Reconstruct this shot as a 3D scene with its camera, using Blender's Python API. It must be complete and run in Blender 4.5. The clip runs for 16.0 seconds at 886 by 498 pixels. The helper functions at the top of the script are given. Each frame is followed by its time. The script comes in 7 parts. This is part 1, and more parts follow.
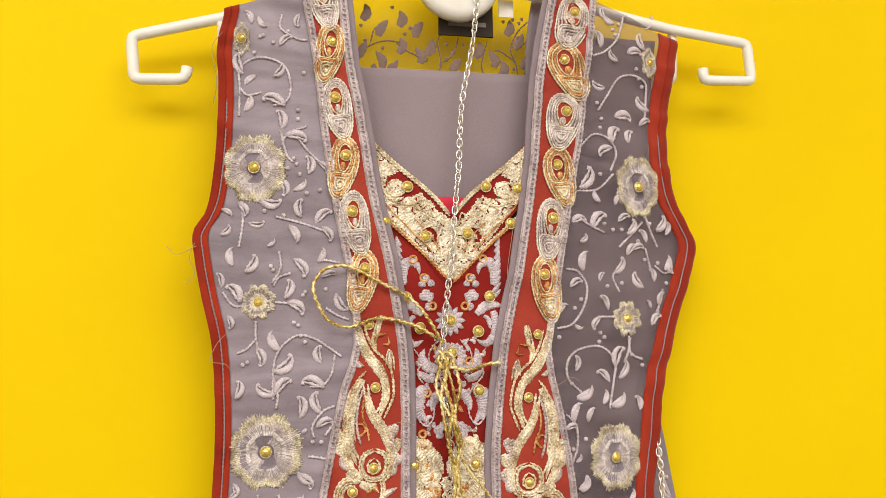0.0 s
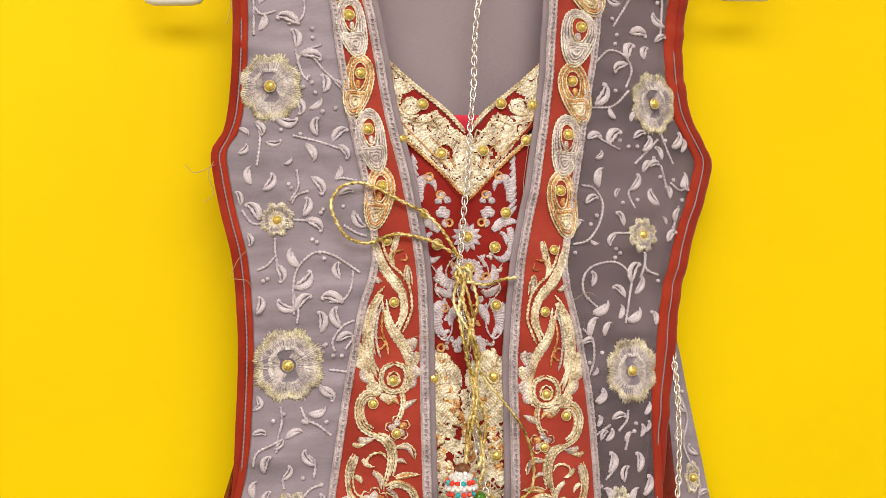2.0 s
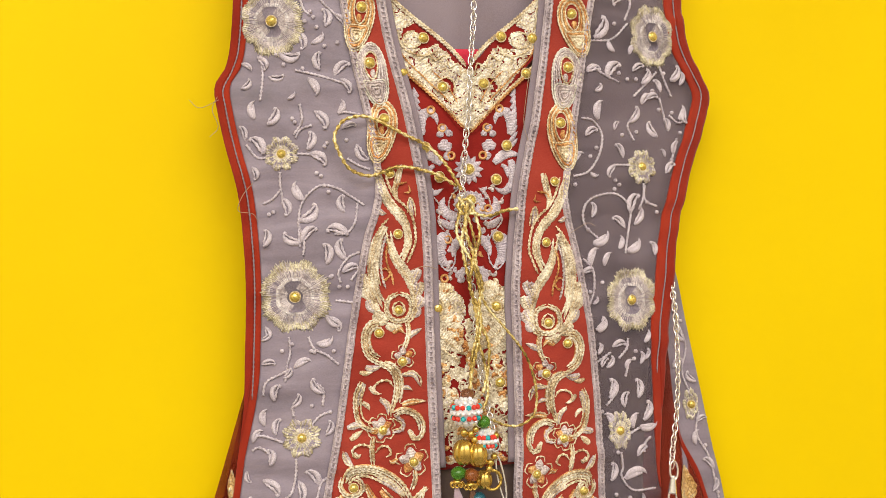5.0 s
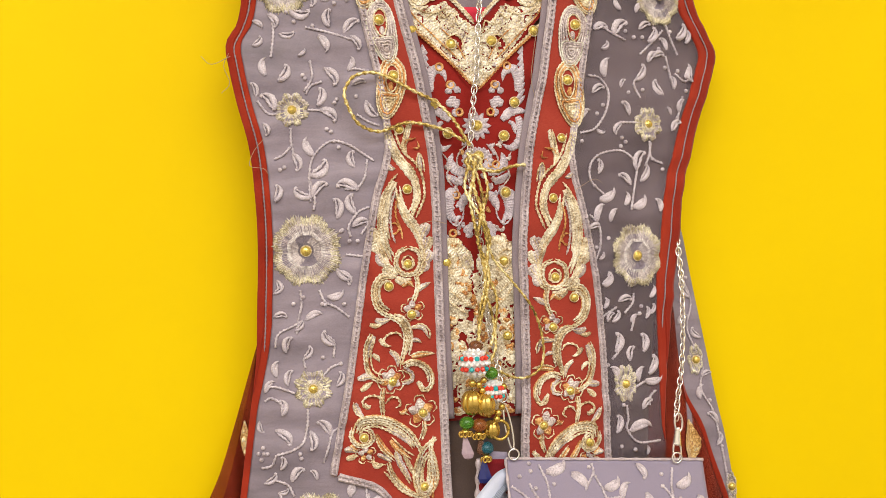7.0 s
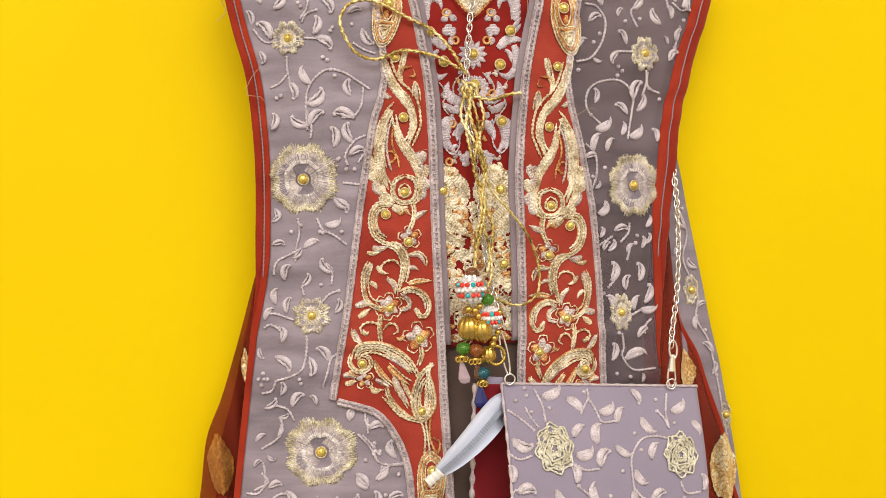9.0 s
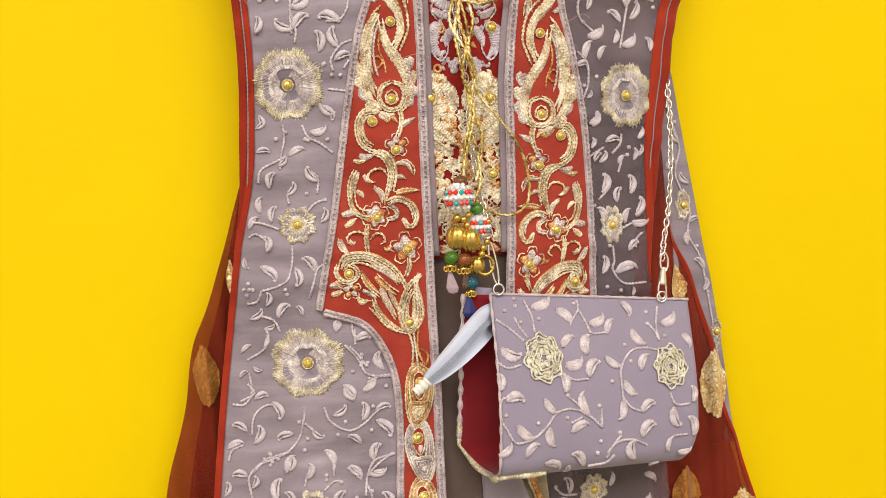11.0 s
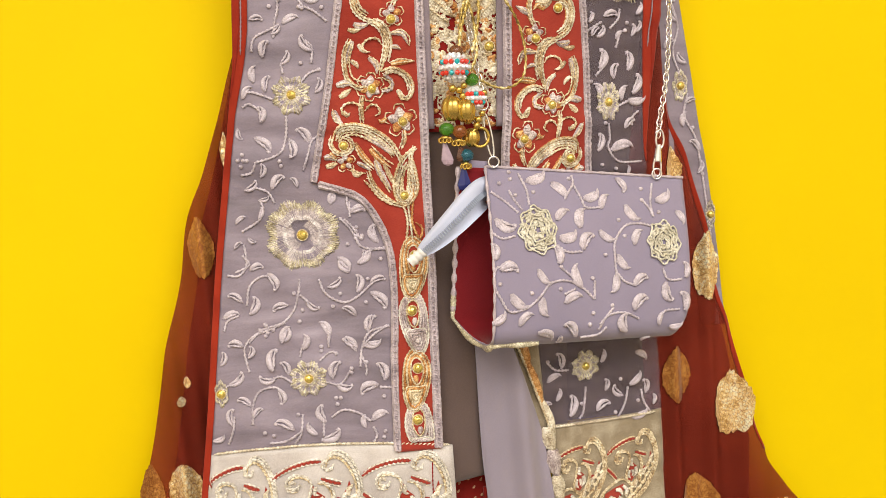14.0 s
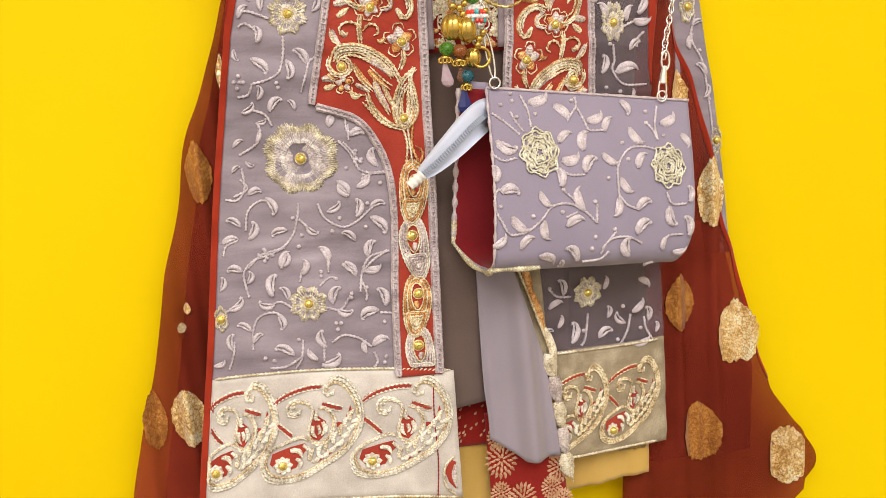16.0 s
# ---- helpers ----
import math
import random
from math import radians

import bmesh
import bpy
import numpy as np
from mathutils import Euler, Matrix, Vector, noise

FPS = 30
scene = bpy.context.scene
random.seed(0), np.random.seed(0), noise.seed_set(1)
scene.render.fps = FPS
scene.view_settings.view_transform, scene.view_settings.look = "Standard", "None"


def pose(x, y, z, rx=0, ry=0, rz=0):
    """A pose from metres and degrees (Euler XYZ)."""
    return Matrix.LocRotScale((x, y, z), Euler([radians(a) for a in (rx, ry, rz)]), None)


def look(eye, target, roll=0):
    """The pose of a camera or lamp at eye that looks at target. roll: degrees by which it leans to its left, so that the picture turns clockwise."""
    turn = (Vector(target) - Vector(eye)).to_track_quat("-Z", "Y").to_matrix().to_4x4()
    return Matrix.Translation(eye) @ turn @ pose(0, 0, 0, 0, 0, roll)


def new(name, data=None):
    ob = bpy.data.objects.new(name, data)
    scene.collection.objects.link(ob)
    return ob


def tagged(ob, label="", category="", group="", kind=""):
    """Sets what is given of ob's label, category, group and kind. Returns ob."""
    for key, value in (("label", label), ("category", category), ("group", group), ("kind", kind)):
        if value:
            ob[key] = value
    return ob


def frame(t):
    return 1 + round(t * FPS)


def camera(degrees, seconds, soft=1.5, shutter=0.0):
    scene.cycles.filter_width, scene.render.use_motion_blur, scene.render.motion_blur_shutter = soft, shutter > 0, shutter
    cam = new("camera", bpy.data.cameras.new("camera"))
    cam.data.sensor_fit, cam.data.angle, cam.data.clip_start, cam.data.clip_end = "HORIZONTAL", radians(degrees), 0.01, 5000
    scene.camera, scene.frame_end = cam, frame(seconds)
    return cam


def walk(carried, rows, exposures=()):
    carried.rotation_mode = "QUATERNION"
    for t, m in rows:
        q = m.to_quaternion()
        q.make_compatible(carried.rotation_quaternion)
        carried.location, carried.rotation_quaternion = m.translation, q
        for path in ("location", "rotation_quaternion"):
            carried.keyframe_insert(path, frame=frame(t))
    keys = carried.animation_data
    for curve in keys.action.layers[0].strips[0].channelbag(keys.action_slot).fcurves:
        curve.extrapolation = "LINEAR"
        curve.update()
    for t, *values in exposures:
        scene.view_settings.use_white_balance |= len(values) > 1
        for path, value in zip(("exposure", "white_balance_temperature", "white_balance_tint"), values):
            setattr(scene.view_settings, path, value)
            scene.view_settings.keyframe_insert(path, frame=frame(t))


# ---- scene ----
# camera and its way down the dress
cam = camera(54.0, 16.0, soft=0.85)
PATH = [
    (0, (-0.109, -0.51, 1.337), (0.287, 1.435, 1.579), -1.0),
    (0.5, (-0.11, -0.51, 1.332), (0.273, 1.441, 1.55), -1.3),
    (1, (-0.105, -0.513, 1.323), (0.265, 1.443, 1.518), -1.6),
    (1.5, (-0.109, -0.511, 1.316), (0.261, 1.449, 1.464), -1.8),
    (2, (-0.11, -0.512, 1.314), (0.249, 1.451, 1.453), -1.6),
    (2.5, (-0.113, -0.511, 1.307), (0.262, 1.45, 1.424), -1.3),
    (3, (-0.117, -0.511, 1.306), (0.25, 1.453, 1.383), -1.7),
    (3.5, (-0.116, -0.513, 1.303), (0.241, 1.454, 1.375), -2.1),
    (6, (-0.117, -0.52, 1.288), (0.253, 1.446, 1.32), -2.4),
    (6.5, (-0.121, -0.52, 1.283), (0.249, 1.445, 1.305), -2.3),
    (7, (-0.12, -0.526, 1.277), (0.232, 1.442, 1.295), -2.4),
    (7.5, (-0.118, -0.528, 1.27), (0.231, 1.441, 1.269), -2.4),
    (8, (-0.121, -0.528, 1.267), (0.225, 1.441, 1.231), -2.5),
    (8.5, (-0.121, -0.53, 1.258), (0.224, 1.44, 1.217), -2.6),
    (9, (-0.116, -0.531, 1.254), (0.219, 1.44, 1.193), -2.6),
    (11.5, (-0.113, -0.523, 1.21), (0.233, 1.437, 1.015), -2.5),
    (12, (-0.113, -0.523, 1.2), (0.23, 1.431, 0.942), -2.4),
    (12.5, (-0.112, -0.523, 1.193), (0.233, 1.424, 0.896), -2.5),
    (13, (-0.113, -0.526, 1.186), (0.234, 1.423, 0.899), -2.5),
    (13.5, (-0.116, -0.527, 1.186), (0.236, 1.42, 0.895), -2.4),
    (14, (-0.116, -0.527, 1.18), (0.236, 1.422, 0.898), -2.2),
    (14.5, (-0.116, -0.524, 1.174), (0.235, 1.422, 0.877), -2.3),
    (15, (-0.114, -0.523, 1.167), (0.222, 1.424, 0.853), -2.3),
    (15.5, (-0.113, -0.523, 1.161), (0.218, 1.419, 0.82), -2.3),
    (16, (-0.112, -0.524, 1.162), (0.216, 1.41, 0.773), -2.4),
]
walk(cam, [(t, look(eye, target, roll)) for t, eye, target, roll in PATH], [(0, -0.02), (1, -0.06), (2, 0.04), (3.5, 0.03), (8.5, 0.02), (16, 0.14)])

# ---- world and light ----
world = bpy.data.worlds.new("room_light")
scene.world = world
world.use_nodes = True
world.node_tree.nodes["Background"].inputs[0].default_value = (1.0, 0.95, 0.88, 1)
world.node_tree.nodes["Background"].inputs[1].default_value = 0.05
scene.view_settings.exposure = 0.0


def area(name, size, watts, m, colour=(1, 0.96, 0.91)):
    d = bpy.data.lights.new(name, "AREA")
    d.shape, d.size, d.size_y, d.energy, d.color = "RECTANGLE", size[0], size[1], watts, colour
    ob = new(name, d)
    ob.matrix_world = m
    return ob


area("ceiling_panel_light", (3.2, 1.6), 92, look((-0.3, -1.95, 2.68), (-0.3, -1.949, 0.0)))

# ---- materials ----
def nodes_of(name):
    m = bpy.data.materials.new(name)
    m.use_nodes = True
    nt = m.node_tree
    return m, nt, nt.nodes["Principled BSDF"]


def ramp(nt, src, stops):
    r = nt.nodes.new("ShaderNodeValToRGB")
    while len(r.color_ramp.elements) < len(stops):
        r.color_ramp.elements.new(0.5)
    for e, (p, c) in zip(r.color_ramp.elements, stops):
        e.position, e.color = p, (*c, 1)
    nt.links.new(src, r.inputs[0])
    return r.outputs[0]


def tex(nt, kind, coord="Object", **values):
    n = nt.nodes.new("ShaderNodeTex" + kind)
    c = nt.nodes.new("ShaderNodeTexCoord")
    nt.links.new(c.outputs[coord], n.inputs["Vector"])
    for k, v in values.items():
        if k in n.inputs:
            n.inputs[k].default_value = v
    return n


def bump(nt, bsdf, src, strength, dist, before=None):
    b = nt.nodes.new("ShaderNodeBump")
    b.inputs["Strength"].default_value, b.inputs["Distance"].default_value = strength, dist
    nt.links.new(src, b.inputs["Height"])
    if before:
        nt.links.new(before, b.inputs["Normal"])
    nt.links.new(b.outputs[0], bsdf.inputs["Normal"])
    return b.outputs[0]


def stretched(nt, n, sx, sy, sz):
    """puts a stretch before a texture's coordinates"""
    m = nt.nodes.new("ShaderNodeMapping")
    m.inputs["Scale"].default_value = (sx, sy, sz)
    link = n.inputs["Vector"].links[0]
    src = link.from_socket
    nt.links.new(src, m.inputs[0])
    nt.links.new(m.outputs[0], n.inputs["Vector"])


def cloth(name, dark, mid, light, weave=4500.0, rough=0.75, sheen=0.25, patch=14.0, slub=(1, 1, 1), relief=0.25, see=0.0, tint=(1, 0.75, 0.65), spec=0.065, crease_shade=0.0):
    """woven cloth: broad cloudy patches, fine weave, slubs along the threads"""
    m, nt, b = nodes_of(name)
    big = tex(nt, "Noise", Scale=patch, Detail=3.0, Roughness=0.55)
    fine = tex(nt, "Noise", Scale=weave * 0.35, Detail=2.0, Roughness=0.7)
    stretched(nt, fine, *slub)
    mix = nt.nodes.new("ShaderNodeMix")
    mix.inputs[0].default_value = 0.42
    nt.links.new(big.outputs[0], mix.inputs[2])
    nt.links.new(fine.outputs[0], mix.inputs[3])
    if crease_shade > 0:
        # thin double cloth: slanting streaks put layer density and fold shade into its colour
        streak = tex(nt, "Noise", Scale=22.0, Detail=4.0, Roughness=0.6, Distortion=0.6)
        stretched(nt, streak, 0.6, 1.0, 2.6)
        more = nt.nodes.new("ShaderNodeMix")
        more.inputs[0].default_value = crease_shade
        nt.links.new(mix.outputs[0], more.inputs[2])
        nt.links.new(streak.outputs[0], more.inputs[3])
        mix = more
    col = ramp(nt, mix.outputs[0], [(0.32, dark), (0.5, mid), (0.68, light)])
    nt.links.new(col, b.inputs["Base Color"])
    b.inputs["Roughness"].default_value = rough
    b.inputs["Sheen Weight"].default_value = sheen
    b.inputs["Specular IOR Level"].default_value = spec
    bump(nt, b, fine.outputs[0], relief, 0.0006)
    if see > 0:
        out = nt.nodes["Material Output"]
        clear = nt.nodes.new("ShaderNodeBsdfTransparent")
        clear.inputs[0].default_value = (*tint, 1)
        sh = nt.nodes.new("ShaderNodeMixShader")
        sh.inputs[0].default_value = see
        nt.links.new(b.outputs[0], sh.inputs[1])
        nt.links.new(clear.outputs[0], sh.inputs[2])
        nt.links.new(sh.outputs[0], out.inputs[0])
    return m


def thread(name, dark, mid, light, metal=0.0, rough=0.45, scale=900.0, relief=0.6):
    """stitched thread: streaks, uneven lie, glints and dark gaps put into the colour"""
    m, nt, b = nodes_of(name)
    n1 = tex(nt, "Noise", Scale=scale, Detail=3.0, Roughness=0.75)
    n2 = tex(nt, "Noise", Scale=scale * 0.16, Detail=2.0)
    mix = nt.nodes.new("ShaderNodeMix")
    mix.inputs[0].default_value = 0.4
    nt.links.new(n1.outputs[0], mix.inputs[2])
    nt.links.new(n2.outputs[0], mix.inputs[3])
    col = ramp(nt, mix.outputs[0], [(0.38, dark), (0.49, mid), (0.59, light)])
    nt.links.new(col, b.inputs["Base Color"])
    b.inputs["Metallic"].default_value = metal
    b.inputs["Roughness"].default_value = rough
    b.inputs["Sheen Weight"].default_value = 0.15
    bump(nt, b, n1.outputs[0], relief, 0.0008)
    return m


def plain(name, colour, rough=0.5, metal=0.0, grain=120.0, vary=0.12, clear=0.0, ior=1.45):
    m, nt, b = nodes_of(name)
    n = tex(nt, "Noise", Scale=grain, Detail=4.0)
    lo = tuple(c * (1 - vary) for c in colour)
    hi = tuple(min(1, c * (1 + vary)) for c in colour)
    nt.links.new(ramp(nt, n.outputs[0], [(0.3, lo), (0.7, hi)]), b.inputs["Base Color"])
    b.inputs["Roughness"].default_value, b.inputs["Metallic"].default_value = rough, metal
    b.inputs["Transmission Weight"].default_value = clear
    b.inputs["IOR"].default_value = ior
    bump(nt, b, n.outputs[0], 0.08, 0.001)
    return m


def wall_paint(name, dark, mid, light):
    m, nt, b = nodes_of(name)
    n1 = tex(nt, "Noise", Scale=3.0, Detail=4.0)
    n2 = tex(nt, "Noise", Scale=160.0, Detail=3.0)
    nt.links.new(ramp(nt, n1.outputs[0], [(0.3, dark), (0.5, mid), (0.7, light)]), b.inputs["Base Color"])
    b.inputs["Roughness"].default_value = 0.55
    b.inputs["Specular IOR Level"].default_value = 0.06
    bump(nt, b, n2.outputs[0], 0.06, 0.001)
    return m


YELLOW = wall_paint("yellow_wall_paint", (0.80, 0.555, 0.001), (0.83, 0.585, 0.001), (0.85, 0.61, 0.001))
WHITE_WALL = wall_paint("white_wall_paint", (0.72, 0.70, 0.66), (0.76, 0.74, 0.7), (0.8, 0.78, 0.74))
DARK_FLOOR = plain("dark_unseen_floor", (0.2, 0.18, 0.16), 0.35, grain=6.0)
GREY = cloth("grey_organza", (0.14, 0.114, 0.138), (0.255, 0.208, 0.255), (0.395, 0.333, 0.4), weave=2600.0, slub=(1, 1, 4), patch=24.0, sheen=0.4, rough=0.48, spec=0.35, crease_shade=0.5)
# unlined cloth; high see-through lets the added backing darken the right panel
ORGANZA = cloth("unlined_grey_organza", (0.12, 0.097, 0.12), (0.235, 0.19, 0.238), (0.375, 0.315, 0.385), weave=2600.0, slub=(1, 1, 4), patch=24.0, sheen=0.3, see=0.74, tint=(0.97, 0.95, 0.93), rough=0.48, spec=0.35, crease_shade=0.5)
GREY_PLAIN = cloth("grey_lining", (0.22, 0.175, 0.2), (0.275, 0.22, 0.25), (0.33, 0.27, 0.305), patch=9.0, relief=0.1)
FLAP_GREY = cloth("lilac_grey_satin", (0.24, 0.205, 0.25), (0.285, 0.245, 0.3), (0.33, 0.285, 0.345), patch=9.0, relief=0.1, rough=0.5, spec=0.3)
BROWN_PLAIN = cloth("taupe_lining", (0.1, 0.068, 0.06), (0.125, 0.086, 0.077), (0.15, 0.107, 0.097), patch=9.0, relief=0.1)
RED = cloth("brick_red_silk", (0.26, 0.026, 0.016), (0.35, 0.042, 0.026), (0.44, 0.065, 0.042), slub=(0.35, 1, 5), patch=20.0, relief=0.35, rough=0.6)
DEEP_RED = cloth("deep_red_silk", (0.19, 0.008, 0.006), (0.25, 0.012, 0.009), (0.31, 0.02, 0.014), slub=(0.35, 1, 5), patch=20.0, rough=0.6)
PIPING_RED = cloth("rust_red_piping", (0.24, 0.018, 0.006), (0.32, 0.027, 0.01), (0.39, 0.04, 0.016), patch=30.0)
SHEER_RED = cloth("sheer_maroon_chiffon", (0.13, 0.017, 0.009), (0.22, 0.03, 0.016), (0.33, 0.05, 0.028), patch=11.0, see=0.4, rough=0.7, sheen=0.0)
PINK = cloth("pink_cloth", (0.62, 0.03, 0.06), (0.7, 0.04, 0.08), (0.75, 0.06, 0.1))
BEIGE = cloth("beige_lining_cloth", (0.5, 0.3, 0.06), (0.56, 0.35, 0.09), (0.6, 0.4, 0.13), patch=12.0)
PALE = cloth("pale_gold_tissue", (0.42, 0.37, 0.35), (0.59, 0.535, 0.505), (0.76, 0.71, 0.68), patch=45.0, relief=0.5, rough=0.45, spec=0.3)
# right hem tissue: olive hue its own, shade put in by darkening
OLIVE_SHADED_TISSUE = cloth("olive_shaded_gold_tissue", (0.19, 0.145, 0.09), (0.33, 0.265, 0.18), (0.56, 0.48, 0.36), patch=60.0, relief=0.5, rough=0.42)
LILAC = thread("lilac_satin_thread", (0.32, 0.265, 0.305), (0.53, 0.455, 0.51), (0.74, 0.66, 0.72), scale=1300.0, relief=0.4, rough=0.36)
IVORY = thread("ivory_silver_thread", (0.42, 0.36, 0.29), (0.74, 0.68, 0.58), (0.97, 0.93, 0.85), metal=0.15, rough=0.32)
SILVER = thread("silver_lilac_thread", (0.25, 0.18, 0.18), (0.54, 0.44, 0.43), (0.84, 0.76, 0.73), metal=0.2, rough=0.33)
GOLD = thread("pale_gold_thread", (0.28, 0.16, 0.07), (0.7, 0.55, 0.33), (1.0, 0.92, 0.72), metal=0.26, rough=0.32)
COPPER = thread("copper_gold_thread", (0.26, 0.07, 0.016), (0.58, 0.26, 0.065), (0.9, 0.55, 0.24), metal=0.28, rough=0.32)
CREAM = thread("cream_gold_thread", (0.3, 0.215, 0.13), (0.7, 0.595, 0.43), (0.98, 0.92, 0.77), metal=0.2, rough=0.33)
BRAID = thread("lilac_braid", (0.31, 0.245, 0.27), (0.5, 0.41, 0.44), (0.68, 0.58, 0.61))
AMBER = plain("amber_rhinestone", (0.87, 0.57, 0.15), 0.06, 0.6, 900.0, 0.45)
CORD_GOLD = thread("gold_lame_cord", (0.16, 0.09, 0.01), (0.6, 0.42, 0.1), (1.0, 0.9, 0.52), metal=0.35, rough=0.25, scale=450.0)
PLASTIC = plain("white_plastic", (0.82, 0.8, 0.77), 0.32, vary=0.03)
STEEL = plain("chrome_metal", (0.86, 0.84, 0.83), 0.18, 0.85)
BRASS = plain("brass_bead", (0.62, 0.42, 0.1), 0.24, 0.85)

# ---- mesh helpers ----
Z0 = 1.0


def finish(bm, name, mats, smooth=True):
    me = bpy.data.meshes.new(name)
    bm.normal_update()
    bm.to_mesh(me)
    bm.free()
    for m in (mats if isinstance(mats, (list, tuple)) else [mats]):
        me.materials.append(m)
    if smooth:
        me.polygons.foreach_set("use_smooth", [True] * len(me.polygons))
    return me


def part(name, bm, material, parent, label="", smooth=True):
    ob = new(name, finish(bm, name, material, smooth))
    ob.parent = parent
    if label:
        tagged(ob, label)
    return ob


def shared(name, me, parent, m, label=""):
    ob = new(name, me)
    ob.parent = parent
    ob.matrix_basis = m
    if label:
        tagged(ob, label)
    return ob


def thing(name, label, category, at=(0, 0, 0), group="", kind=""):
    ob = tagged(new(name), label, category, group, kind)
    ob.location = at
    return ob


def spline(points, v):
    """smooth value at v through (v, value) points in rising order"""
    p = points
    if v <= p[0][0]:
        return p[0][1]
    if v >= p[-1][0]:
        return p[-1][1]
    k = max(i for i in range(len(p) - 1) if p[i][0] <= v)
    (a, fa), (b, fb) = p[k], p[k + 1]
    def slope(i):
        if i == 0:
            return (p[1][1] - p[0][1]) / (p[1][0] - p[0][0])
        if i == len(p) - 1:
            return (p[-1][1] - p[-2][1]) / (p[-1][0] - p[-2][0])
        return (p[i + 1][1] - p[i - 1][1]) / (p[i + 1][0] - p[i - 1][0])
    h = b - a
    t = (v - a) / h
    return ((1 + 2 * t) * (1 - t) ** 2 * fa + t * (1 - t) ** 2 * h * slope(k)
            + t * t * (3 - 2 * t) * fb + t * t * (t - 1) * h * slope(k + 1))


def edge(*zx):
    """an edge of the dress, mm: pairs of height over 1 m and x, from top to bottom"""
    pts = sorted(zx)
    return lambda z: spline(pts, z)


def surf(x, z):
    """depth of the dress's front at x, z (mm); towards the eye is minus"""
    y = -2.0 + 8.0 * (x / 125.0) ** 2
    low = max(0.0, 130.0 - z)
    y += (-0.085 if x < 10 else 0.0) * low * min(1.0, abs(x - 10) / 40.0 + 0.2)
    if x > 60:
        y += 0.075 * (x - 60)
    y += 1.5 * noise.noise((x * 0.012, 0.3, z * 0.014))
    loose = min(1.0, max(0.0, (abs(x) - 55) / 25))
    y += loose * 1.3 * noise.noise((x * 0.02 + z * 0.006, 5.5, z * 0.11))
    y += loose * 1.6 * min(1.0, max(0.0, (z - 430) / 40)) * noise.noise((x * 0.012 + 3, 2.5, z * 0.13 + x * 0.02))
    y += loose * 0.9 * abs(noise.noise((x * 0.025 - z * 0.01, 9.5, z * 0.06)))
    y += 1.5 * noise.noise((x * 0.014, 7.3, z * 0.075))
    y += loose * 0.8 * noise.noise((x * 0.03 + z * 0.02, 11.5, z * 0.17))
    y += 0.35 * noise.noise((x * 0.06, 3.1, z * 0.16))
    return y


def at(x, z, h=0.0):
    """a point h mm before the dress's front"""
    return Vector((x, surf(x, z) - h, z)) * 0.001 + Vector((0, 0, Z0))


def sheet(left, right, z0, z1, h, thick=1.0, nu=28, step=4.0, where=at):
    """cloth between two edges, from z0 down to z1, with a back face and rim"""
    bm = bmesh.new()
    nv = max(2, int(abs(z0 - z1) / step))
    front, back = [], []
    for j in range(nv + 1):
        z = z0 + (z1 - z0) * j / nv
        a, b = left(z), right(z)
        front.append([bm.verts.new(where(a + (b - a) * i / nu, z, h)) for i in range(nu + 1)])
        back.append([bm.verts.new(where(a + (b - a) * i / nu, z, h - thick)) for i in range(nu + 1)])
    for j in range(nv):
        for i in range(nu):
            bm.faces.new((front[j][i], front[j + 1][i], front[j + 1][i + 1], front[j][i + 1]))
            bm.faces.new((back[j][i], back[j][i + 1], back[j + 1][i + 1], back[j + 1][i]))
    for j in range(nv):
        bm.faces.new((front[j][0], back[j][0], back[j + 1][0], front[j + 1][0]))
        bm.faces.new((front[j][nu], front[j + 1][nu], back[j + 1][nu], back[j][nu]))
    for i in range(nu):
        bm.faces.new((front[0][i], front[0][i + 1], back[0][i + 1], back[0][i]))
        bm.faces.new((front[nv][i], back[nv][i], back[nv][i + 1], front[nv][i + 1]))
    return bm


def smooth_path(pts, step=1.2, closed=False):
    """points along a smooth curve through pts (Vectors), about step apart"""
    P = [Vector(p) for p in pts]
    n = len(P)
    out = []
    for k in range(n if closed else n - 1):
        p1, p2 = P[k % n], P[(k + 1) % n]
        p0 = P[(k - 1) % n] if closed or k > 0 else p1 * 2 - p2
        p3 = P[(k + 2) % n] if closed or k + 2 < n else p2 * 2 - p1
        m = max(1, int((p2 - p1).length / step))
        for i in range(m):
            t = i / m
            out.append(0.5 * (2 * p1 + (p2 - p0) * t + (2 * p0 - 5 * p1 + 4 * p2 - p3) * t * t
                              + (3 * p1 - p0 - 3 * p2 + p3) * t ** 3))
    if not closed:
        out.append(P[-1])
    return out


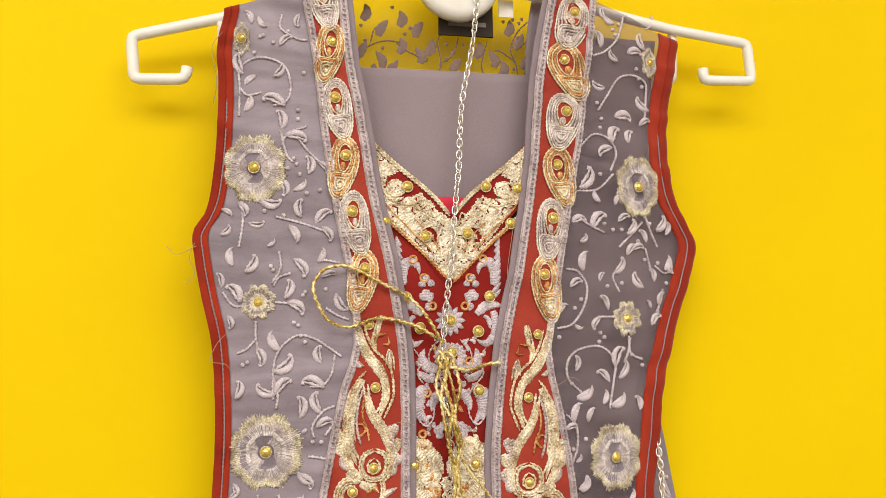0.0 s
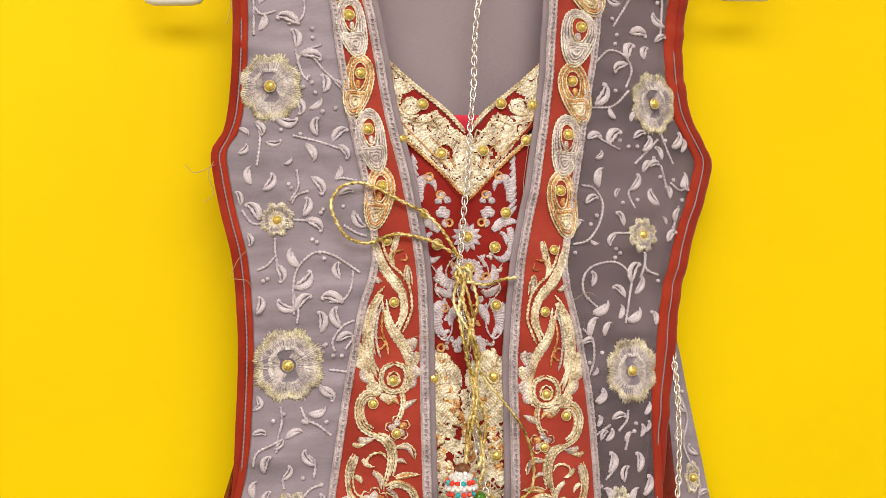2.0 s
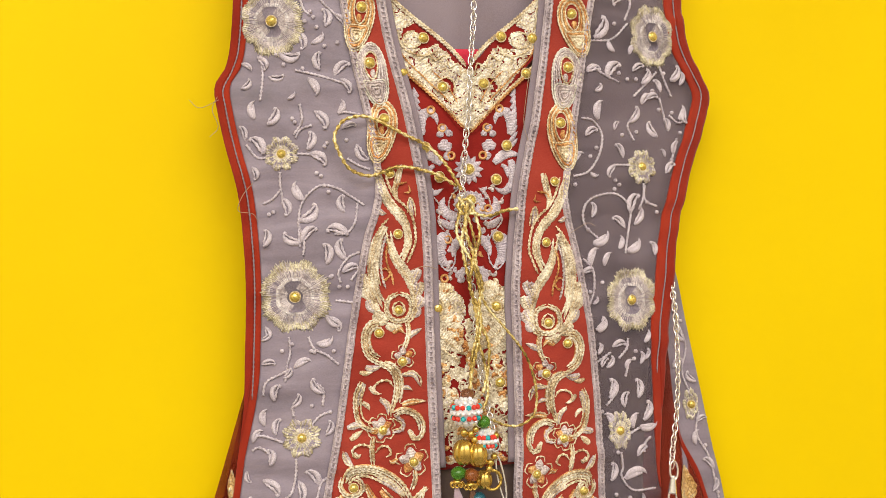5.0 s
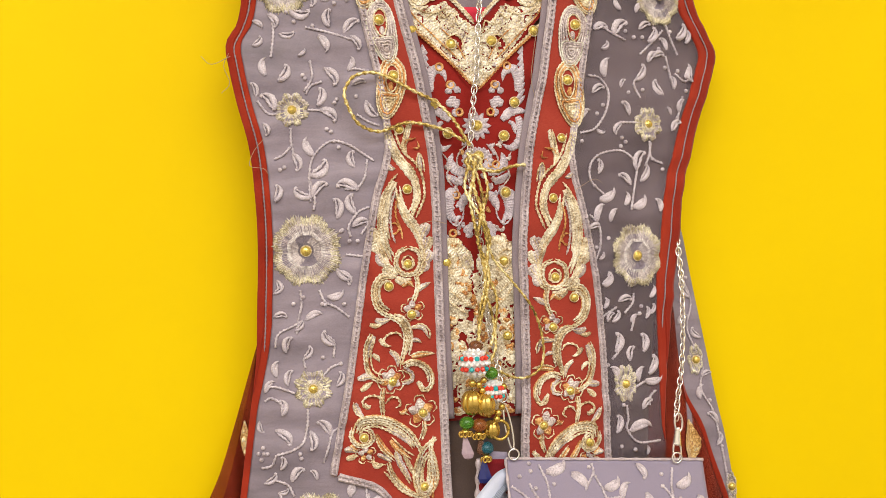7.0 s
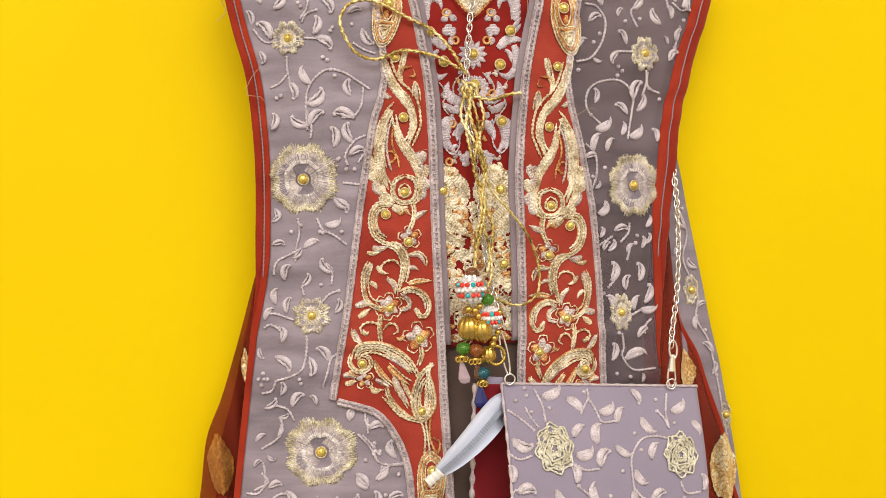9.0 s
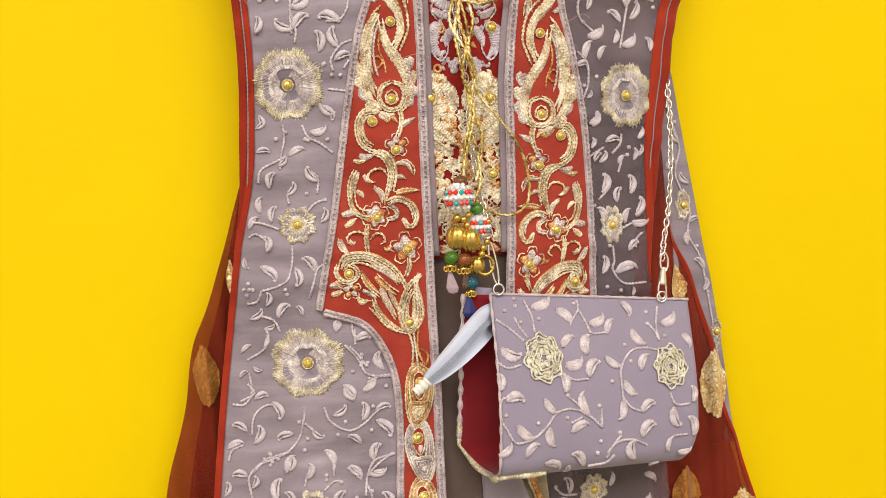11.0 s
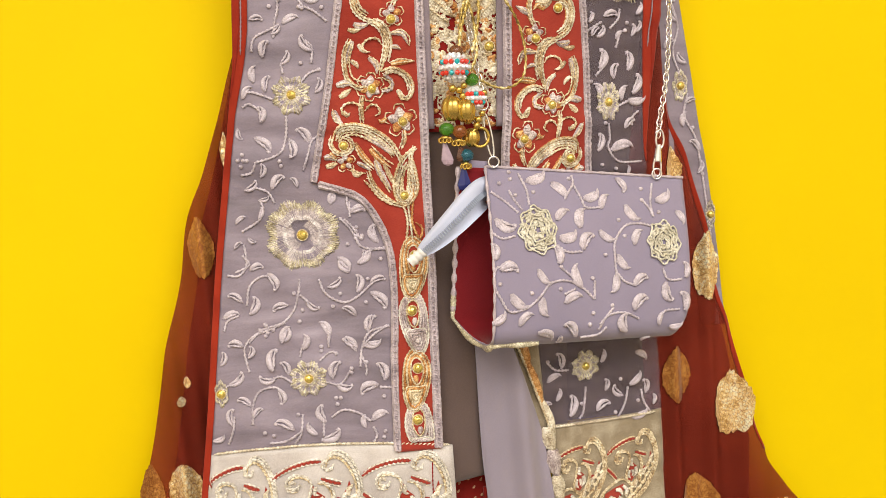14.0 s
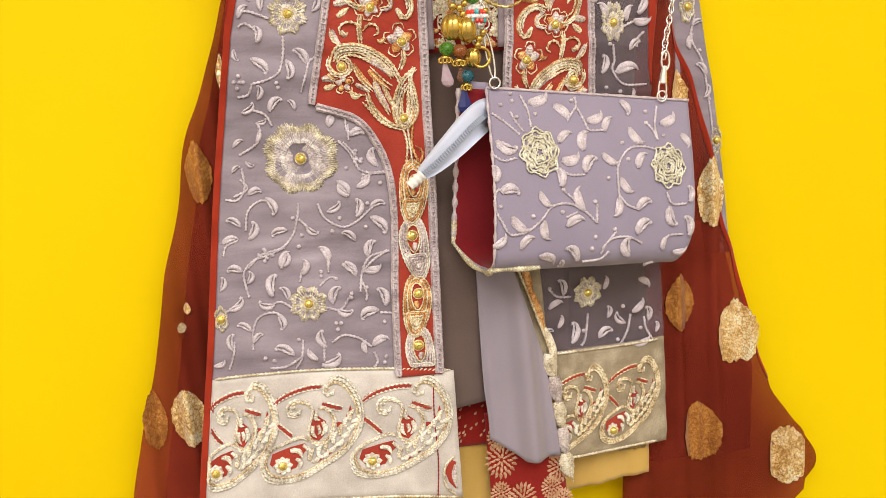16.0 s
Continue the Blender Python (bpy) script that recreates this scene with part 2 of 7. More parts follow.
def tube(bm, pts, radius, sides=6, twist=0.0, lobes=0.0, closed=False, flat=1.0, slot=0):
    """a tube along pts; radius may follow the share of length; twist turns per point make a two-strand cord"""
    n = len(pts)
    rings = []
    up = Vector((0, -1, 0))
    for k, p in enumerate(pts):
        a, b = pts[max(0, k - 1)], pts[min(n - 1, k + 1)]
        if closed:
            a, b = pts[(k - 1) % n], pts[(k + 1) % n]
        d = (b - a)
        if d.length < 1e-9:
            d = Vector((1, 0, 0))
        d.normalize()
        side = d.cross(up)
        if side.length < 1e-3:
            side = d.cross(Vector((1, 0, 0)))
        side.normalize()
        nrm = side.cross(d)
        r = radius(k / max(1, n - 1)) if callable(radius) else radius
        ring = []
        for s in range(sides):
            th = 2 * math.pi * s / sides
            rr = r * (1 + lobes * math.cos(2 * (th - twist * k)))
            ring.append(bm.verts.new(p + side * (rr * math.cos(th)) + nrm * (rr * math.sin(th) * flat)))
        rings.append(ring)
    m = n if closed else n - 1
    for k in range(m):
        r0, r1 = rings[k], rings[(k + 1) % n]
        for s in range(sides):
            f = bm.faces.new((r0[s], r1[s], r1[(s + 1) % sides], r0[(s + 1) % sides]))
            f.material_index = slot
    if not closed:
        for r in (rings[0], rings[-1][::-1]):
            f = bm.faces.new(r)
            f.material_index = slot
    return bm


def cord(bm, pts, r=0.9, pitch=3.0, closed=False, slot=0):
    """a twisted cord, pts in metres, r and pitch in mm"""
    path = smooth_path(pts, pitch * 0.00025, closed)
    return tube(bm, path, r * 0.001, 8, math.pi / 4, 0.42, closed, 1.0, slot)


def on(pts, h):
    """mm points (x, z) laid on the dress"""
    return [at(x, z, h) for x, z in pts]


def solid_grid(bm, grid, slot=0):
    for j in range(len(grid) - 1):
        for i in range(len(grid[0]) - 1):
            f = bm.faces.new((grid[j][i], grid[j + 1][i], grid[j + 1][i + 1], grid[j][i + 1]))
            f.material_index = slot


def box(bm, lo, hi):
    v = [bm.verts.new((x, y, z)) for x in (lo[0], hi[0]) for y in (lo[1], hi[1]) for z in (lo[2], hi[2])]
    for q in ((0, 1, 3, 2), (4, 6, 7, 5), (0, 4, 5, 1), (2, 3, 7, 6), (0, 2, 6, 4), (1, 5, 7, 3)):
        bm.faces.new([v[k] for k in q])
    return bm


# ---- the room ----
WALL_Y = 0.045


def slab(name, lo, hi, mat, label, category):
    ob = new(name, finish(box(bmesh.new(), lo, hi), name, mat, False))
    return tagged(ob, label, category, kind="structure")


slab("wall_north", (-2.2, WALL_Y, 0.0), (2.2, WALL_Y + 0.12, 2.7), YELLOW, "bright yellow painted wall behind the hanging dress", "wall")
# unseen white shell, added to close the room and bounce light on the dress
slab("wall_south", (-2.2, -3.12, 0.0), (2.2, -3.0, 2.7), WHITE_WALL, "plain white unseen wall added behind the camera", "wall")
slab("wall_east", (2.2, -3.0, 0.0), (2.32, WALL_Y + 0.12, 2.7), WHITE_WALL, "plain white unseen side wall, added for bounce", "wall")
slab("wall_west", (-2.32, -3.0, 0.0), (-2.2, WALL_Y + 0.12, 2.7), WHITE_WALL, "plain white unseen side wall, added for bounce", "wall")
# unseen floor, kept dark to limit the light it throws upward
slab("floor", (-2.32, -3.12, -0.1), (2.32, WALL_Y + 0.12, 0.0), DARK_FLOOR, "unseen floor, dark so that it bounces little light", "floor")
slab("ceiling", (-2.32, -3.12, 2.7), (2.32, WALL_Y + 0.12, 2.8), WHITE_WALL, "plain white unseen ceiling, added to close the room", "ceiling")

# ---- the dress: edges in mm (height over 1 m, x) ----
L_OUT = edge((580, -134), (545, -138), (513, -137), (480, -137), (446, -139), (423, -143), (411, -150), (396, -149), (374, -145), (348, -139),
             (318, -136.5), (290, -136), (257, -137.5), (223, -140), (190, -145.5), (139, -153.5), (95, -160), (50, -165.5), (12, -170), (-60, -180), (-100, -185))
L_IN = lambda z: L_OUT(z) + (7.0 if z > 240 else 3.5 + 3.5 * max(0, z - 190) / 50)
L_BAND = edge((580, -92), (517, -81), (465, -75), (421, -68), (387, -61), (357, -57.5), (338, -58), (321, -64), (300, -69), (258, -77), (206, -86), (149, -98))
L_ARCH = edge((148, -97), (146.5, -90), (144.5, -82), (140, -74), (132.6, -66), (115, -57), (95, -53.6), (60, -54), (38, -55.5), (-22, -56.8))
L_CENTRE = edge((580, -66), (517, -60), (483, -54), (431, -45.7), (393, -37), (358, -31.5), (333, -28.7), (300, -28.3), (252, -28.8), (196, -28.5), (146, -28.5), (100, -28), (36, -29), (-22, -29.5))
R_CENTRE = edge((580, 72), (524, 59.6), (487, 54.7), (451, 51), (415, 45.2), (385, 39.5), (347, 30.5), (318, 26.5), (285, 22.7), (232, 22), (193, 21), (150, 18), (60, 16), (40, 22), (-22, 45))
R_BAND = edge((580, 99), (496, 87), (441, 77.3), (398, 69), (360, 62), (338, 58.7), (303, 64.5), (265, 70.5), (211, 74), (140, 74.5))
def far(f):
    """an edge of the right side, which curves back from the eye"""
    def g(z):
        x = f(z)
        back = -2 + 8 * (x / 125.0) ** 2 + 0.075 * max(0.0, x - 60)
        return x + back * (x + 110) / 520.0
    return g


R_OUT = edge((580, 154), (552, 151), (510, 146), (472, 143), (442, 146), (424, 153), (408, 160.5), (395, 158), (345, 141), (310, 132), (275, 127.5),
             (245, 122.5), (200, 117.5), (135, 114), (31, 121), (-23, 123.7), (-97, 126.4))
R_OUT, R_BAND = far(R_OUT), far(R_BAND)
R_IN = lambda z: R_OUT(z) - 12.0 * min(1.0, max(0.0, (z - 150) / 110))
HEM_TOP, HEM_LOW = -17.0, -95.0

dress = thing("dress", "grey embroidered girl's dress with red trim, hanging on a white hanger", "dress", (0, 0.0, Z0))
dress.location = (0, 0, 0)

# front panels: shoulders cut along a slope
def shoulder_at(x, z, h):
    """the front, its top rows drawn down to the sloping shoulder seam"""
    if z > 490:
        seam = 545 + 0.3 * (x + 138) if x < 0 else 551 + 0.32 * (151 - x)
        z = 490 + (z - 490) * (min(seam, 590) - 490) / 95.0
    return at(x, z, h)


left_panel = part("front_panel", sheet(L_IN, lambda z: L_CENTRE(z) - 3, 585, -20, 0.0, 1.2, 60, 3.0, shoulder_at), GREY, dress, "mauve-grey organza front panel with embroidered flowers and vines")
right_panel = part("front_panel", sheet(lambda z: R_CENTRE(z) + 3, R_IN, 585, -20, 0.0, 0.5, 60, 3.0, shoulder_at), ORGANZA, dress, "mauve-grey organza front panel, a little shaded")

left_band = part("trim_band", sheet(lambda z: L_BAND(z) if z > 148.5 else L_ARCH(z), L_CENTRE, 585, -19, 1.4, 1.2, 14, 2.0), RED, dress, "brick-red silk band with gold embroidery")
right_band = part("trim_band", sheet(R_CENTRE, R_BAND, 585, 130, 1.4, 1.2, 14, 2.0), RED, dress, "brick-red silk band with gold embroidery")
bodice = part("bodice_panel", sheet(lambda z: -40 if z < 380 else L_CENTRE(z) - 6, lambda z: 38 if z < 380 else R_CENTRE(z) + 6, 418, 176, -3.0, 1.2, 20), DEEP_RED, dress, "deep red silk centre panel")


def taper(z, z0=245.0, z1=200.0):
    return min(1.0, max(0.0, (z - z1) / (z0 - z1)))


def piping(outer, inner, z0, z1, h):
    return sheet(outer, inner, z0, z1, h, 2.2, 5, 4.0, shoulder_at)


part("side_piping", piping(L_OUT, lambda z: L_OUT(z) + (7.5 if z > 240 else 4 + 3.5 * max(0, z - 190) / 50), 585, -99, 0.8), PIPING_RED, dress, "rust-red piped side edge")
part("side_piping", piping(lambda z: R_OUT(z) - 0.5 - 12.0 * taper(z, 260, 150), R_OUT, 585, 152, 0.8), PIPING_RED, dress, "rust-red piped side edge")

def hem_at(x, z, h):
    """the left hem bows down towards its two ends"""
    drop = 0.0008 * (x + 110) ** 2 if x < 10 else 0.0
    return at(x, z, h) - Vector((0, 0, drop * 0.001))


part("hem_border", sheet(lambda z: L_OUT(z) + 3.5, lambda z: -22 - 0.02 * (z + 17), HEM_TOP + 5, HEM_LOW + 1, 0.7, 1.4, 40, 4.0, hem_at), PALE, dress, "pale gold tissue hem border with paisley embroidery")
part("hem_border", sheet(lambda z: 43 + 0.1 * (-17 - z), R_OUT, HEM_TOP, HEM_LOW + 2, 0.7, 1.4, 28), OLIVE_SHADED_TISSUE, dress, "olive gold tissue hem border, shade put into its darker colour, with paisley embroidery")
part("under_tunic", sheet(lambda z: -34, lambda z: 60, 190, -45, -6.0, 1.2, 24), BROWN_PLAIN, dress, "plain taupe under tunic")


def behind(y0):
    return lambda x, z, h: Vector((x, y0 - h + 2.5 * noise.noise((x * 0.03, 1.7, z * 0.008)), z)) * 0.001 + Vector((0, 0, Z0))


part("neck_lining", sheet(lambda z: -66 + 0.02 * (z - 500), lambda z: 66, 517, 400, 0.0, 1.2, 16, 6.0, behind(16)), GREY_PLAIN, dress, "plain grey lining inside the neck")
part("neck_insert", sheet(lambda z: -9, lambda z: 10, 434, 410, 0.0, 1.0, 6, 4.0, behind(9)), PINK, dress, "bright pink lining")

# ---- dupatta behind the dress ----
dupatta = thing("scarf", "sheer maroon chiffon scarf with gold motifs hanging behind the dress", "scarf")
D_LEFT = edge((240, -137), (208, -147), (153, -165), (127, -176), (91, -182), (45, -195), (-9, -206), (-95, -228), (-200, -245))
D_RIGHT = edge((285, 126), (240, 132), (191, 137), (150, 152), (54, 177), (34, 185), (-37, 204), (-82, 226), (-120, 254), (-142, 252), (-165, 230), (-200, 215))


def pleat(y0, seed, deep=1.0):
    """hanging folds that run down the cloth"""
    def f(x, z, h):
        y = y0 - h + deep * (2.0 * math.sin(x * 0.21 + 0.012 * z + seed) + 1.2 * math.sin(x * 0.47 + 0.02 * z)) + 2.0 * noise.noise((x * 0.03, seed, z * 0.01))
        return Vector((x, y, z)) * 0.001 + Vector((0, 0, Z0))
    return f


FALL = pleat(23, 0.4, 1.5)
part("left_fall", sheet(D_LEFT, lambda z: -120, 235, -200, 0.0, 0.8, 36, 5.0, FALL), SHEER_RED, dupatta)
part("right_fall", sheet(lambda z: 105, D_RIGHT, 280, -200, 0.0, 0.8, 44, 5.0, FALL), SHEER_RED, dupatta)

# ---- embroidery tools ----
# slots of every embroidery mesh
STITCH = [GOLD, SILVER, COPPER, CREAM, DEEP_RED, LILAC, RED, IVORY]
rng = random.Random(11)


def mid_band(z):
    left = L_BAND(z) if z > 148.5 else L_ARCH(z)
    return (left + L_CENTRE(z)) / 2, (L_CENTRE(z) - left) / 2


def left_put(x, z, h):
    return at(x, z, h + 1.4)


DROP = [(100, -14), (276, -12), (320, -8), (357, -7), (388, -3.5), (456, -2), (530, -3.5), (600, -3)]


def right_put(x, z, h):
    """the left band's design, mirrored on to the other band"""
    c, w = mid_band(max(z, 149))
    zr = z + spline(DROP, z)
    a, b = R_CENTRE(zr), R_BAND(zr)
    return at((a + b) / 2 - (x - c) * (b - a) / 2 / w, zr, h + 1.4)


def flat_put(x, z, h):
    return at(x, z, h)


def panel_put(x, z, h):
    """on the grey panels, kept inside their piped edges"""
    if x < 0:
        x = max(x, L_IN(z) + 4)
    else:
        x = min(x, R_IN(z) - 4)
    return at(x, z, h)


def satin(bm, put, pts, width, h=0.2, slot=0, high=1.1, tip=0.15, base=0.35):
    """a padded satin-stitch leaf along pts (mm), widest near its middle; stitches lie across it"""
    base, tip = min(base, 0.12), min(tip, 0.16)
    line = smooth_path([Vector((x, 0, z)) for x, z in pts], 0.75)
    n = len(line)
    rows = []
    for k, p in enumerate(line):
        a, b = line[max(0, k - 1)], line[min(n - 1, k + 1)]
        d = (b - a).normalized()
        side = Vector((d.z, 0, -d.x))
        t = k / max(1, n - 1)
        w = width * 0.5 * (max(0.0, math.sin(math.pi * min(1, base + t * (1 - base)))) ** 0.75 + tip * (1 - t))
        lift = high * (0.85 + 0.3 * (k % 2)) * (0.5 + 0.5 * min(1, w / (width * 0.4)))
        row = []
        for s, up in ((-1, 0.0), (-0.7, 0.7), (0, 1.0), (0.7, 0.7), (1, 0.0)):
            e = 1 + (rng.uniform(-0.13, 0.13) if abs(s) == 1 else 0)
            q = p + side * (w * s * e)
            row.append(bm.verts.new(put(q.x, q.z, h + lift * up)))
        rows.append(row)
    solid_grid(bm, rows, slot)
    return bm


def patch(bm, put, ring, h, slot):
    """a flat filled shape stitched inside a ring of points"""
    cx, cz = sum(p[0] for p in ring) / len(ring), sum(p[1] for p in ring) / len(ring)
    hub = bm.verts.new(put(cx, cz, h))
    rim = [bm.verts.new(put(x, z, h)) for x, z in ring]
    for k in range(len(rim)):
        bm.faces.new((hub, rim[k], rim[(k + 1) % len(rim)])).material_index = slot


def line_cord(bm, put, pts, r=0.9, slot=0, h=0.7, closed=False):
    r *= 0.82
    path = smooth_path([put(x, z, h) for x, z in pts], 0.00065, closed)
    n = len(path)
    thin = lambda t: r * 0.001 * min(1.0, 0.35 + 0.16 * min(t, 1 - t) * n)
    return tube(bm, path, r * 0.001 if closed else thin, 6, math.pi / 4, 0.42, closed, 1.0, slot)


def gem_mesh(r, name="rhinestone"):
    """a faceted dome of glass in a thin gold rim; faces -y"""
    bm = bmesh.new()
    n = 10
    rings = []
    for rad, up in ((1.0, 0.0), (1.0, 0.3), (0.66, 0.66), (0.3, 0.84)):
        rings.append([bm.verts.new((r * rad * math.cos(2 * math.pi * (k + (0.5 if rad < 0.7 else 0)) / n), -r * up,
                                    r * rad * math.sin(2 * math.pi * (k + (0.5 if rad < 0.7 else 0)) / n))) for k in range(n)])
    for a, b in zip(rings, rings[1:]):
        for k in range(n):
            bm.faces.new((a[k], a[(k + 1) % n], b[(k + 1) % n], b[k]))
    bm.faces.new(rings[-1])
    path = [Vector((1.08 * r * math.cos(2 * math.pi * k / 16), -0.1 * r, 1.08 * r * math.sin(2 * math.pi * k / 16))) for k in range(16)]
    tube(bm, path, r * 0.13, 5, 0, 0, True, 1.0, 1)
    bmesh.ops.recalc_face_normals(bm, faces=bm.faces)
    return finish(bm, name, [AMBER, GOLD], False)


GEM = gem_mesh(0.0030)
SMALL_GEM = gem_mesh(0.0026)


def set_gems(put, spots, parent, h=0.7, mesh=None):
    for x, z in spots:
        m = Matrix.Translation(put(x, z, h)) @ Euler((rng.uniform(-0.15, 0.15), rng.uniform(0, 6), rng.uniform(-0.15, 0.15))).to_matrix().to_4x4()
        shared("rhinestone", mesh or GEM, parent, m)


# ---- vines and leaves of the grey panels ----
def leaf_mesh(size, hollow, fat=1.0):
    """a half-moon satin leaf; the hollow kind leaves a slit closed by a thread. Stands along z, bulges to x, faces -y"""
    bm = bmesh.new()
    put = lambda x, z, h: Vector((x, -h, z)) * 0.001
    s = size
    satin(bm, put, [(0, -0.5 * s), (0.17 * s, -0.24 * s), (0.22 * s, 0.1 * s), (0.08 * s, 0.38 * s), (-0.12 * s, 0.5 * s)], 0.27 * s * fat, 0.1, 0, 1.1 * fat, 0.1)
    if hollow:
        line_cord(bm, put, [(0, -0.48 * s), (-0.03 * s, -0.14 * s), (-0.05 * s, 0.14 * s), (-0.12 * s, 0.44 * s)], 0.8, 0, 0.5)
        satin(bm, put, [(-0.08 * s, 0.5 * s), (-0.2 * s, 0.42 * s), (-0.2 * s, 0.3 * s)], 0.16 * s, 0.1, 0, 0.8, 0.3)
    else:
        satin(bm, put, [(0.0, -0.42 * s), (0.06 * s, -0.05 * s), (-0.02 * s, 0.34 * s)], 0.24 * s, 0.1, 0, 0.9, 0.3)
    return finish(bm, "leaf", LILAC)


LEAF = [leaf_mesh(10.0, True), leaf_mesh(10.0, False), leaf_mesh(10.0, True, 0.85), leaf_mesh(10.0, True, 1.1)]
BAG_LEAVES = [leaf_mesh(10.0, False, 1.25), leaf_mesh(10.0, False, 1.1), leaf_mesh(10.0, True, 1.3)]


def knot(bm, c, r=0.0011):
    """a small raised knot stitch"""
    top = bm.verts.new(c + Vector((0, -r, 0)))
    ring = [bm.verts.new(c + Vector((r * math.cos(q), -0.35 * r, r * math.sin(q)))) for q in [k * math.pi / 3 for k in range(6)]]
    foot = [bm.verts.new(v.co + Vector((0, 0.7 * r, 0))) for v in ring]
    for k in range(6):
        bm.faces.new((top, ring[k], ring[(k + 1) % 6]))
        bm.faces.new((ring[k], foot[k], foot[(k + 1) % 6], ring[(k + 1) % 6]))


def lie(put, x, z, e=3.5):
    """the turn that lays a flat piece on the cloth at x, z"""
    nx = (put(x + e, z, 0) - put(x - e, z, 0)).normalized()
    nz = (put(x, z + e, 0) - put(x, z - e, 0))
    nz = (nz - nx * nz.dot(nx)).normalized()
    return Matrix((nx, nz.cross(nx), nz)).transposed().to_4x4()


def stitch_leaves(parent, put, spots, kinds=None):
    """leaves at (x, z, lean from upright in degrees, length), in mm"""
    r = random.Random(len(spots) + int(abs(spots[0][0] * 7)))
    for x, z, lean, length in spots:
        k = length * 0.112
        m = Matrix.Translation(put(x, z, 0.3)) @ lie(flat_put if put is panel_put else put, x, z) @ Euler((0, radians(lean), 0)).to_matrix().to_4x4()
        shared("leaf", r.choice(kinds or LEAF), parent, m @ Matrix.Diagonal((r.choice((-1, 1)) * k * r.uniform(0.9, 1.1), 1, k, 1)))


def stitch_vine(parent, put, lines, knots=()):
    """chain-stitched stems along their lines, with small raised knots beside them"""
    bm = bmesh.new()
    for line in lines:
        tube(bm, smooth_path([put(x, z, 0.4) for x, z in line], 0.0006), 0.00072, 6, math.pi / 4, 0.45, False, 1.0)
    for x, z in knots:
        knot(bm, put(x, z, 0.4), 0.00135)
    part("vine", bm, LILAC, parent, "thin lilac chain-stitched vine")


# ---- flowers ----
def flower_mesh(R, lobes, seed, squeeze, small, put, x, z):
    """a scalloped stitched flower: fringed gold rim, lilac petals, raised inner ring, sunk heart; faces -y"""
    r = random.Random(seed)
    bm = bmesh.new()
    na, nr = (400, 18) if not small else (120, 10)
    wob = [r.uniform(0.93, 1.05) for _ in range(lobes)]
    sunk = {r.randrange(lobes), r.randrange(lobes)}
    grid = []
    for j in range(nr + 1):
        f = j / nr
        row = []
        for i in range(na):
            a = 2 * math.pi * i / na
            k = a / (2 * math.pi) * lobes
            w = wob[int(k) % lobes] * (1 - (k % 1)) + wob[(int(k) + 1) % lobes] * (k % 1)
            scal = (0.88 * w + 0.12 * abs(math.sin(math.pi * k))) if not small else (0.8 * w + 0.2 * abs(math.sin(math.pi * k)))
            rr = R * f * (1 + (scal - 1) * f)
            if j == nr:
                rr *= 1.02 + r.uniform(-0.08, 0.05)
            h = 0.3 + 0.7 * math.exp(-((f - 0.88) / 0.09) ** 2) + 1.0 * math.exp(-((f - 0.45 - 0.03 * abs(math.sin(math.pi * k))) / 0.05) ** 2) + 0.4 * math.exp(-((f - 0.66) / 0.1) ** 2)
            if small:
                h = 0.3 + 0.9 * math.exp(-((f - 0.8) / 0.15) ** 2) + 0.6 * math.exp(-((f - 0.35) / 0.12) ** 2)
            h += 0.42 * (i // 2 % 2) * f + r.uniform(-0.14, 0.14)
            if j == nr:
                h = 0.05
            row.append(bm.verts.new(put(x + rr * math.cos(a) * squeeze, z + rr * math.sin(a), h + 0.25)))
        grid.append(row)
    strand = [r.random() for _ in range(na)]
    for j in range(1, nr):
        f = (j + 0.5) / nr
        for i in range(na):
            face = bm.faces.new((grid[j][i], grid[j][(i + 1) % na], grid[j + 1][(i + 1) % na], grid[j + 1][i]))
            lobe = int(i / na * lobes)
            if small:
                s = 0 if strand[i] < 0.62 else 1
                if 0.45 < f < 0.66 and (strand[i] > 0.55 or r.random() < 0.3):
                    s = 2
            elif f > 0.8 + r.uniform(-0.1, 0.04):
                s = 0 if strand[i] < 0.82 else 1
            elif f > 0.53:
                s = 1
                if lobe in sunk and f < 0.74 and strand[i] < 0.55:
                    s = 2
                elif strand[i] > 0.88:
                    s = 2 if f < 0.7 else 0
            elif f > 0.43:
                s = 3 if strand[i] < 0.6 else (1 if strand[i] < 0.9 else 2)
            elif f > 0.2:
                s = 1 if math.sin(i / na * 6.28 * 2 + 3 * f) > -0.35 and strand[i] < 0.85 else 2
            else:
                s = 2
            face.material_index = s
    face = bm.faces.new(grid[1])
    face.material_index = 2
    bmesh.ops.recalc_face_normals(bm, faces=bm.faces)
    return finish(bm, "flower", [PALE_RIM, PETAL, GREY, WHITE_STITCH], False)


PALE_RIM = thread("pale_gold_fringe", (0.26, 0.21, 0.13), (0.53, 0.46, 0.31), (0.9, 0.84, 0.64), metal=0.2, rough=0.34)
WHITE_STITCH = thread("white_silver_stitch", (0.5, 0.44, 0.44), (0.72, 0.66, 0.65), (0.92, 0.88, 0.86), metal=0.1, rough=0.35)
PETAL = thread("silver_petal_stitch", (0.32, 0.265, 0.27), (0.54, 0.465, 0.465), (0.78, 0.7, 0.69), metal=0.1, rough=0.42)


def flower(parent, x, z, R, lobes, seed, squeeze=1.0, small=False, put=flat_put):
    ob = new("flower", flower_mesh(R, lobes, seed, squeeze, small, put, x, z))
    ob.parent = parent
    tagged(ob, "stitched flower with pale gold fringe and amber stone")
    shared("rhinestone", GEM if not small else SMALL_GEM, parent, Matrix.Translation(put(x, z, 1.0)) @ lie(put, x, z))
    return ob


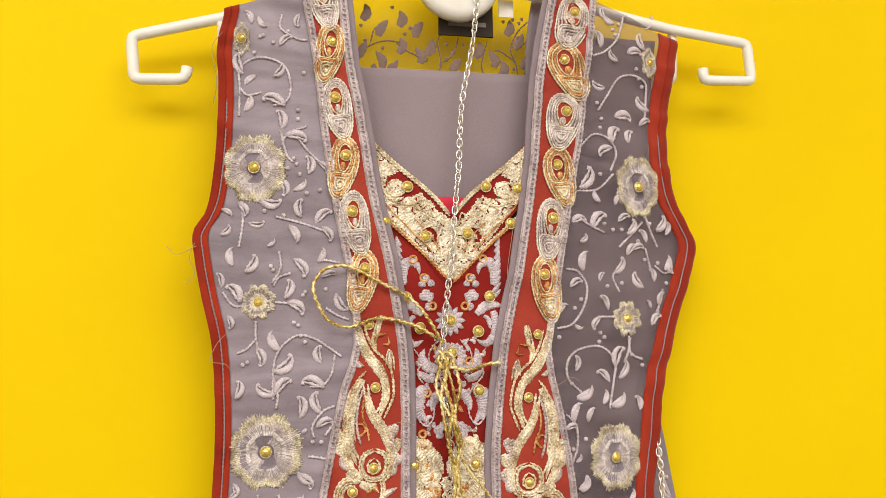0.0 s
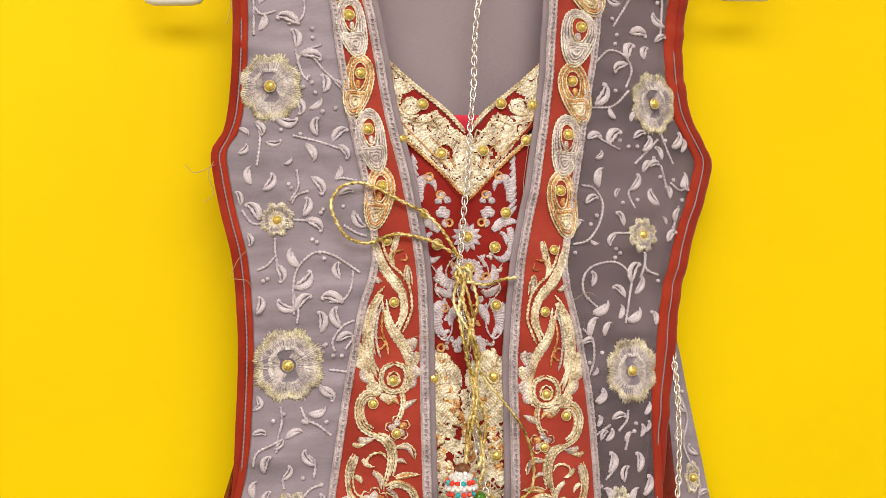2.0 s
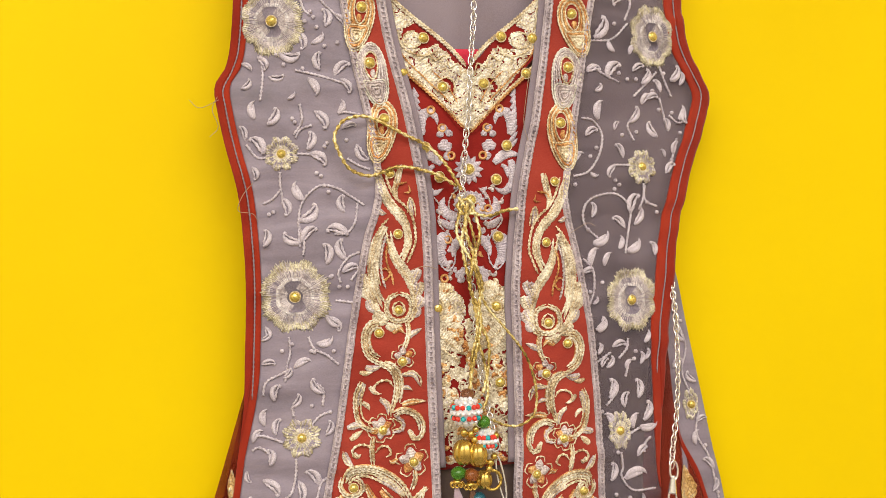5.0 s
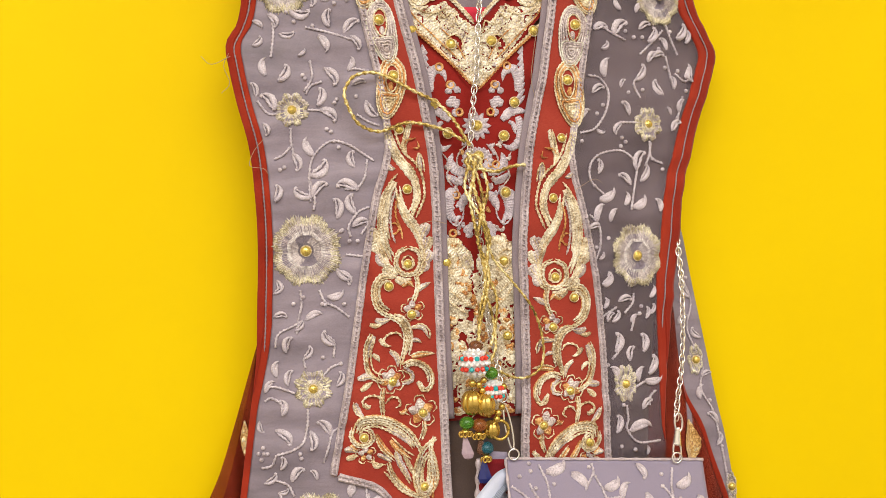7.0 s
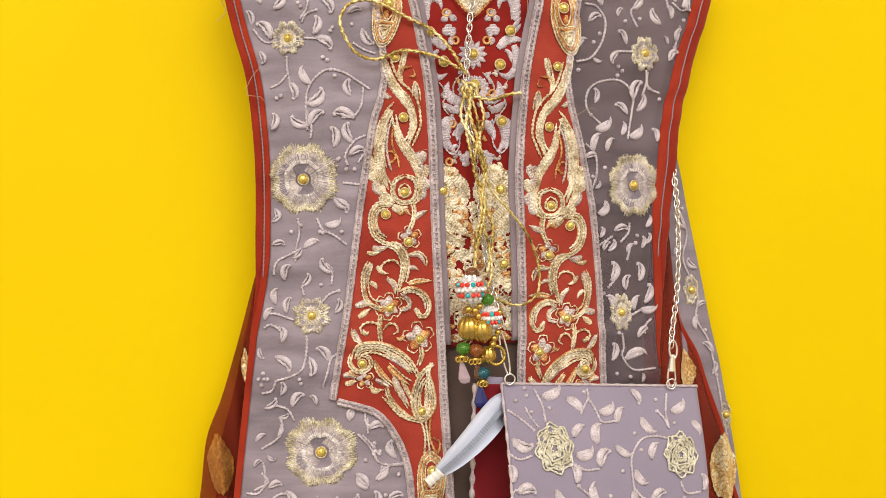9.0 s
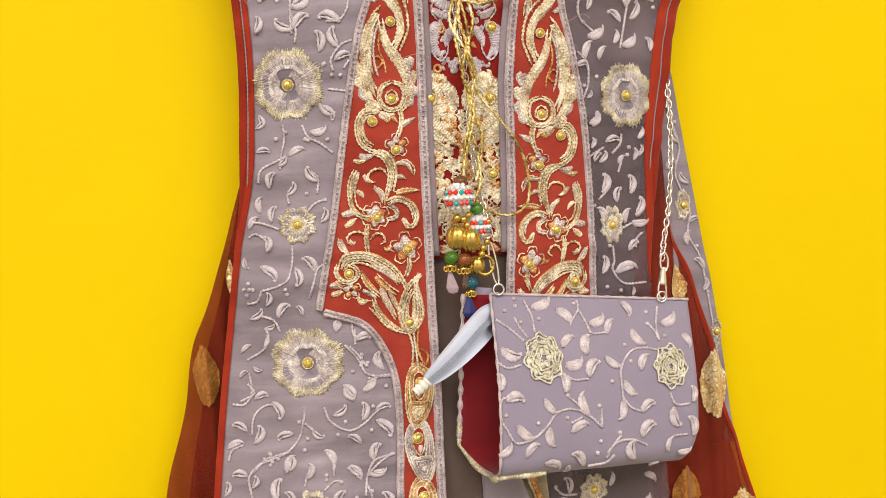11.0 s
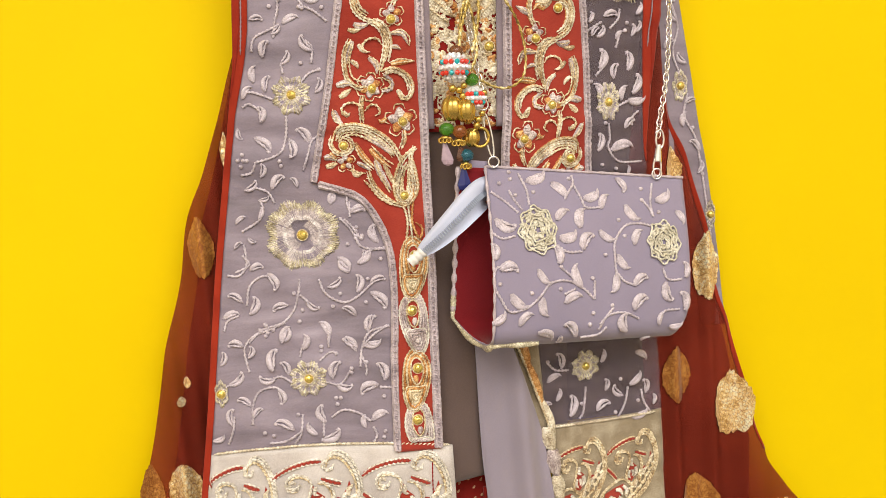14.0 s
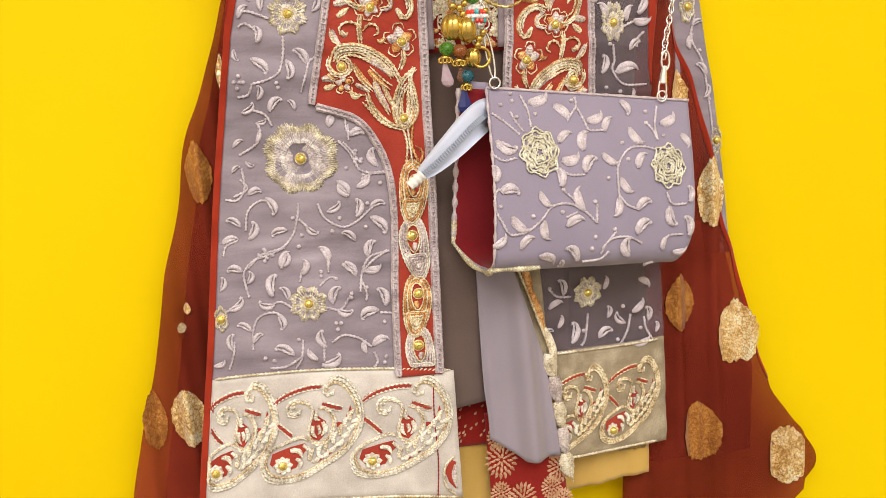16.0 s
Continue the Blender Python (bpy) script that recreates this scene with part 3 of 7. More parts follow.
for x, z, R, lobes, sq, small in ((-109, 284, 21.5, 8, 0.98, False), (-106.5, 117.5, 22, 8, 1.0, False), (-117, 448.5, 21, 8, 0.9, False),
                                  (-114, 369, 11, 8, 0.95, True), (-108, 201, 12, 8, 0.98, True), (-108, 30, 11.5, 8, 1.0, True), (-125, 527, 11, 6, 0.5, True), (-161, 23, 9, 6, 0.5, True)):
    flower(left_panel, x, z, R, lobes, int(z) + 7, sq, small)
for x, z, R, lobes, sq, small in ((103, 272.5, 21, 8, 0.9, False), (127, 443, 21, 8, 0.82, False), (115, 358, 11.5, 8, 0.92, True), (90.5, 190.5, 12.5, 8, 0.68, True),
                                  (71, 20.5, 10.5, 8, 0.95, True), (140, 528, 11, 6, 0.55, True)):
    flower(right_panel, x, z, R, lobes, int(z) + 3, sq, small)

# shoulder of the left panel
stitch_leaves(left_panel, panel_put, [(-121.1, 540.9, -26, 8.1), (-99.5, 526.3, 38, 8.3), (-91.9, 539.5, -165, 8), (-129.8, 511.9, -18, 11.3), (-119.6, 501.9, -136, 8), (-121.4, 487.7, 20, 9.5), (-105.5, 489, -62, 12.2), (-92.7, 467, 95, 11.5), (-101.6, 477.9, -3, 10.3), (-85, 450.3, 6, 9.8), (-99.9, 437.3, 160, 9.9), (-90.3, 438.1, 52, 8.6), (-107.3, 428.4, 104, 10.7), (-90.3, 424.5, -7, 9.5), (-115.4, 415.5, 96, 8.1), (-76.9, 419.7, 42, 10.6), (-94.2, 408.7, 153, 10.1), (-74.5, 409.1, 138, 8.6), (-106.9, 403.8, 51, 5.4), (-133, 411.3, 51, 6.8)])
stitch_vine(left_panel, panel_put, [[(-128.9, 479.7), (-128.6, 497.5), (-125.9, 509.2), (-116.6, 515.6), (-106.3, 514.8), (-98.6, 509.5), (-95.9, 497.8), (-98.5, 488.8), (-106.1, 486.1)], [(-101.3, 543.1), (-102.1, 534), (-92.6, 527.8), (-86.5, 527)], [(-101.8, 471), (-98.3, 456.9), (-94.1, 451.6)], [(-104, 419.3), (-90.6, 415.8), (-78.7, 411.5), (-72, 409.7)], [(-86.5, 473.8), (-97.5, 469.2), (-100.9, 462.1)]], [(-114.1, 528.3), (-112.4, 529.2), (-117.5, 518.8), (-91.6, 483.5), (-91.6, 478.2), (-94.1, 454.2), (-92.4, 450.7), (-78.7, 435), (-97.4, 448.1), (-99.8, 420.2), (-110.8, 422.8), (-88.2, 507)])
# waist of the left panel
stitch_leaves(left_panel, panel_put, [(-129.2, 395.8, -5, 9.9), (-89.9, 389.5, 139, 11), (-135.7, 382.3, -7, 8), (-97, 376.6, 21, 10.1), (-92.3, 365.9, 117, 10.1), (-104.3, 346.7, -25, 11.1), (-99.3, 333.1, 56, 12.1), (-109.6, 318.4, -68, 10.4), (-124.8, 319.2, 18, 8.9), (-80.4, 310.9, -21, 11.1), (-66.6, 368.6, 153, 10.4), (-127.9, 263.3, 163, 6.7)])
stitch_leaves(left_panel, panel_put, [(-118.2, 391.4, 37, 10.1), (-78.2, 396.8, 22, 7.8), (-127.4, 374.6, -28, 10.9), (-73.5, 384.9, 69, 7.6), (-112.8, 337.9, 156, 9.7), (-79, 338.4, -13, 9.3), (-82.6, 322, -65, 11.5), (-100, 320.7, 39, 10.9), (-89.5, 308.8, 5, 10.9), (-76.1, 299.4, 65, 8.8), (-87.1, 269.1, 134, 9.6), (-130, 357.9, 157, 6.8)])
stitch_vine(left_panel, panel_put, [[(-106.3, 380.1), (-101.4, 388.5), (-102.2, 398.8)], [(-105.5, 378.4), (-102.2, 383.4), (-95.5, 385.9)], [(-135.1, 375.3), (-128.5, 367.7), (-121.9, 366.7)], [(-114.8, 348.2), (-120, 342.5), (-125.7, 339.7)], [(-70.1, 338.3), (-72.1, 327.4), (-77.1, 320.9), (-84.6, 320.2)], [(-75.4, 365.3), (-68.7, 361), (-62, 358.4)], [(-103.4, 308.3), (-102.6, 315.7), (-105.1, 326.4)]], [(-122.4, 333.4), (-119.9, 334.7), (-91.2, 355.4), (-93.7, 357.1), (-89.6, 349.5), (-87.1, 345.8), (-87, 295.6), (-82.9, 288.9), (-77.9, 288.8), (-75.4, 376.4), (-87.1, 374.8), (-88.5, 372.8), (-106.9, 389.9), (-105.5, 387.7)])
stitch_vine(left_panel, panel_put, [[(-104.6, 369), (-95.4, 368.1), (-92.1, 366.4)], [(-79.6, 392.7), (-75.4, 393.5), (-66.9, 391.8)], [(-115.2, 358.2), (-115.2, 349.9), (-113.8, 340.7)], [(-105.1, 313.2), (-105.2, 329.7), (-101.9, 341.3), (-92.1, 349.5), (-82.1, 347.7), (-73.8, 342.5), (-66.2, 337)], [(-82.1, 291.4), (-82.9, 297.9), (-77.1, 306), (-70.2, 309.1)], [(-85.3, 280.9), (-78.8, 279.9), (-73.8, 278.9)]])
# hip of the left panel
stitch_leaves(left_panel, panel_put, [(-122.1, 228.4, 12, 9), (-98, 230.6, -42, 9.5), (-128.9, 214, 5, 8.9), (-133.6, 203.5, 37, 8), (-126.6, 190.4, 5, 8.2), (-126.5, 172.6, 126, 11.2), (-140.1, 179.1, 173, 6.3), (-119.4, 149.9, 35, 9.2), (-109.2, 149.3, -25, 6.1), (-72.5, 131.3, 65, 8.1), (-71.1, 102.2, 27, 8), (-127.7, 140.1, 82, 5.4), (-142.4, 127.9, 54, 6.7), (-136.6, 115.6, 128, 4.9)])
stitch_leaves(left_panel, panel_put, [(-114.7, 238.9, 47, 6.5), (-110.5, 222.5, 40, 8), (-122.1, 208.2, 8, 8.6), (-92, 205.9, 29, 7.9), (-101.9, 177, -29, 10.6), (-109.8, 169.9, 165, 10.2), (-128, 157.1, 18, 7.4), (-135.2, 147.9, 61, 8.2), (-87.2, 139.2, 12, 5.8), (-63.4, 116.5, -19, 9.6), (-82.7, 98, -40, 8.8), (-130.8, 131.9, 15, 6.6), (-145, 112.8, 44, 5.3)])
stitch_vine(left_panel, panel_put, [[(-135.9, 226.9), (-133.9, 232.5), (-125.9, 235.7), (-118.8, 238.9), (-112.5, 242.1)], [(-112.2, 213.7), (-113.1, 219.1)], [(-138, 203.4), (-129.3, 203), (-119, 198.9)], [(-92, 177), (-97.4, 173.7), (-100.5, 164.9), (-103.6, 156.1)], [(-132.1, 147), (-125.3, 143.9), (-121.7, 137.1)], [(-81.2, 126.1), (-76.2, 120.4), (-72.1, 114)], [(-130.7, 139.7), (-128.9, 134.3), (-131.7, 127.3), (-142.2, 120.8)], [(-131.4, 162.1), (-134.3, 156), (-140.5, 154.6)]], [(-101.4, 219.4), (-91, 215.3), (-139, 167), (-141.8, 163.6), (-136.6, 163.3), (-140.2, 159.9), (-138.6, 163.4), (-74.7, 114.1), (-71.2, 113.9), (-74.5, 118.5), (-116.6, 159.5), (-117.3, 162.3)])
stitch_vine(left_panel, panel_put, [[(-95.2, 219.1), (-94.4, 227.9), (-98.1, 232.6)], [(-103.8, 206.2), (-97.3, 213), (-91, 215.3)], [(-140.2, 194.7), (-133.1, 196.6), (-127.7, 193.1), (-126.1, 189.5)], [(-111.6, 188.8), (-112.1, 179.9), (-113.7, 172.4), (-116.2, 167.6), (-122.5, 164.3), (-131.4, 162.1)], [(-78.7, 140.2), (-78.2, 133), (-72.9, 130.5)], [(-56.4, 106.6), (-65.4, 106.4), (-71.8, 103.4)], [(-142.9, 106.9), (-139.3, 100.6), (-147.7, 96.3)]])
# skirt of the left panel
stitch_leaves(left_panel, panel_put, [(-135.1, 98.7, 67, 7.3), (-70.5, 102.7, 48, 9.9), (-72.5, 131, 73, 8.1), (-126.1, 90.3, 148, 9.9), (-138.3, 75.6, 28, 10.1), (-103, 74.6, 133, 7.6), (-120.3, 57.4, 24, 10.2), (-74.8, 86.6, 14, 9.6), (-62.8, 76, 130, 11.8), (-69, 61.6, 14, 9.7), (-96.7, 60.2, -33, 8.7), (-66.8, 50.3, 83, 7.5)])
stitch_leaves(left_panel, panel_put, [(-82.9, 98.8, 138, 9.8), (-63, 115.8, -21, 10.2), (-87.1, 139.1, 16, 7.6), (-148.7, 81, -53, 8.6), (-152, 69.9, 71, 9.4), (-122.4, 74.1, -100, 8.9), (-89.1, 87.6, 64, 8.7), (-63, 88.1, 71, 8.3), (-80.9, 70.1, -43, 8.6), (-81.9, 50.9, -51, 7.3), (-109, 52, 36, 8.4)])
stitch_vine(left_panel, panel_put, [[(-154, 94.8), (-145.5, 94.4), (-140.7, 101.2), (-141.5, 113.3)], [(-55.6, 107.5), (-65.3, 107.2), (-72.1, 109.2), (-75.2, 115.5), (-78.4, 120.8), (-84, 127.2)], [(-77.6, 126.9), (-77.4, 136.4)], [(-142.1, 76), (-140, 87.2), (-133.6, 93), (-126.7, 93.6)], [(-160.9, 61), (-154.4, 66.9), (-147.3, 70.1)], [(-109.7, 91.1), (-111.1, 82.4), (-114.4, 72), (-121.8, 64.5), (-134.2, 60.7), (-142.5, 53.2)], [(-110.3, 81.5), (-105.4, 76.9)], [(-98.5, 90.5), (-94.7, 81.6), (-84.7, 75.8), (-75.8, 78.8), (-65.6, 87)], [(-74.3, 46.9), (-68.6, 53.6), (-58.5, 60.1)], [(-94.8, 48.1), (-94.6, 56.9)]], [(-74, 120.6), (-70.9, 115.3), (-74.4, 115.4), (-79.9, 110.5), (-113.7, 82.5), (-109.2, 71.8), (-111.4, 64.9), (-90.9, 73.5), (-86.1, 81.1), (-70.8, 75), (-69, 89), (-60.4, 100.8), (-132.2, 64.1), (-134.6, 59.8), (-130.9, 58.8)])
# lower skirt of the left panel
stitch_leaves(left_panel, panel_put, [(-119.8, 57.6, 13, 8), (-142, 47.4, 26, 6.8), (-109.4, 52.5, 9, 8.9), (-69.3, 62.6, 4, 7.7), (-128.7, 42.1, -1, 11.8), (-133, 30.4, -86, 8.7), (-86.7, 23.8, 108, 8.7), (-71.8, 21.5, -104, 10.4), (-151.1, 31.2, 53, 9.8), (-147.3, 17.1, -55, 8.4), (-155.9, 8.6, -5, 9), (-124.2, 2.1, -59, 11), (-101.1, 7.5, -22, 10), (-75.3, 1.4, -3, 7.6)])
stitch_leaves(left_panel, panel_put, [(-150.5, 52.3, -74, 8.1), (-96.8, 59.6, -34, 10.1), (-81.6, 49.5, -32, 10), (-68.1, 49.4, 77, 9.9), (-121.5, 37, -19, 8.2), (-92, 34.6, 15, 10.6), (-63.1, 31.8, -11, 10.4), (-161.8, 44, 19, 7.7), (-125.4, 19.5, 159, 8.5), (-140, 10.6, 39, 6.9), (-164.1, -4.3, 66, 7.4), (-107.7, -0.9, -37, 8.4), (-96.7, -6.2, 71, 11.5), (-66, 3.7, 67, 9.9)])
stitch_vine(left_panel, panel_put, [[(-119.9, 64.7), (-130.1, 60.6), (-139.3, 57.3), (-145.2, 50.3), (-144.5, 41), (-143.1, 35.4)], [(-111.1, 48.6), (-112.4, 43.1)], [(-75.6, 42.9), (-72.8, 35.3), (-73.1, 29.7)], [(-100.7, 40.6), (-95, 44.9), (-90.5, 44.7)], [(-57, 21.1), (-65.3, 21.7)], [(-143.2, 3.5), (-142.4, 15), (-138.2, 23.2), (-129, 25.5), (-123.4, 21.9)], [(-112.9, 7.9), (-114.6, -3.3), (-118.7, -10.1)], [(-101.1, -6.3), (-100.5, 3.4)], [(-70.5, -2.3), (-68.6, -8.1), (-71.1, -12.1)]], [(-131.7, 63.4), (-135.5, 60.8), (-127.4, 60.4), (-132.1, 57), (-82, 34.9), (-72.6, 38), (-99.3, 48.9), (-90.5, 44.1), (-99.5, 46.1), (-82.2, 32.1), (-62.9, 15.9), (-136.4, -2.1), (-115.7, 8), (-131.1, -4.2), (-92.3, 16.9), (-89.5, 16.7), (-91.6, 13.1), (-64.4, -9.4), (-63.3, -5.7)])
stitch_vine(left_panel, panel_put, [[(-94.6, 51.4), (-93.9, 56.9), (-96.6, 61.6)], [(-76.5, 35.5), (-74.8, 46.5), (-70.6, 55.5), (-65, 58), (-57.2, 59.3)], [(-117.9, 27.7), (-124.9, 31.8), (-132.3, 29.4)], [(-98, 27.1), (-89, 25.1), (-82.6, 33.6)], [(-160.7, 24.2), (-154, 29.5), (-147.5, 31.9)], [(-158.6, -8.5), (-155.2, 0.7), (-154.1, 9)], [(-114.5, -2.3), (-124.1, -8.3), (-134.1, -8.9)], [(-95.8, 5), (-88.2, 9.2), (-79.2, 6.7), (-71.8, 1.1)]])
# shoulder of the right panel
stitch_leaves(right_panel, panel_put, [(105.9, 558.5, -4, 7.1), (101.8, 539.9, -15, 9.9), (110.3, 554.8, -58, 8.6), (111.8, 529.1, -53, 8), (128.6, 533.9, 74, 10.1), (133.8, 541.8, -24, 10), (100.9, 508.8, -77, 8.3), (133.8, 499.4, -55, 10.8), (137.5, 487.5, 54, 7.7), (118.3, 489.3, 82, 11.3), (110.4, 476.7, 24, 11.9), (122.3, 476.7, 19, 9.4), (103, 465.5, -111, 10.3), (96.8, 436, -27, 7.6), (88.9, 446.6, 38, 13.5), (112.1, 434.2, 35, 7.3), (96.5, 420.3, 38, 12.3), (82.6, 419.7, 66, 9.1), (115.2, 422.4, 56, 8.7), (85.3, 408, 57, 6.3), (148.7, 416.9, 21, 7.8)])
stitch_vine(right_panel, panel_put, [[(97.2, 528), (106, 531.9), (115.2, 541), (120.7, 553.8), (121.7, 558.9)], [(99.9, 492.2), (106.8, 502.6), (116.2, 515.3), (127.5, 517.6), (136.4, 513.6), (141.7, 504.2), (143.1, 488.4)], [(86.2, 468.1), (94.9, 475.4), (105.5, 473.4), (110.9, 464.2), (106.7, 452.4)], [(82.5, 438.7), (97.6, 440.5), (108.7, 450.6)], [(81.9, 422.9), (88.3, 417.5), (100.6, 412.4)], [(139.7, 552.4), (146.9, 555.5), (150.8, 562.2)]], [(118, 552.4), (113.3, 547.8), (114.2, 543.9), (123.9, 558.2), (99, 497), (130.8, 516), (134, 511.4), (130, 522.9), (101.8, 486.6), (100.5, 480.7), (99.1, 450), (107, 414.5), (100.8, 418)])
# waist of the right panel
stitch_leaves(right_panel, panel_put, [(85.7, 394.2, 8, 11.1), (68.9, 363.2, 44, 10), (97.2, 384.3, 26, 6.2), (92.1, 355.2, -135, 8.2), (135.8, 386, -10, 7.7), (141, 371.1, 3, 7.9), (82.9, 312.6, 63, 12.4), (96.7, 322.4, -39, 9.4), (110.9, 325.8, 36, 11), (106.2, 307.4, 57, 11.3), (86.7, 299.3, 28, 8.6), (76.9, 273.2, 49, 4.9), (79, 257.7, 55, 7.4)])
stitch_leaves(right_panel, panel_put, [(78.9, 380, 55, 8.4), (110.7, 391.4, 37, 10.5), (99, 368.2, -24, 9.2), (124.3, 382.3, -37, 10.2), (131.9, 367.4, -33, 5.3), (79.7, 353.3, 109, 5.5), (78, 330.5, 11, 8.3), (107.1, 334.4, 19, 12.2), (96.7, 309.5, 20, 8.2), (77, 301, 23, 11.2), (72.5, 292, 72, 7.1), (120.9, 305.1, -3, 8)])
stitch_vine(right_panel, panel_put, [[(65.5, 351.9), (75.5, 354.6), (84, 365.4), (86.6, 378.1), (80.9, 387.1), (72.9, 388.8)], [(109.4, 374.7), (105.6, 383.9), (109.1, 389.5)], [(106.5, 359), (94, 359)], [(81.8, 311.8), (72.2, 320.9), (71.7, 331.5), (78.9, 338.4), (93.2, 340.9), (101.3, 336.3), (105.1, 329), (103.6, 320), (99.7, 302.3)], [(115.5, 347.1), (116.1, 336.1), (124.9, 332.3)], [(72.2, 270), (76.6, 280.5), (76.1, 292.7), (69.5, 299.9)]], [(82.2, 369.9), (77.9, 364.4), (66.3, 346.6), (101.1, 378.3), (111.8, 380.3), (94.6, 349), (94.4, 343.6), (97.6, 346.3), (74.1, 318.2), (117.1, 335.1), (125.4, 328.6), (82.7, 284.5), (73.6, 278.9)])
# hip of the right panel
stitch_leaves(right_panel, panel_put, [(85.9, 217.2, 21, 11.1), (94.9, 210, 10, 8.8), (105, 216, 9, 10.7), (83, 198, -30, 9.5), (101.4, 196.2, 18, 9), (110.2, 201.3, 30, 11.5), (110.9, 192.2, 87, 11.9), (105, 176.8, 45, 8.4), (84.1, 165.4, 17, 10.4), (100.4, 161.2, 79, 14.7), (103.5, 147, 3, 5.2), (81.2, 234.4, 32, 6.4), (98.8, 232.1, 48, 6.7), (78.2, 243, 28, 6.2), (117.9, 237.3, 33, 6.6), (92.7, 244.7, 74, 8.9)])
stitch_vine(right_panel, panel_put, [[(81.5, 207.1), (87.1, 213.4), (87.4, 220.9)], [(94.4, 186.3), (105.4, 191.1), (117.5, 191.2)], [(106.9, 175.3), (108.2, 181), (117.2, 184.4)], [(89.7, 177.2), (91.4, 167.5), (90.1, 162), (97.2, 152.7), (114.7, 151.9)], [(98.5, 231.6), (96, 224.2)]], [(85.4, 151), (94.8, 148.2), (78.2, 203.6), (87.6, 177.4), (95.5, 163.4)])
# lower skirt of the right panel
stitch_leaves(right_panel, panel_put, [(53.5, 25.7, -4, 9.9), (49.2, 14.1, 64, 9.3), (83.2, 25.9, 20, 8), (112.1, 22.5, 122, 10.1), (107.6, 7.6, 46, 10.7), (95.1, -0.4, -50, 9.5), (116, 0.6, 0, 9.2), (61.4, -5.8, 16, 12.6), (83.5, -8.3, 55, 9.6), (51.8, 2.9, 17, 7.9), (86.3, 5.5, 13, 7.2), (121.8, -9.1, 15, 6.3), (110.9, -17.3, 72, 11.6), (43.7, -3.6, 60, 6.7)])
stitch_vine(right_panel, panel_put, [[(94.7, -17.5), (99.7, -8.7), (102.7, 1.9)], [(112.9, -1.4), (113.9, -8.9), (119.1, -17.4)], [(71.4, 6), (69.3, -10.3), (66.4, -15)], [(44.9, 24.7), (50.2, 19.8), (59.3, 19)]], [(45, 25.6), (68.4, -5.3), (92.7, -14.1), (109.8, -8.3), (96.8, 8.1)])
# more sprigs between them
stitch_leaves(left_panel, panel_put, [(-92.5, 257.3, 74, 9.3), (-86.2, 267.2, 135, 9.5), (-105.9, 244.3, 66, 9.4), (-128.6, 261.6, 50, 7.1), (-125.8, 245.6, 81, 7.1)])
stitch_vine(left_panel, panel_put, [[(-113.3, 260.6), (-112.9, 251.7), (-115.1, 243), (-116.4, 234.2)], [(-102, 260.1), (-98.8, 252.9), (-92, 249), (-84.9, 243)], [(-64.7, 302.8), (-70.2, 299.5), (-75.8, 292.6)]], [(-117.7, 252.5), (-100.6, 251.7), (-87.5, 251.1), (-111.8, 256.1), (-88, 294.9), (-98.9, 251.1)])
stitch_leaves(left_panel, panel_put, [(-103.1, 508.3, 43, 8.2), (-123.3, 424.1, 140, 7.9), (-133.1, 421.9, 125, 6.6), (-76.6, 449.1, 131, 8), (-112.9, 537.9, 145, 7.7)])
stitch_vine(left_panel, panel_put, [[(-124.2, 428.9), (-123.2, 416.8), (-125.2, 401.4)], [(-92.4, 467.5), (-85.6, 458.7), (-78.7, 451.7)], [(-129.1, 497.5), (-121.5, 492.2), (-113, 494)]], [(-120.9, 437.6), (-115, 428.9), (-86.4, 433.2), (-90.6, 444.6), (-106.4, 524.8), (-97.8, 532.2), (-125.2, 528.2)])
stitch_leaves(right_panel, panel_put, [(80.4, 257.9, 40, 9), (118.2, 248.6, 33, 8), (85.3, 234, 46, 7.7), (108.4, 235.2, 21, 7)])
stitch_vine(right_panel, panel_put, [[(99.3, 248.4), (97.9, 241.9), (91.9, 236.1)], [(76.5, 235), (86.1, 240.2)], [(111.5, 330.6), (114, 336.3), (116.6, 345.8)]], [(104.3, 239.7), (103, 235), (80.1, 244.6)])
stitch_leaves(right_panel, panel_put, [(120.6, 416.4, 41, 9.9), (129.8, 411.4, -19, 8.3), (143.4, 419.7, 44, 10.6), (124.4, 403.4, 69, 8.5)])
stitch_vine(right_panel, panel_put, [[(129.2, 420.2), (122.1, 413.2), (110.8, 403.4)], [(131.6, 424.1), (136, 413.8), (140, 404.4)]], [(113.5, 414.8), (125.2, 407.6), (134.7, 419.5)])
stitch_leaves(right_panel, panel_put, [(119.6, 402, 38, 8.3), (147.4, 394.2, 28, 9.7), (152.6, 391.9, -170, 8.2), (140.8, 357.5, 41, 9.2)])
stitch_vine(right_panel, panel_put, [[(130.5, 403.3), (133.3, 393.9), (136.5, 382.2)], [(137.7, 392.1), (144.3, 387.5), (152.4, 388.6)], [(142.5, 377), (143, 365.6), (136.7, 354.4)]], [(130.1, 395.7), (140.1, 394), (147.3, 380.9), (139.9, 362.8)])


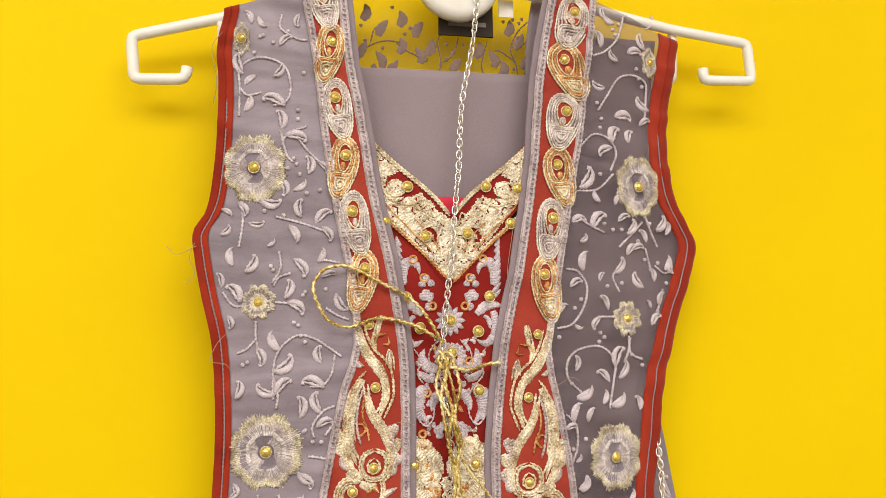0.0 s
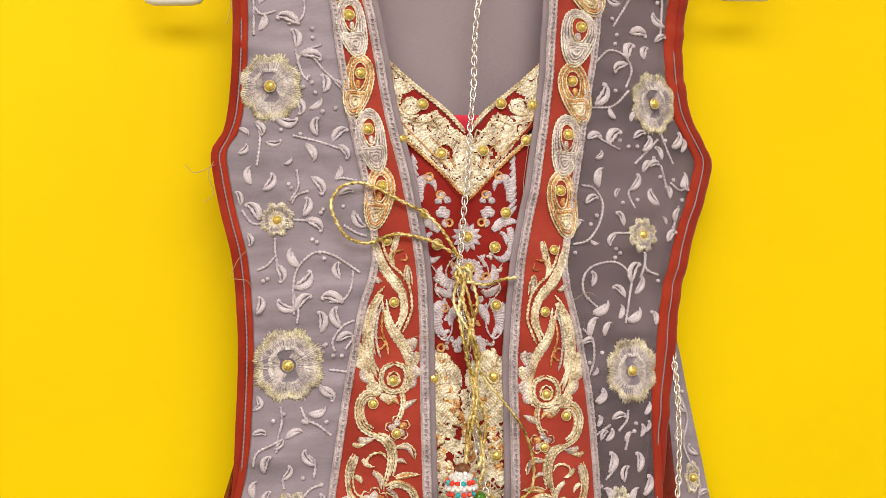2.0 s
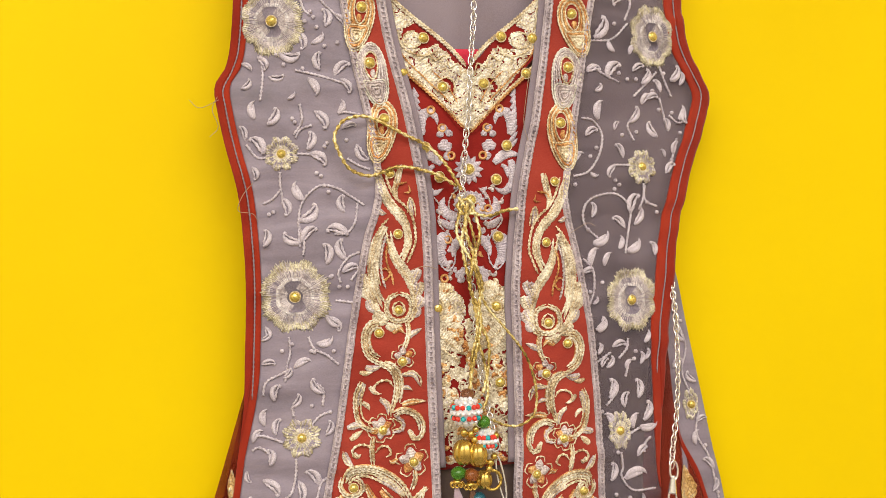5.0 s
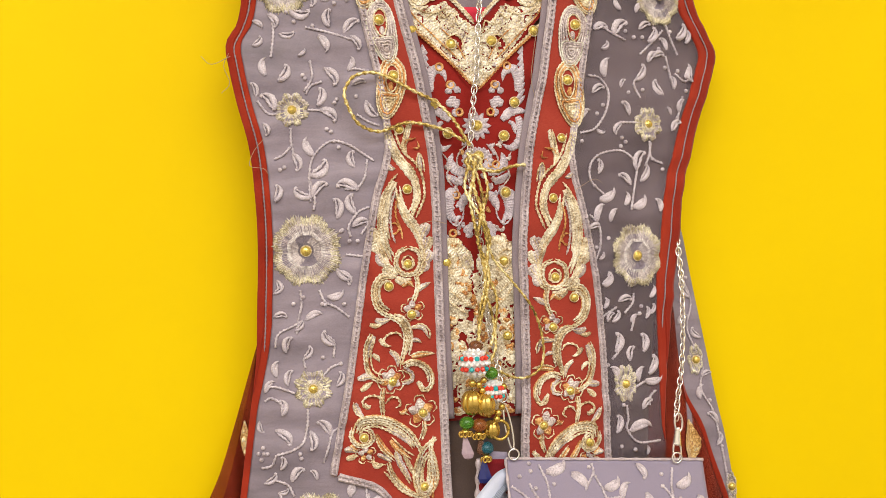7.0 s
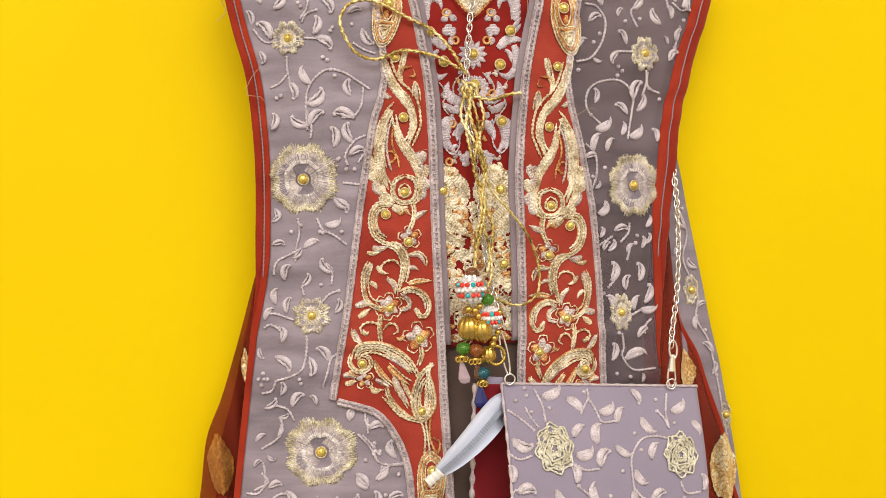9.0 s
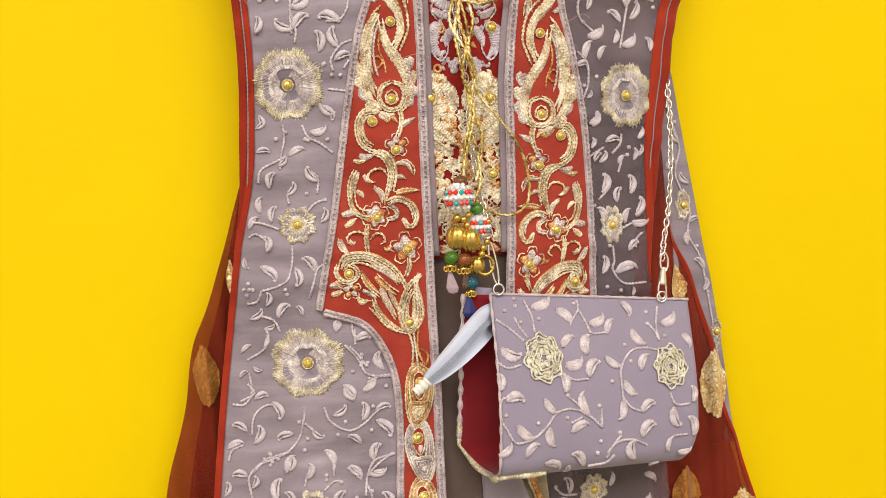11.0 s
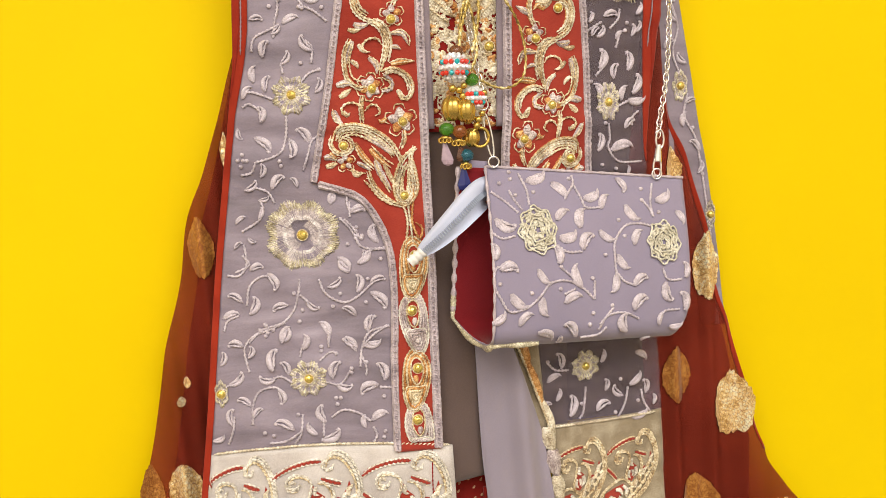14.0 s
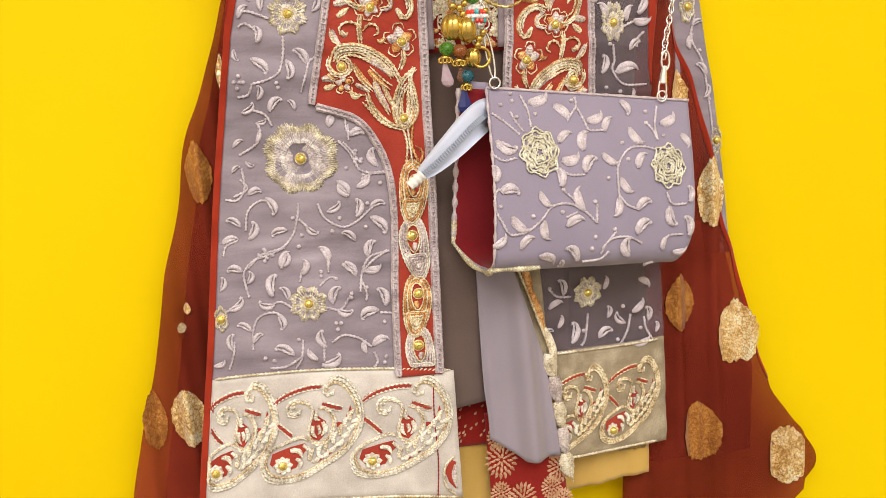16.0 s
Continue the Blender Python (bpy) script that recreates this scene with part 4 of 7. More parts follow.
# ---- lilac braid along the bands ----
def braid(parent, line, width, h, label="lilac looped braid edging"):
    """a flat tape with two rows of small loops along it; line in mm"""
    pts = smooth_path([Vector((x, 0, z)) for x, z in line], 1.5)
    bm = bmesh.new()
    n = len(pts)
    rows = []
    sides = []
    for k, p in enumerate(pts):
        d = (pts[min(n - 1, k + 1)] - pts[max(0, k - 1)]).normalized()
        s = Vector((d.z, 0, -d.x))
        sides.append(s)
        w = width / 2 + rng.uniform(-0.12, 0.12)
        rows.append([bm.verts.new(at(p.x + s.x * w * u, p.z + s.z * w * u, h + up)) for u, up in ((-1, -0.9), (-0.95, 0), (0, 0.15), (0.95, 0), (1, -0.9))])
    solid_grid(bm, rows)
    for u in (-0.55, 0.45):
        path = smooth_path([at(p.x + s.x * width * 0.5 * u, p.z + s.z * width * 0.5 * u, h + 0.35) for p, s in zip(pts, sides)], 0.0006)
        tube(bm, path, 0.00017 * width, 5, math.pi / 5, 0.42, False, 0.9)
    for k in range(0, n, 2):
        p, s = pts[k], sides[k]
        a = at(p.x - s.x * width * 0.3, p.z - s.z * width * 0.3, h + 0.7)
        b = at(p.x + s.x * width * 0.3, p.z + s.z * width * 0.3 + 1.0, h + 0.7)
        tube(bm, [a, (a + b) / 2 + Vector((0, -0.0003, 0)), b], 0.00045, 4)
    return part("braid", bm, BRAID, parent, label)


def along(f, z0, z1, step=14.0, dx=0.0):
    n = max(2, int(abs(z0 - z1) / step))
    return [(f(z0 + (z1 - z0) * k / n) + dx, z0 + (z1 - z0) * k / n) for k in range(n + 1)]


braid(left_band, along(L_BAND, 585, 149, 12), 4.6, 2.0)
braid(left_band, along(L_ARCH, 147.6, -18, 7), 4.6, 2.0)
braid(left_band, along(L_CENTRE, 585, -18, 12, -1.5), 5.6, 2.0)
braid(right_band, along(R_BAND, 585, 132, 12), 4.6, 2.0)
braid(right_band, along(R_CENTRE, 585, 132, 12, 1.5), 5.6, 2.0)
for f, s in ((L_CENTRE, 1), (R_CENTRE, -1)):
    part("facing", sheet((lambda z: f(z) - 1) if s > 0 else (lambda z: f(z) - 5.0), (lambda z: f(z) + 5.0) if s > 0 else (lambda z: f(z) + 1), 580, 178, 0.2, 1.0, 4), GREY_PLAIN, dress, "plain grey inner facing")


# ---- band motifs ----
DROP_OUT = [(2.2, 12.5), (7, 8.5), (9.6, 1.5), (10.6, -7), (10.2, -18), (6.3, -26), (0.5, -25), (-5.5, -15.5), (-8.6, -4), (-7.4, 5), (-3, 10.5)]
DROP_IN = [(1, 7), (3.6, 5.4), (4.8, 1.5), (4.8, -3), (3.4, -7.5), (1.4, -9.6), (-0.4, -9), (-2.2, -6.5), (-3.6, -2), (-3.4, 3), (-1.4, 6)]
BULB = [(-5.2, -10.5), (-1, -11), (4, -10.5), (8.6, -11.5), (9, -18), (5.8, -24.6), (0.8, -23.6), (-3.8, -16)]


def paisley(parent, put, x, z, metal, turn, size=1.0, angle=0.0):
    """a stitched drop round a stone, its filled bulb below: turn +1 leans the bulb to the right"""
    bm = bmesh.new()
    ca, sa = math.cos(angle), math.sin(angle)
    def mv(pts):
        return [(x + size * 0.9 * turn * ((a - 1) * ca - (b + 7) * sa), z + size * ((a - 1) * sa + (b + 7) * ca)) for a, b in pts]
    fill = 1 if metal == 1 else 2
    patch(bm, put, mv(DROP_OUT), 0.15, fill)
    patch(bm, put, mv(DROP_IN), 0.5, 6)
    # couched threads lie side by side round the opening, then round the bulb
    for f in (0.22, 0.5, 0.78):
        line_cord(bm, put, mv([(a + (c - a) * f, b + (d - b) * f) for (a, b), (c, d) in zip(DROP_OUT, DROP_IN)]), 0.95 * size, fill if f != 0.5 or metal == 1 else 0, 0.7, True)
    patch(bm, put, mv(BULB), 1.0, 1 if metal == 1 else 0)
    for f in (0.82, 0.55, 0.28):
        line_cord(bm, put, mv([(2.4 + (a - 2.4) * f, -17 + (b + 17) * f) for a, b in BULB]), 0.95 * size, (1 if metal == 1 else 0) if f < 0.8 else fill, 1.2, True)
    line_cord(bm, put, mv(DROP_OUT), 0.7, 7 if metal == 1 else 0, 0.9, True)
    line_cord(bm, put, mv(DROP_IN), 0.6, 0, 1.0, True)
    line_cord(bm, put, mv(BULB), 0.6, 7 if metal == 1 else 0, 1.4, True)
    satin(bm, put, mv([(1.6, -3.8), (1.4, -6.5), (1, -9)]), 3.0 * size, 0.6, fill, 1.0)
    ob = part("paisley", bm, STITCH, parent, "silver-filled stitched paisley" if metal == 1 else "copper-gold stitched paisley")
    set_gems(put, mv([(0, 0.5)]), parent)
    return ob


def band_design(parent, put):
    """the large scrolls of one band; coordinates are those of the left band"""
    bm = bmesh.new()
    def cord_line(pts, slot, r):
        line_cord(bm, put, pts, r, slot, 1.0)
        if r >= 0.9:
            # couched ground and a finer cord beside the main one
            satin(bm, put, pts, 2.3, 0.1, 2, 0.35, 0.1, 0.3)
            n = len(pts)
            side = []
            for k, (x, z) in enumerate(pts):
                ax, az = pts[max(0, k - 1)]
                bx, bz = pts[min(n - 1, k + 1)]
                d = math.hypot(bx - ax, bz - az) or 1.0
                side.append((x + 1.55 * (bz - az) / d, z - 1.55 * (bx - ax) / d))
            line_cord(bm, put, side, 0.65, 3 if slot == 0 else 0, 0.8)
    def satin_leaf(pts, w, slot):
        satin(bm, put, pts, w * 0.56, 0.2, slot)
        line_cord(bm, put, pts, 0.4, 0, 1.35)
    def blossom(x, z, r, n, slot):
        r *= 1.2
        for k in range(n):
            a = 2 * math.pi * k / n + 0.4
            satin(bm, put, [(x + 0.25 * r * math.cos(a) * 0.45, z + 0.25 * r * math.sin(a) * 0.45), (x + 0.36 * r * math.cos(a), z + 0.36 * r * math.sin(a)), (x + 0.52 * r * math.cos(a), z + 0.52 * r * math.sin(a))], r * 0.34, 0.3, slot if k % 3 else 2, 1.2, 0.6, 0.25)
            c = [(x + 0.62 * r * math.cos(a + d) * (0.75 if abs(d) > 0.4 else 1), z + 0.62 * r * math.sin(a + d) * (0.75 if abs(d) > 0.4 else 1)) for d in (-0.5, -0.25, 0, 0.25, 0.5)]
            line_cord(bm, put, c, 0.5, 0, 0.6)
    def gems(spots):
        set_gems(put, spots, parent, 1.0, SMALL_GEM)
    satin_leaf([(-58, 359.5), (-56, 348.5), (-50.5, 336.5), (-42.5, 325), (-41, 314), (-45.5, 303.5)], 10, 3)
    satin_leaf([(-54.5, 324), (-60.5, 313.5), (-63, 300), (-61.5, 286.5), (-58, 275)], 11, 3)
    satin_leaf([(-53, 316), (-49, 303.5), (-42, 292.5), (-38.5, 279), (-41, 269.5)], 9, 3)
    satin_leaf([(-47, 350), (-48, 344.5), (-46, 338.5)], 6, 0)
    cord_line([(-56.5, 360.5), (-56, 353.5), (-54, 345.5), (-49.5, 338), (-43, 331), (-40, 320.5), (-39.5, 313.5), (-42.5, 307), (-45.5, 301)], 0, 0.85)
    cord_line([(-59, 361.5), (-58.5, 352.5), (-56.5, 344.5), (-52, 335.5), (-46, 329.5), (-43, 320.5), (-43, 314), (-45, 307.5), (-49, 303.5)], 3, 0.85)
    cord_line([(-53.5, 358), (-51.5, 348.5), (-47.5, 341), (-41, 334.5), (-37.5, 327), (-36.5, 315.5), (-39, 308.5), (-42.5, 301.5)], 0, 0.85)
    cord_line([(-44.5, 360.5), (-47, 353.5), (-48.5, 346.5), (-47.5, 340)], 0, 0.7)
    satin_leaf([(-43, 360.5), (-45, 353.5), (-46.5, 345.5)], 5, 3)
    cord_line([(-40.5, 350), (-46, 348.5), (-49, 344.5)], 2, 0.8)
    cord_line([(-39.5, 348), (-39, 344), (-42.5, 344)], 2, 0.7)
    satin_leaf([(-38.5, 339.5), (-38.5, 334.5), (-37.5, 329)], 5, 1)
    cord_line([(-41, 331.5), (-40, 338.5), (-38.5, 340.5), (-36.5, 336), (-36, 329)], 0, 0.6)
    satin_leaf([(-58.5, 334), (-56, 332), (-53.5, 331.5)], 6, 1)
    cord_line([(-52.5, 328.5), (-58, 322), (-62.5, 311.5), (-65, 299), (-65, 289), (-62, 280), (-59, 270.5)], 0, 0.85)
    cord_line([(-53, 323.5), (-57.5, 316), (-60.5, 306), (-62, 295.5), (-60, 286), (-56.5, 278)], 3, 0.85)
    cord_line([(-53.5, 319.5), (-56.5, 311.5), (-58, 302.5), (-57.5, 293.5), (-55.5, 286.5)], 1, 0.8)
    cord_line([(-52, 316), (-54.5, 309), (-54.5, 302), (-52, 295), (-51, 288.5)], 2, 0.7)
    cord_line([(-54, 321), (-53, 313.5), (-50.5, 304.5), (-45, 296.5), (-40.5, 288), (-38, 278.5), (-39.5, 269.5), (-43.5, 265.5)], 0, 0.85)
    cord_line([(-51.5, 321), (-50.5, 313.5), (-47.5, 305.5), (-42.5, 298.5), (-38.5, 290)], 3, 0.85)
    cord_line([(-58.5, 298), (-55, 298.5), (-53, 295), (-56, 292), (-58.5, 294.5)], 2, 0.7)
    satin_leaf([(-57.5, 316), (-60, 307.5), (-61, 297), (-58.5, 288.5)], 7, 3)
    cord_line([(-48, 283), (-53.5, 280), (-55, 273), (-51, 268), (-44.5, 268.5), (-41.5, 274), (-42.5, 280.5), (-48, 283)], 3, 1.0)
    cord_line([(-48, 279), (-51.5, 276.5), (-51.5, 272), (-48.5, 270.5), (-45, 272.5), (-45.5, 276.5), (-48, 279)], 0, 0.7)
    satin_leaf([(-67.5, 293.5), (-66, 289), (-64.5, 285)], 10, 3)
    satin_leaf([(-66.5, 286.5), (-64.5, 281.5), (-62, 278.5)], 10, 3)
    satin_leaf([(-64.5, 279.5), (-62, 274.5), (-58.5, 272)], 10, 3)
    satin_leaf([(-61.5, 272.5), (-58, 269), (-54.5, 267.5)], 10, 3)
    satin_leaf([(-37.5, 296.5), (-40, 292.5), (-40.5, 288)], 10, 1)
    satin_leaf([(-36.5, 289.5), (-38, 284.5), (-39.5, 281.5)], 10, 1)
    satin_leaf([(-35.5, 282), (-37.5, 277.5), (-39, 275)], 10, 1)
    satin_leaf([(-36.5, 275), (-38.5, 271), (-41, 269)], 10, 1)
    gems([(-50.5, 355.5), (-47, 319), (-48.5, 273.5)])
    cord_line([(-58, 266.5), (-64.5, 266.5), (-68.5, 261.5), (-69.5, 255), (-67.5, 248), (-62.5, 244), (-57, 242.5)], 0, 0.9)
    cord_line([(-59, 263.5), (-63, 263.5), (-66, 260), (-66.5, 254.5), (-64.5, 249.5), (-60.5, 246.5)], 3, 0.9)
    satin_leaf([(-69.5, 241), (-66, 239.5), (-60.5, 240.5)], 7, 1)
    satin_leaf([(-73, 238), (-70, 237), (-65.5, 237.5)], 5, 0)
    satin_leaf([(-44.5, 257), (-39, 260), (-35, 262)], 6, 1)
    cord_line([(-43.5, 267.5), (-42.5, 262), (-43.5, 255.5), (-46, 250)], 0, 0.9)
    satin_leaf([(-52.5, 260), (-48.5, 262.5), (-45.5, 259.5)], 6, 2)
    blossom(-46.7, 245.8, 9.5, 5, 1)
    gems([(-60.5, 260.5), (-47.5, 243)])
    cord_line([(-60.5, 242.5), (-55.5, 240), (-52, 235), (-51, 228), (-52.5, 219.5), (-55, 213)], 0, 0.9)
    cord_line([(-58, 243.5), (-53, 241.5), (-49, 235.5), (-48, 227.5), (-50, 218.5)], 3, 0.9)
    cord_line([(-53.5, 228.5), (-56, 232), (-61, 232), (-64.5, 229), (-64, 225), (-60.5, 224.5)], 0, 0.8)
    satin_leaf([(-67.5, 229), (-64.5, 225.5), (-61.5, 224.5)], 5, 3)
    satin_leaf([(-48, 235), (-41, 234.5), (-37.5, 228)], 5, 1)
    cord_line([(-49, 234.5), (-42, 237), (-37, 232.5), (-37, 227.5)], 0, 0.6)
    satin_leaf([(-48, 227.5), (-44.5, 227), (-42, 225.5)], 4.5, 1)
    satin_leaf([(-70.5, 231), (-73, 224.5), (-74.5, 217.5)], 6, 1)
    cord_line([(-71.5, 232), (-75, 224.5), (-75.5, 216), (-74, 209), (-68.5, 204.5), (-62, 204.5)], 0, 0.9)
    cord_line([(-70, 229.5), (-72.5, 222.5), (-73, 215), (-71, 209.5), (-65.5, 207)], 0, 0.6)
    satin_leaf([(-72, 220), (-69, 217.5), (-68, 215)], 5, 3)
    satin_leaf([(-61.5, 221.5), (-57.5, 217.5), (-57, 211.5)], 6, 1)
    cord_line([(-61.5, 222.5), (-56, 218), (-55.5, 210.5)], 0, 0.6)
    blossom(-61.5, 204.2, 11, 6, 1)
    gems([(-60.5, 203)])
    satin_leaf([(-81.5, 205.5), (-76.5, 206.5), (-71.5, 206.5)], 7, 1)
    satin_leaf([(-80, 198.5), (-76, 201), (-72.5, 203.5)], 6, 0)
    cord_line([(-54.5, 213), (-48.5, 215), (-42, 213), (-37, 208), (-36, 201.5), (-39, 196.5), (-43.5, 197), (-45, 200.5)], 0, 0.9)
    cord_line([(-53.5, 210.5), (-48, 212.5), (-42.5, 210.5), (-39.5, 206), (-39, 201.5)], 3, 0.8)
    satin_leaf([(-45.5, 202), (-43, 199), (-40.5, 197.5)], 5, 3)
    satin_leaf([(-48.5, 217), (-42.5, 218), (-34.5, 218.5)], 5, 2)
    cord_line([(-49.5, 218), (-42.5, 220), (-34, 218.5)], 0, 0.6)
    cord_line([(-53.5, 211), (-48.5, 207.5), (-49, 202.5), (-55, 201)], 1, 1.0)
    cord_line([(-66, 199), (-67, 191.5), (-66.5, 183)], 0, 1.0)
    cord_line([(-66, 190), (-70, 194.5), (-75.5, 195), (-79, 192), (-78, 188.5), (-75, 188)], 0, 0.8)
    cord_line([(-65.5, 190), (-62, 193.5), (-58, 193), (-56.5, 189), (-59.5, 187)], 0, 0.8)
    satin_leaf([(-78, 190.5), (-76, 188), (-74, 189.5)], 5, 3)
    satin_leaf([(-84, 191), (-82, 186), (-78.5, 182.5)], 7, 1)
    cord_line([(-84.5, 192), (-83.5, 185.5), (-78.5, 181.5)], 0, 0.6)
    blossom(-44.1, 183.9, 13, 5, 1)
    gems([(-43, 183)])
    cord_line([(-42, 178), (-42, 172.5), (-44.5, 166.5)], 0, 0.9)
    satin_leaf([(-52.5, 185.5), (-55.5, 183.5), (-57.5, 185)], 5, 2)
    cord_line([(-84.5, 176), (-81.5, 181), (-75, 182.5), (-66.5, 181.5), (-58, 177.5), (-50.5, 171.5), (-46, 164), (-44, 158.5)], 0, 0.9)
    cord_line([(-83.5, 173), (-80.5, 178), (-74, 179.5), (-66.5, 178.5), (-59, 174), (-52.5, 168.5), (-49, 162.5)], 3, 0.9)
    cord_line([(-82, 170.5), (-79, 175), (-73.5, 176.5), (-67.5, 175), (-61.5, 171.5)], 0, 0.8)
    cord_line([(-84.5, 176), (-86, 171), (-83, 166.5), (-78, 166), (-74.5, 169), (-75.5, 173), (-79, 174.5)], 0, 0.9)
    gems([(-79, 170)])
    satin_leaf([(-65, 175), (-57.5, 171), (-49.5, 163)], 8, 1)
    cord_line([(-66, 176), (-56.5, 173), (-48, 163.5)], 0, 0.6)
    satin_leaf([(-72, 171.5), (-68, 164), (-61, 156.5)], 6, 2)
    cord_line([(-73, 172.5), (-69.5, 163), (-61.5, 155)], 0, 0.6)
    satin_leaf([(-63.5, 167.5), (-58, 161), (-51, 155.5)], 6, 2)
    cord_line([(-62.5, 169.5), (-55.5, 162), (-49.5, 157.5)], 0, 0.6)
    satin_leaf([(-60.5, 160.5), (-57, 151.5), (-51.5, 142)], 7, 1)
    cord_line([(-61, 162), (-58, 151.5), (-52.5, 140.5)], 0, 0.7)
    satin_leaf([(-55.5, 158.5), (-51.5, 149.5), (-48, 142.5)], 5, 0)
    cord_line([(-64.5, 154.5), (-62.5, 147.5), (-57.5, 140.5), (-50.5, 135), (-44, 133)], 0, 0.9)
    cord_line([(-68, 149), (-64, 144.5), (-59, 138), (-51.5, 133)], 0, 0.8)
    cord_line([(-66.5, 150), (-63, 149), (-61, 146)], 0, 0.7)
    cord_line([(-36, 168), (-38.5, 162), (-36.5, 153.5), (-35.5, 143), (-39, 135.5), (-44, 132.5), (-48.5, 136.5), (-50, 144.5), (-48, 153.5), (-43.5, 162), (-36, 168)], 0, 0.9)
    cord_line([(-38.5, 161.5), (-39, 152.5), (-38.5, 143.5), (-41, 137.5), (-43.5, 136), (-47, 139), (-47.5, 145), (-45, 153), (-41.5, 159)], 3, 0.9)
    cord_line([(-41, 155), (-41.5, 146), (-42.5, 141), (-44.5, 142), (-44.5, 148), (-43, 153.5)], 0, 0.7)
    gems([(-44, 138.5)])
    blossom(-78.4, 160.2, 8, 5, 1)
    satin_leaf([(-91, 163), (-87.5, 163.5), (-83, 161.5)], 6, 1)
    satin_leaf([(-90, 157.5), (-86.5, 158.5), (-83, 159.5)], 6, 0)
    satin_leaf([(-87.5, 166), (-85.5, 164), (-83, 162.5)], 5, 2)
    cord_line([(-76, 157.5), (-72, 154), (-66.5, 153)], 0, 0.8)
    satin_leaf([(-74.5, 155), (-72, 152), (-69, 152.5)], 5, 0)
    satin_leaf([(-71.5, 159.5), (-67.5, 157.5), (-63, 154.5)], 5, 1)
    satin_leaf([(-68.5, 296), (-68, 290.5), (-65.5, 286.5)], 10, 3)
    satin_leaf([(-68.5, 288), (-66.5, 283), (-63, 280)], 10, 3)
    satin_leaf([(-66.5, 280.5), (-64, 275.5), (-60, 273)], 10, 1)
    satin_leaf([(-63, 272), (-59.5, 267.5), (-55.5, 266)], 10, 3)
    satin_leaf([(-35, 297.5), (-37.5, 293), (-39.5, 288)], 9, 1)
    satin_leaf([(-33.5, 289.5), (-36, 284), (-39, 280.5)], 9, 3)
    satin_leaf([(-33.5, 280.5), (-35.5, 276.5), (-38.5, 274.5)], 9, 1)
    satin_leaf([(-56, 265.5), (-51.5, 263), (-46.5, 264.5)], 9, 3)
    part("scroll_embroidery", bm, STITCH, parent, "pale gold corded scrolls, leaves and tulip motif", False)


for band, put, turn in ((left_band, left_put, 1), (right_band, right_put, -1)):
    for k, (x, z) in enumerate([(-77, 552), (-73, 519), (-68.5, 484), (-65, 448.5), (-58.5, 415), (-54, 381)]):
        metal = 1 if k % 2 == 0 else 2
        bulb = 1 if metal == 1 else -1
        paisley(band, put, x, z, metal, bulb, 0.99, 0.08)
    band_design(band, put)
over_hem = lambda x, z, h: left_put(x, max(z, -12.5), h)
for k, (x, z) in enumerate([(-40.5, 94), (-42.3, 60.5), (-42.5, 25), (-42.5, -7)]):
    paisley(left_band, over_hem, x, z, 2 if k % 2 == 0 else 1, 1 if k % 2 else -1, 1.0, 0.0)
low = bmesh.new()
line_cord(low, left_put, [(-45, 150), (-46, 138), (-43, 124), (-44, 112), (-46, 104)], 0.9, 0, 0.8)
line_cord(low, left_put, [(-38, 146), (-39, 134), (-40, 122), (-36, 112), (-34, 118), (-38, 122)], 0.9, 2, 0.8)
line_cord(low, left_put, [(-40, 150), (-42, 136), (-41, 120), (-40, 108)], 0.8, 3, 0.8)
part("stem_embroidery", low, STITCH, left_band)

# ---- centre panel ----
def bodice_put(x, z, h):
    return at(x, z, h - 3.0)


V_IN = [(-60, 481), (-49, 467), (-33.5, 452.5), (-13, 435.5), (0.5, 421.5), (19, 439), (37, 455), (54, 473), (64, 484)]
V_OUT = [(-52, 430), (-37.3, 416), (-20.4, 400.5), (0, 379), (21.5, 401), (38.2, 421), (52, 436)]


def neck_border():
    bm = bmesh.new()
    rows = []
    for k in range(61):
        t = k / 60
        x = -56 + 114 * t
        zi = spline(V_IN, x)
        zo = spline([(-56, 434)] + V_OUT[1:-1] + [(58, 442)], x)
        rows.append([bm.verts.new(bodice_put(x, zo + (zi - zo) * v / 6, 0.9 + 0.1 * (v % 2))) for v in range(7)] + [bm.verts.new(bodice_put(x, zi, -0.6))])
    solid_grid(bm, rows)
    return part("neck_border", bm, DEEP_RED, dress, "pointed neckline border covered in pale gold embroidery")


def stitched_ground(bm, inside, x0, x1, z0, z1, step, h, slot, seed):
    """close-laid stitches that fill a shape, with small gaps where the silk shows"""
    r = random.Random(seed)
    nx, nz = int((x1 - x0) / step), int((z1 - z0) / step)
    made = {}
    def vert(i, j):
        if (i, j) not in made:
            made[i, j] = bm.verts.new(bodice_put(x0 + (i + r.uniform(-0.3, 0.3)) * step, z0 + (j + r.uniform(-0.3, 0.3)) * step, h + r.uniform(0, 0.75)))
        return made[i, j]
    for i in range(nx):
        for j in range(nz):
            x, z = x0 + (i + 0.5) * step, z0 + (j + 0.5) * step
            if inside(x, z):
                f = bm.faces.new((vert(i, j), vert(i + 1, j), vert(i + 1, j + 1), vert(i, j + 1)))
                f.material_index = slot if r.random() < 0.7 else r.choice((0, 1, 7))


neck = neck_border()
NECKGOLD = bmesh.new()


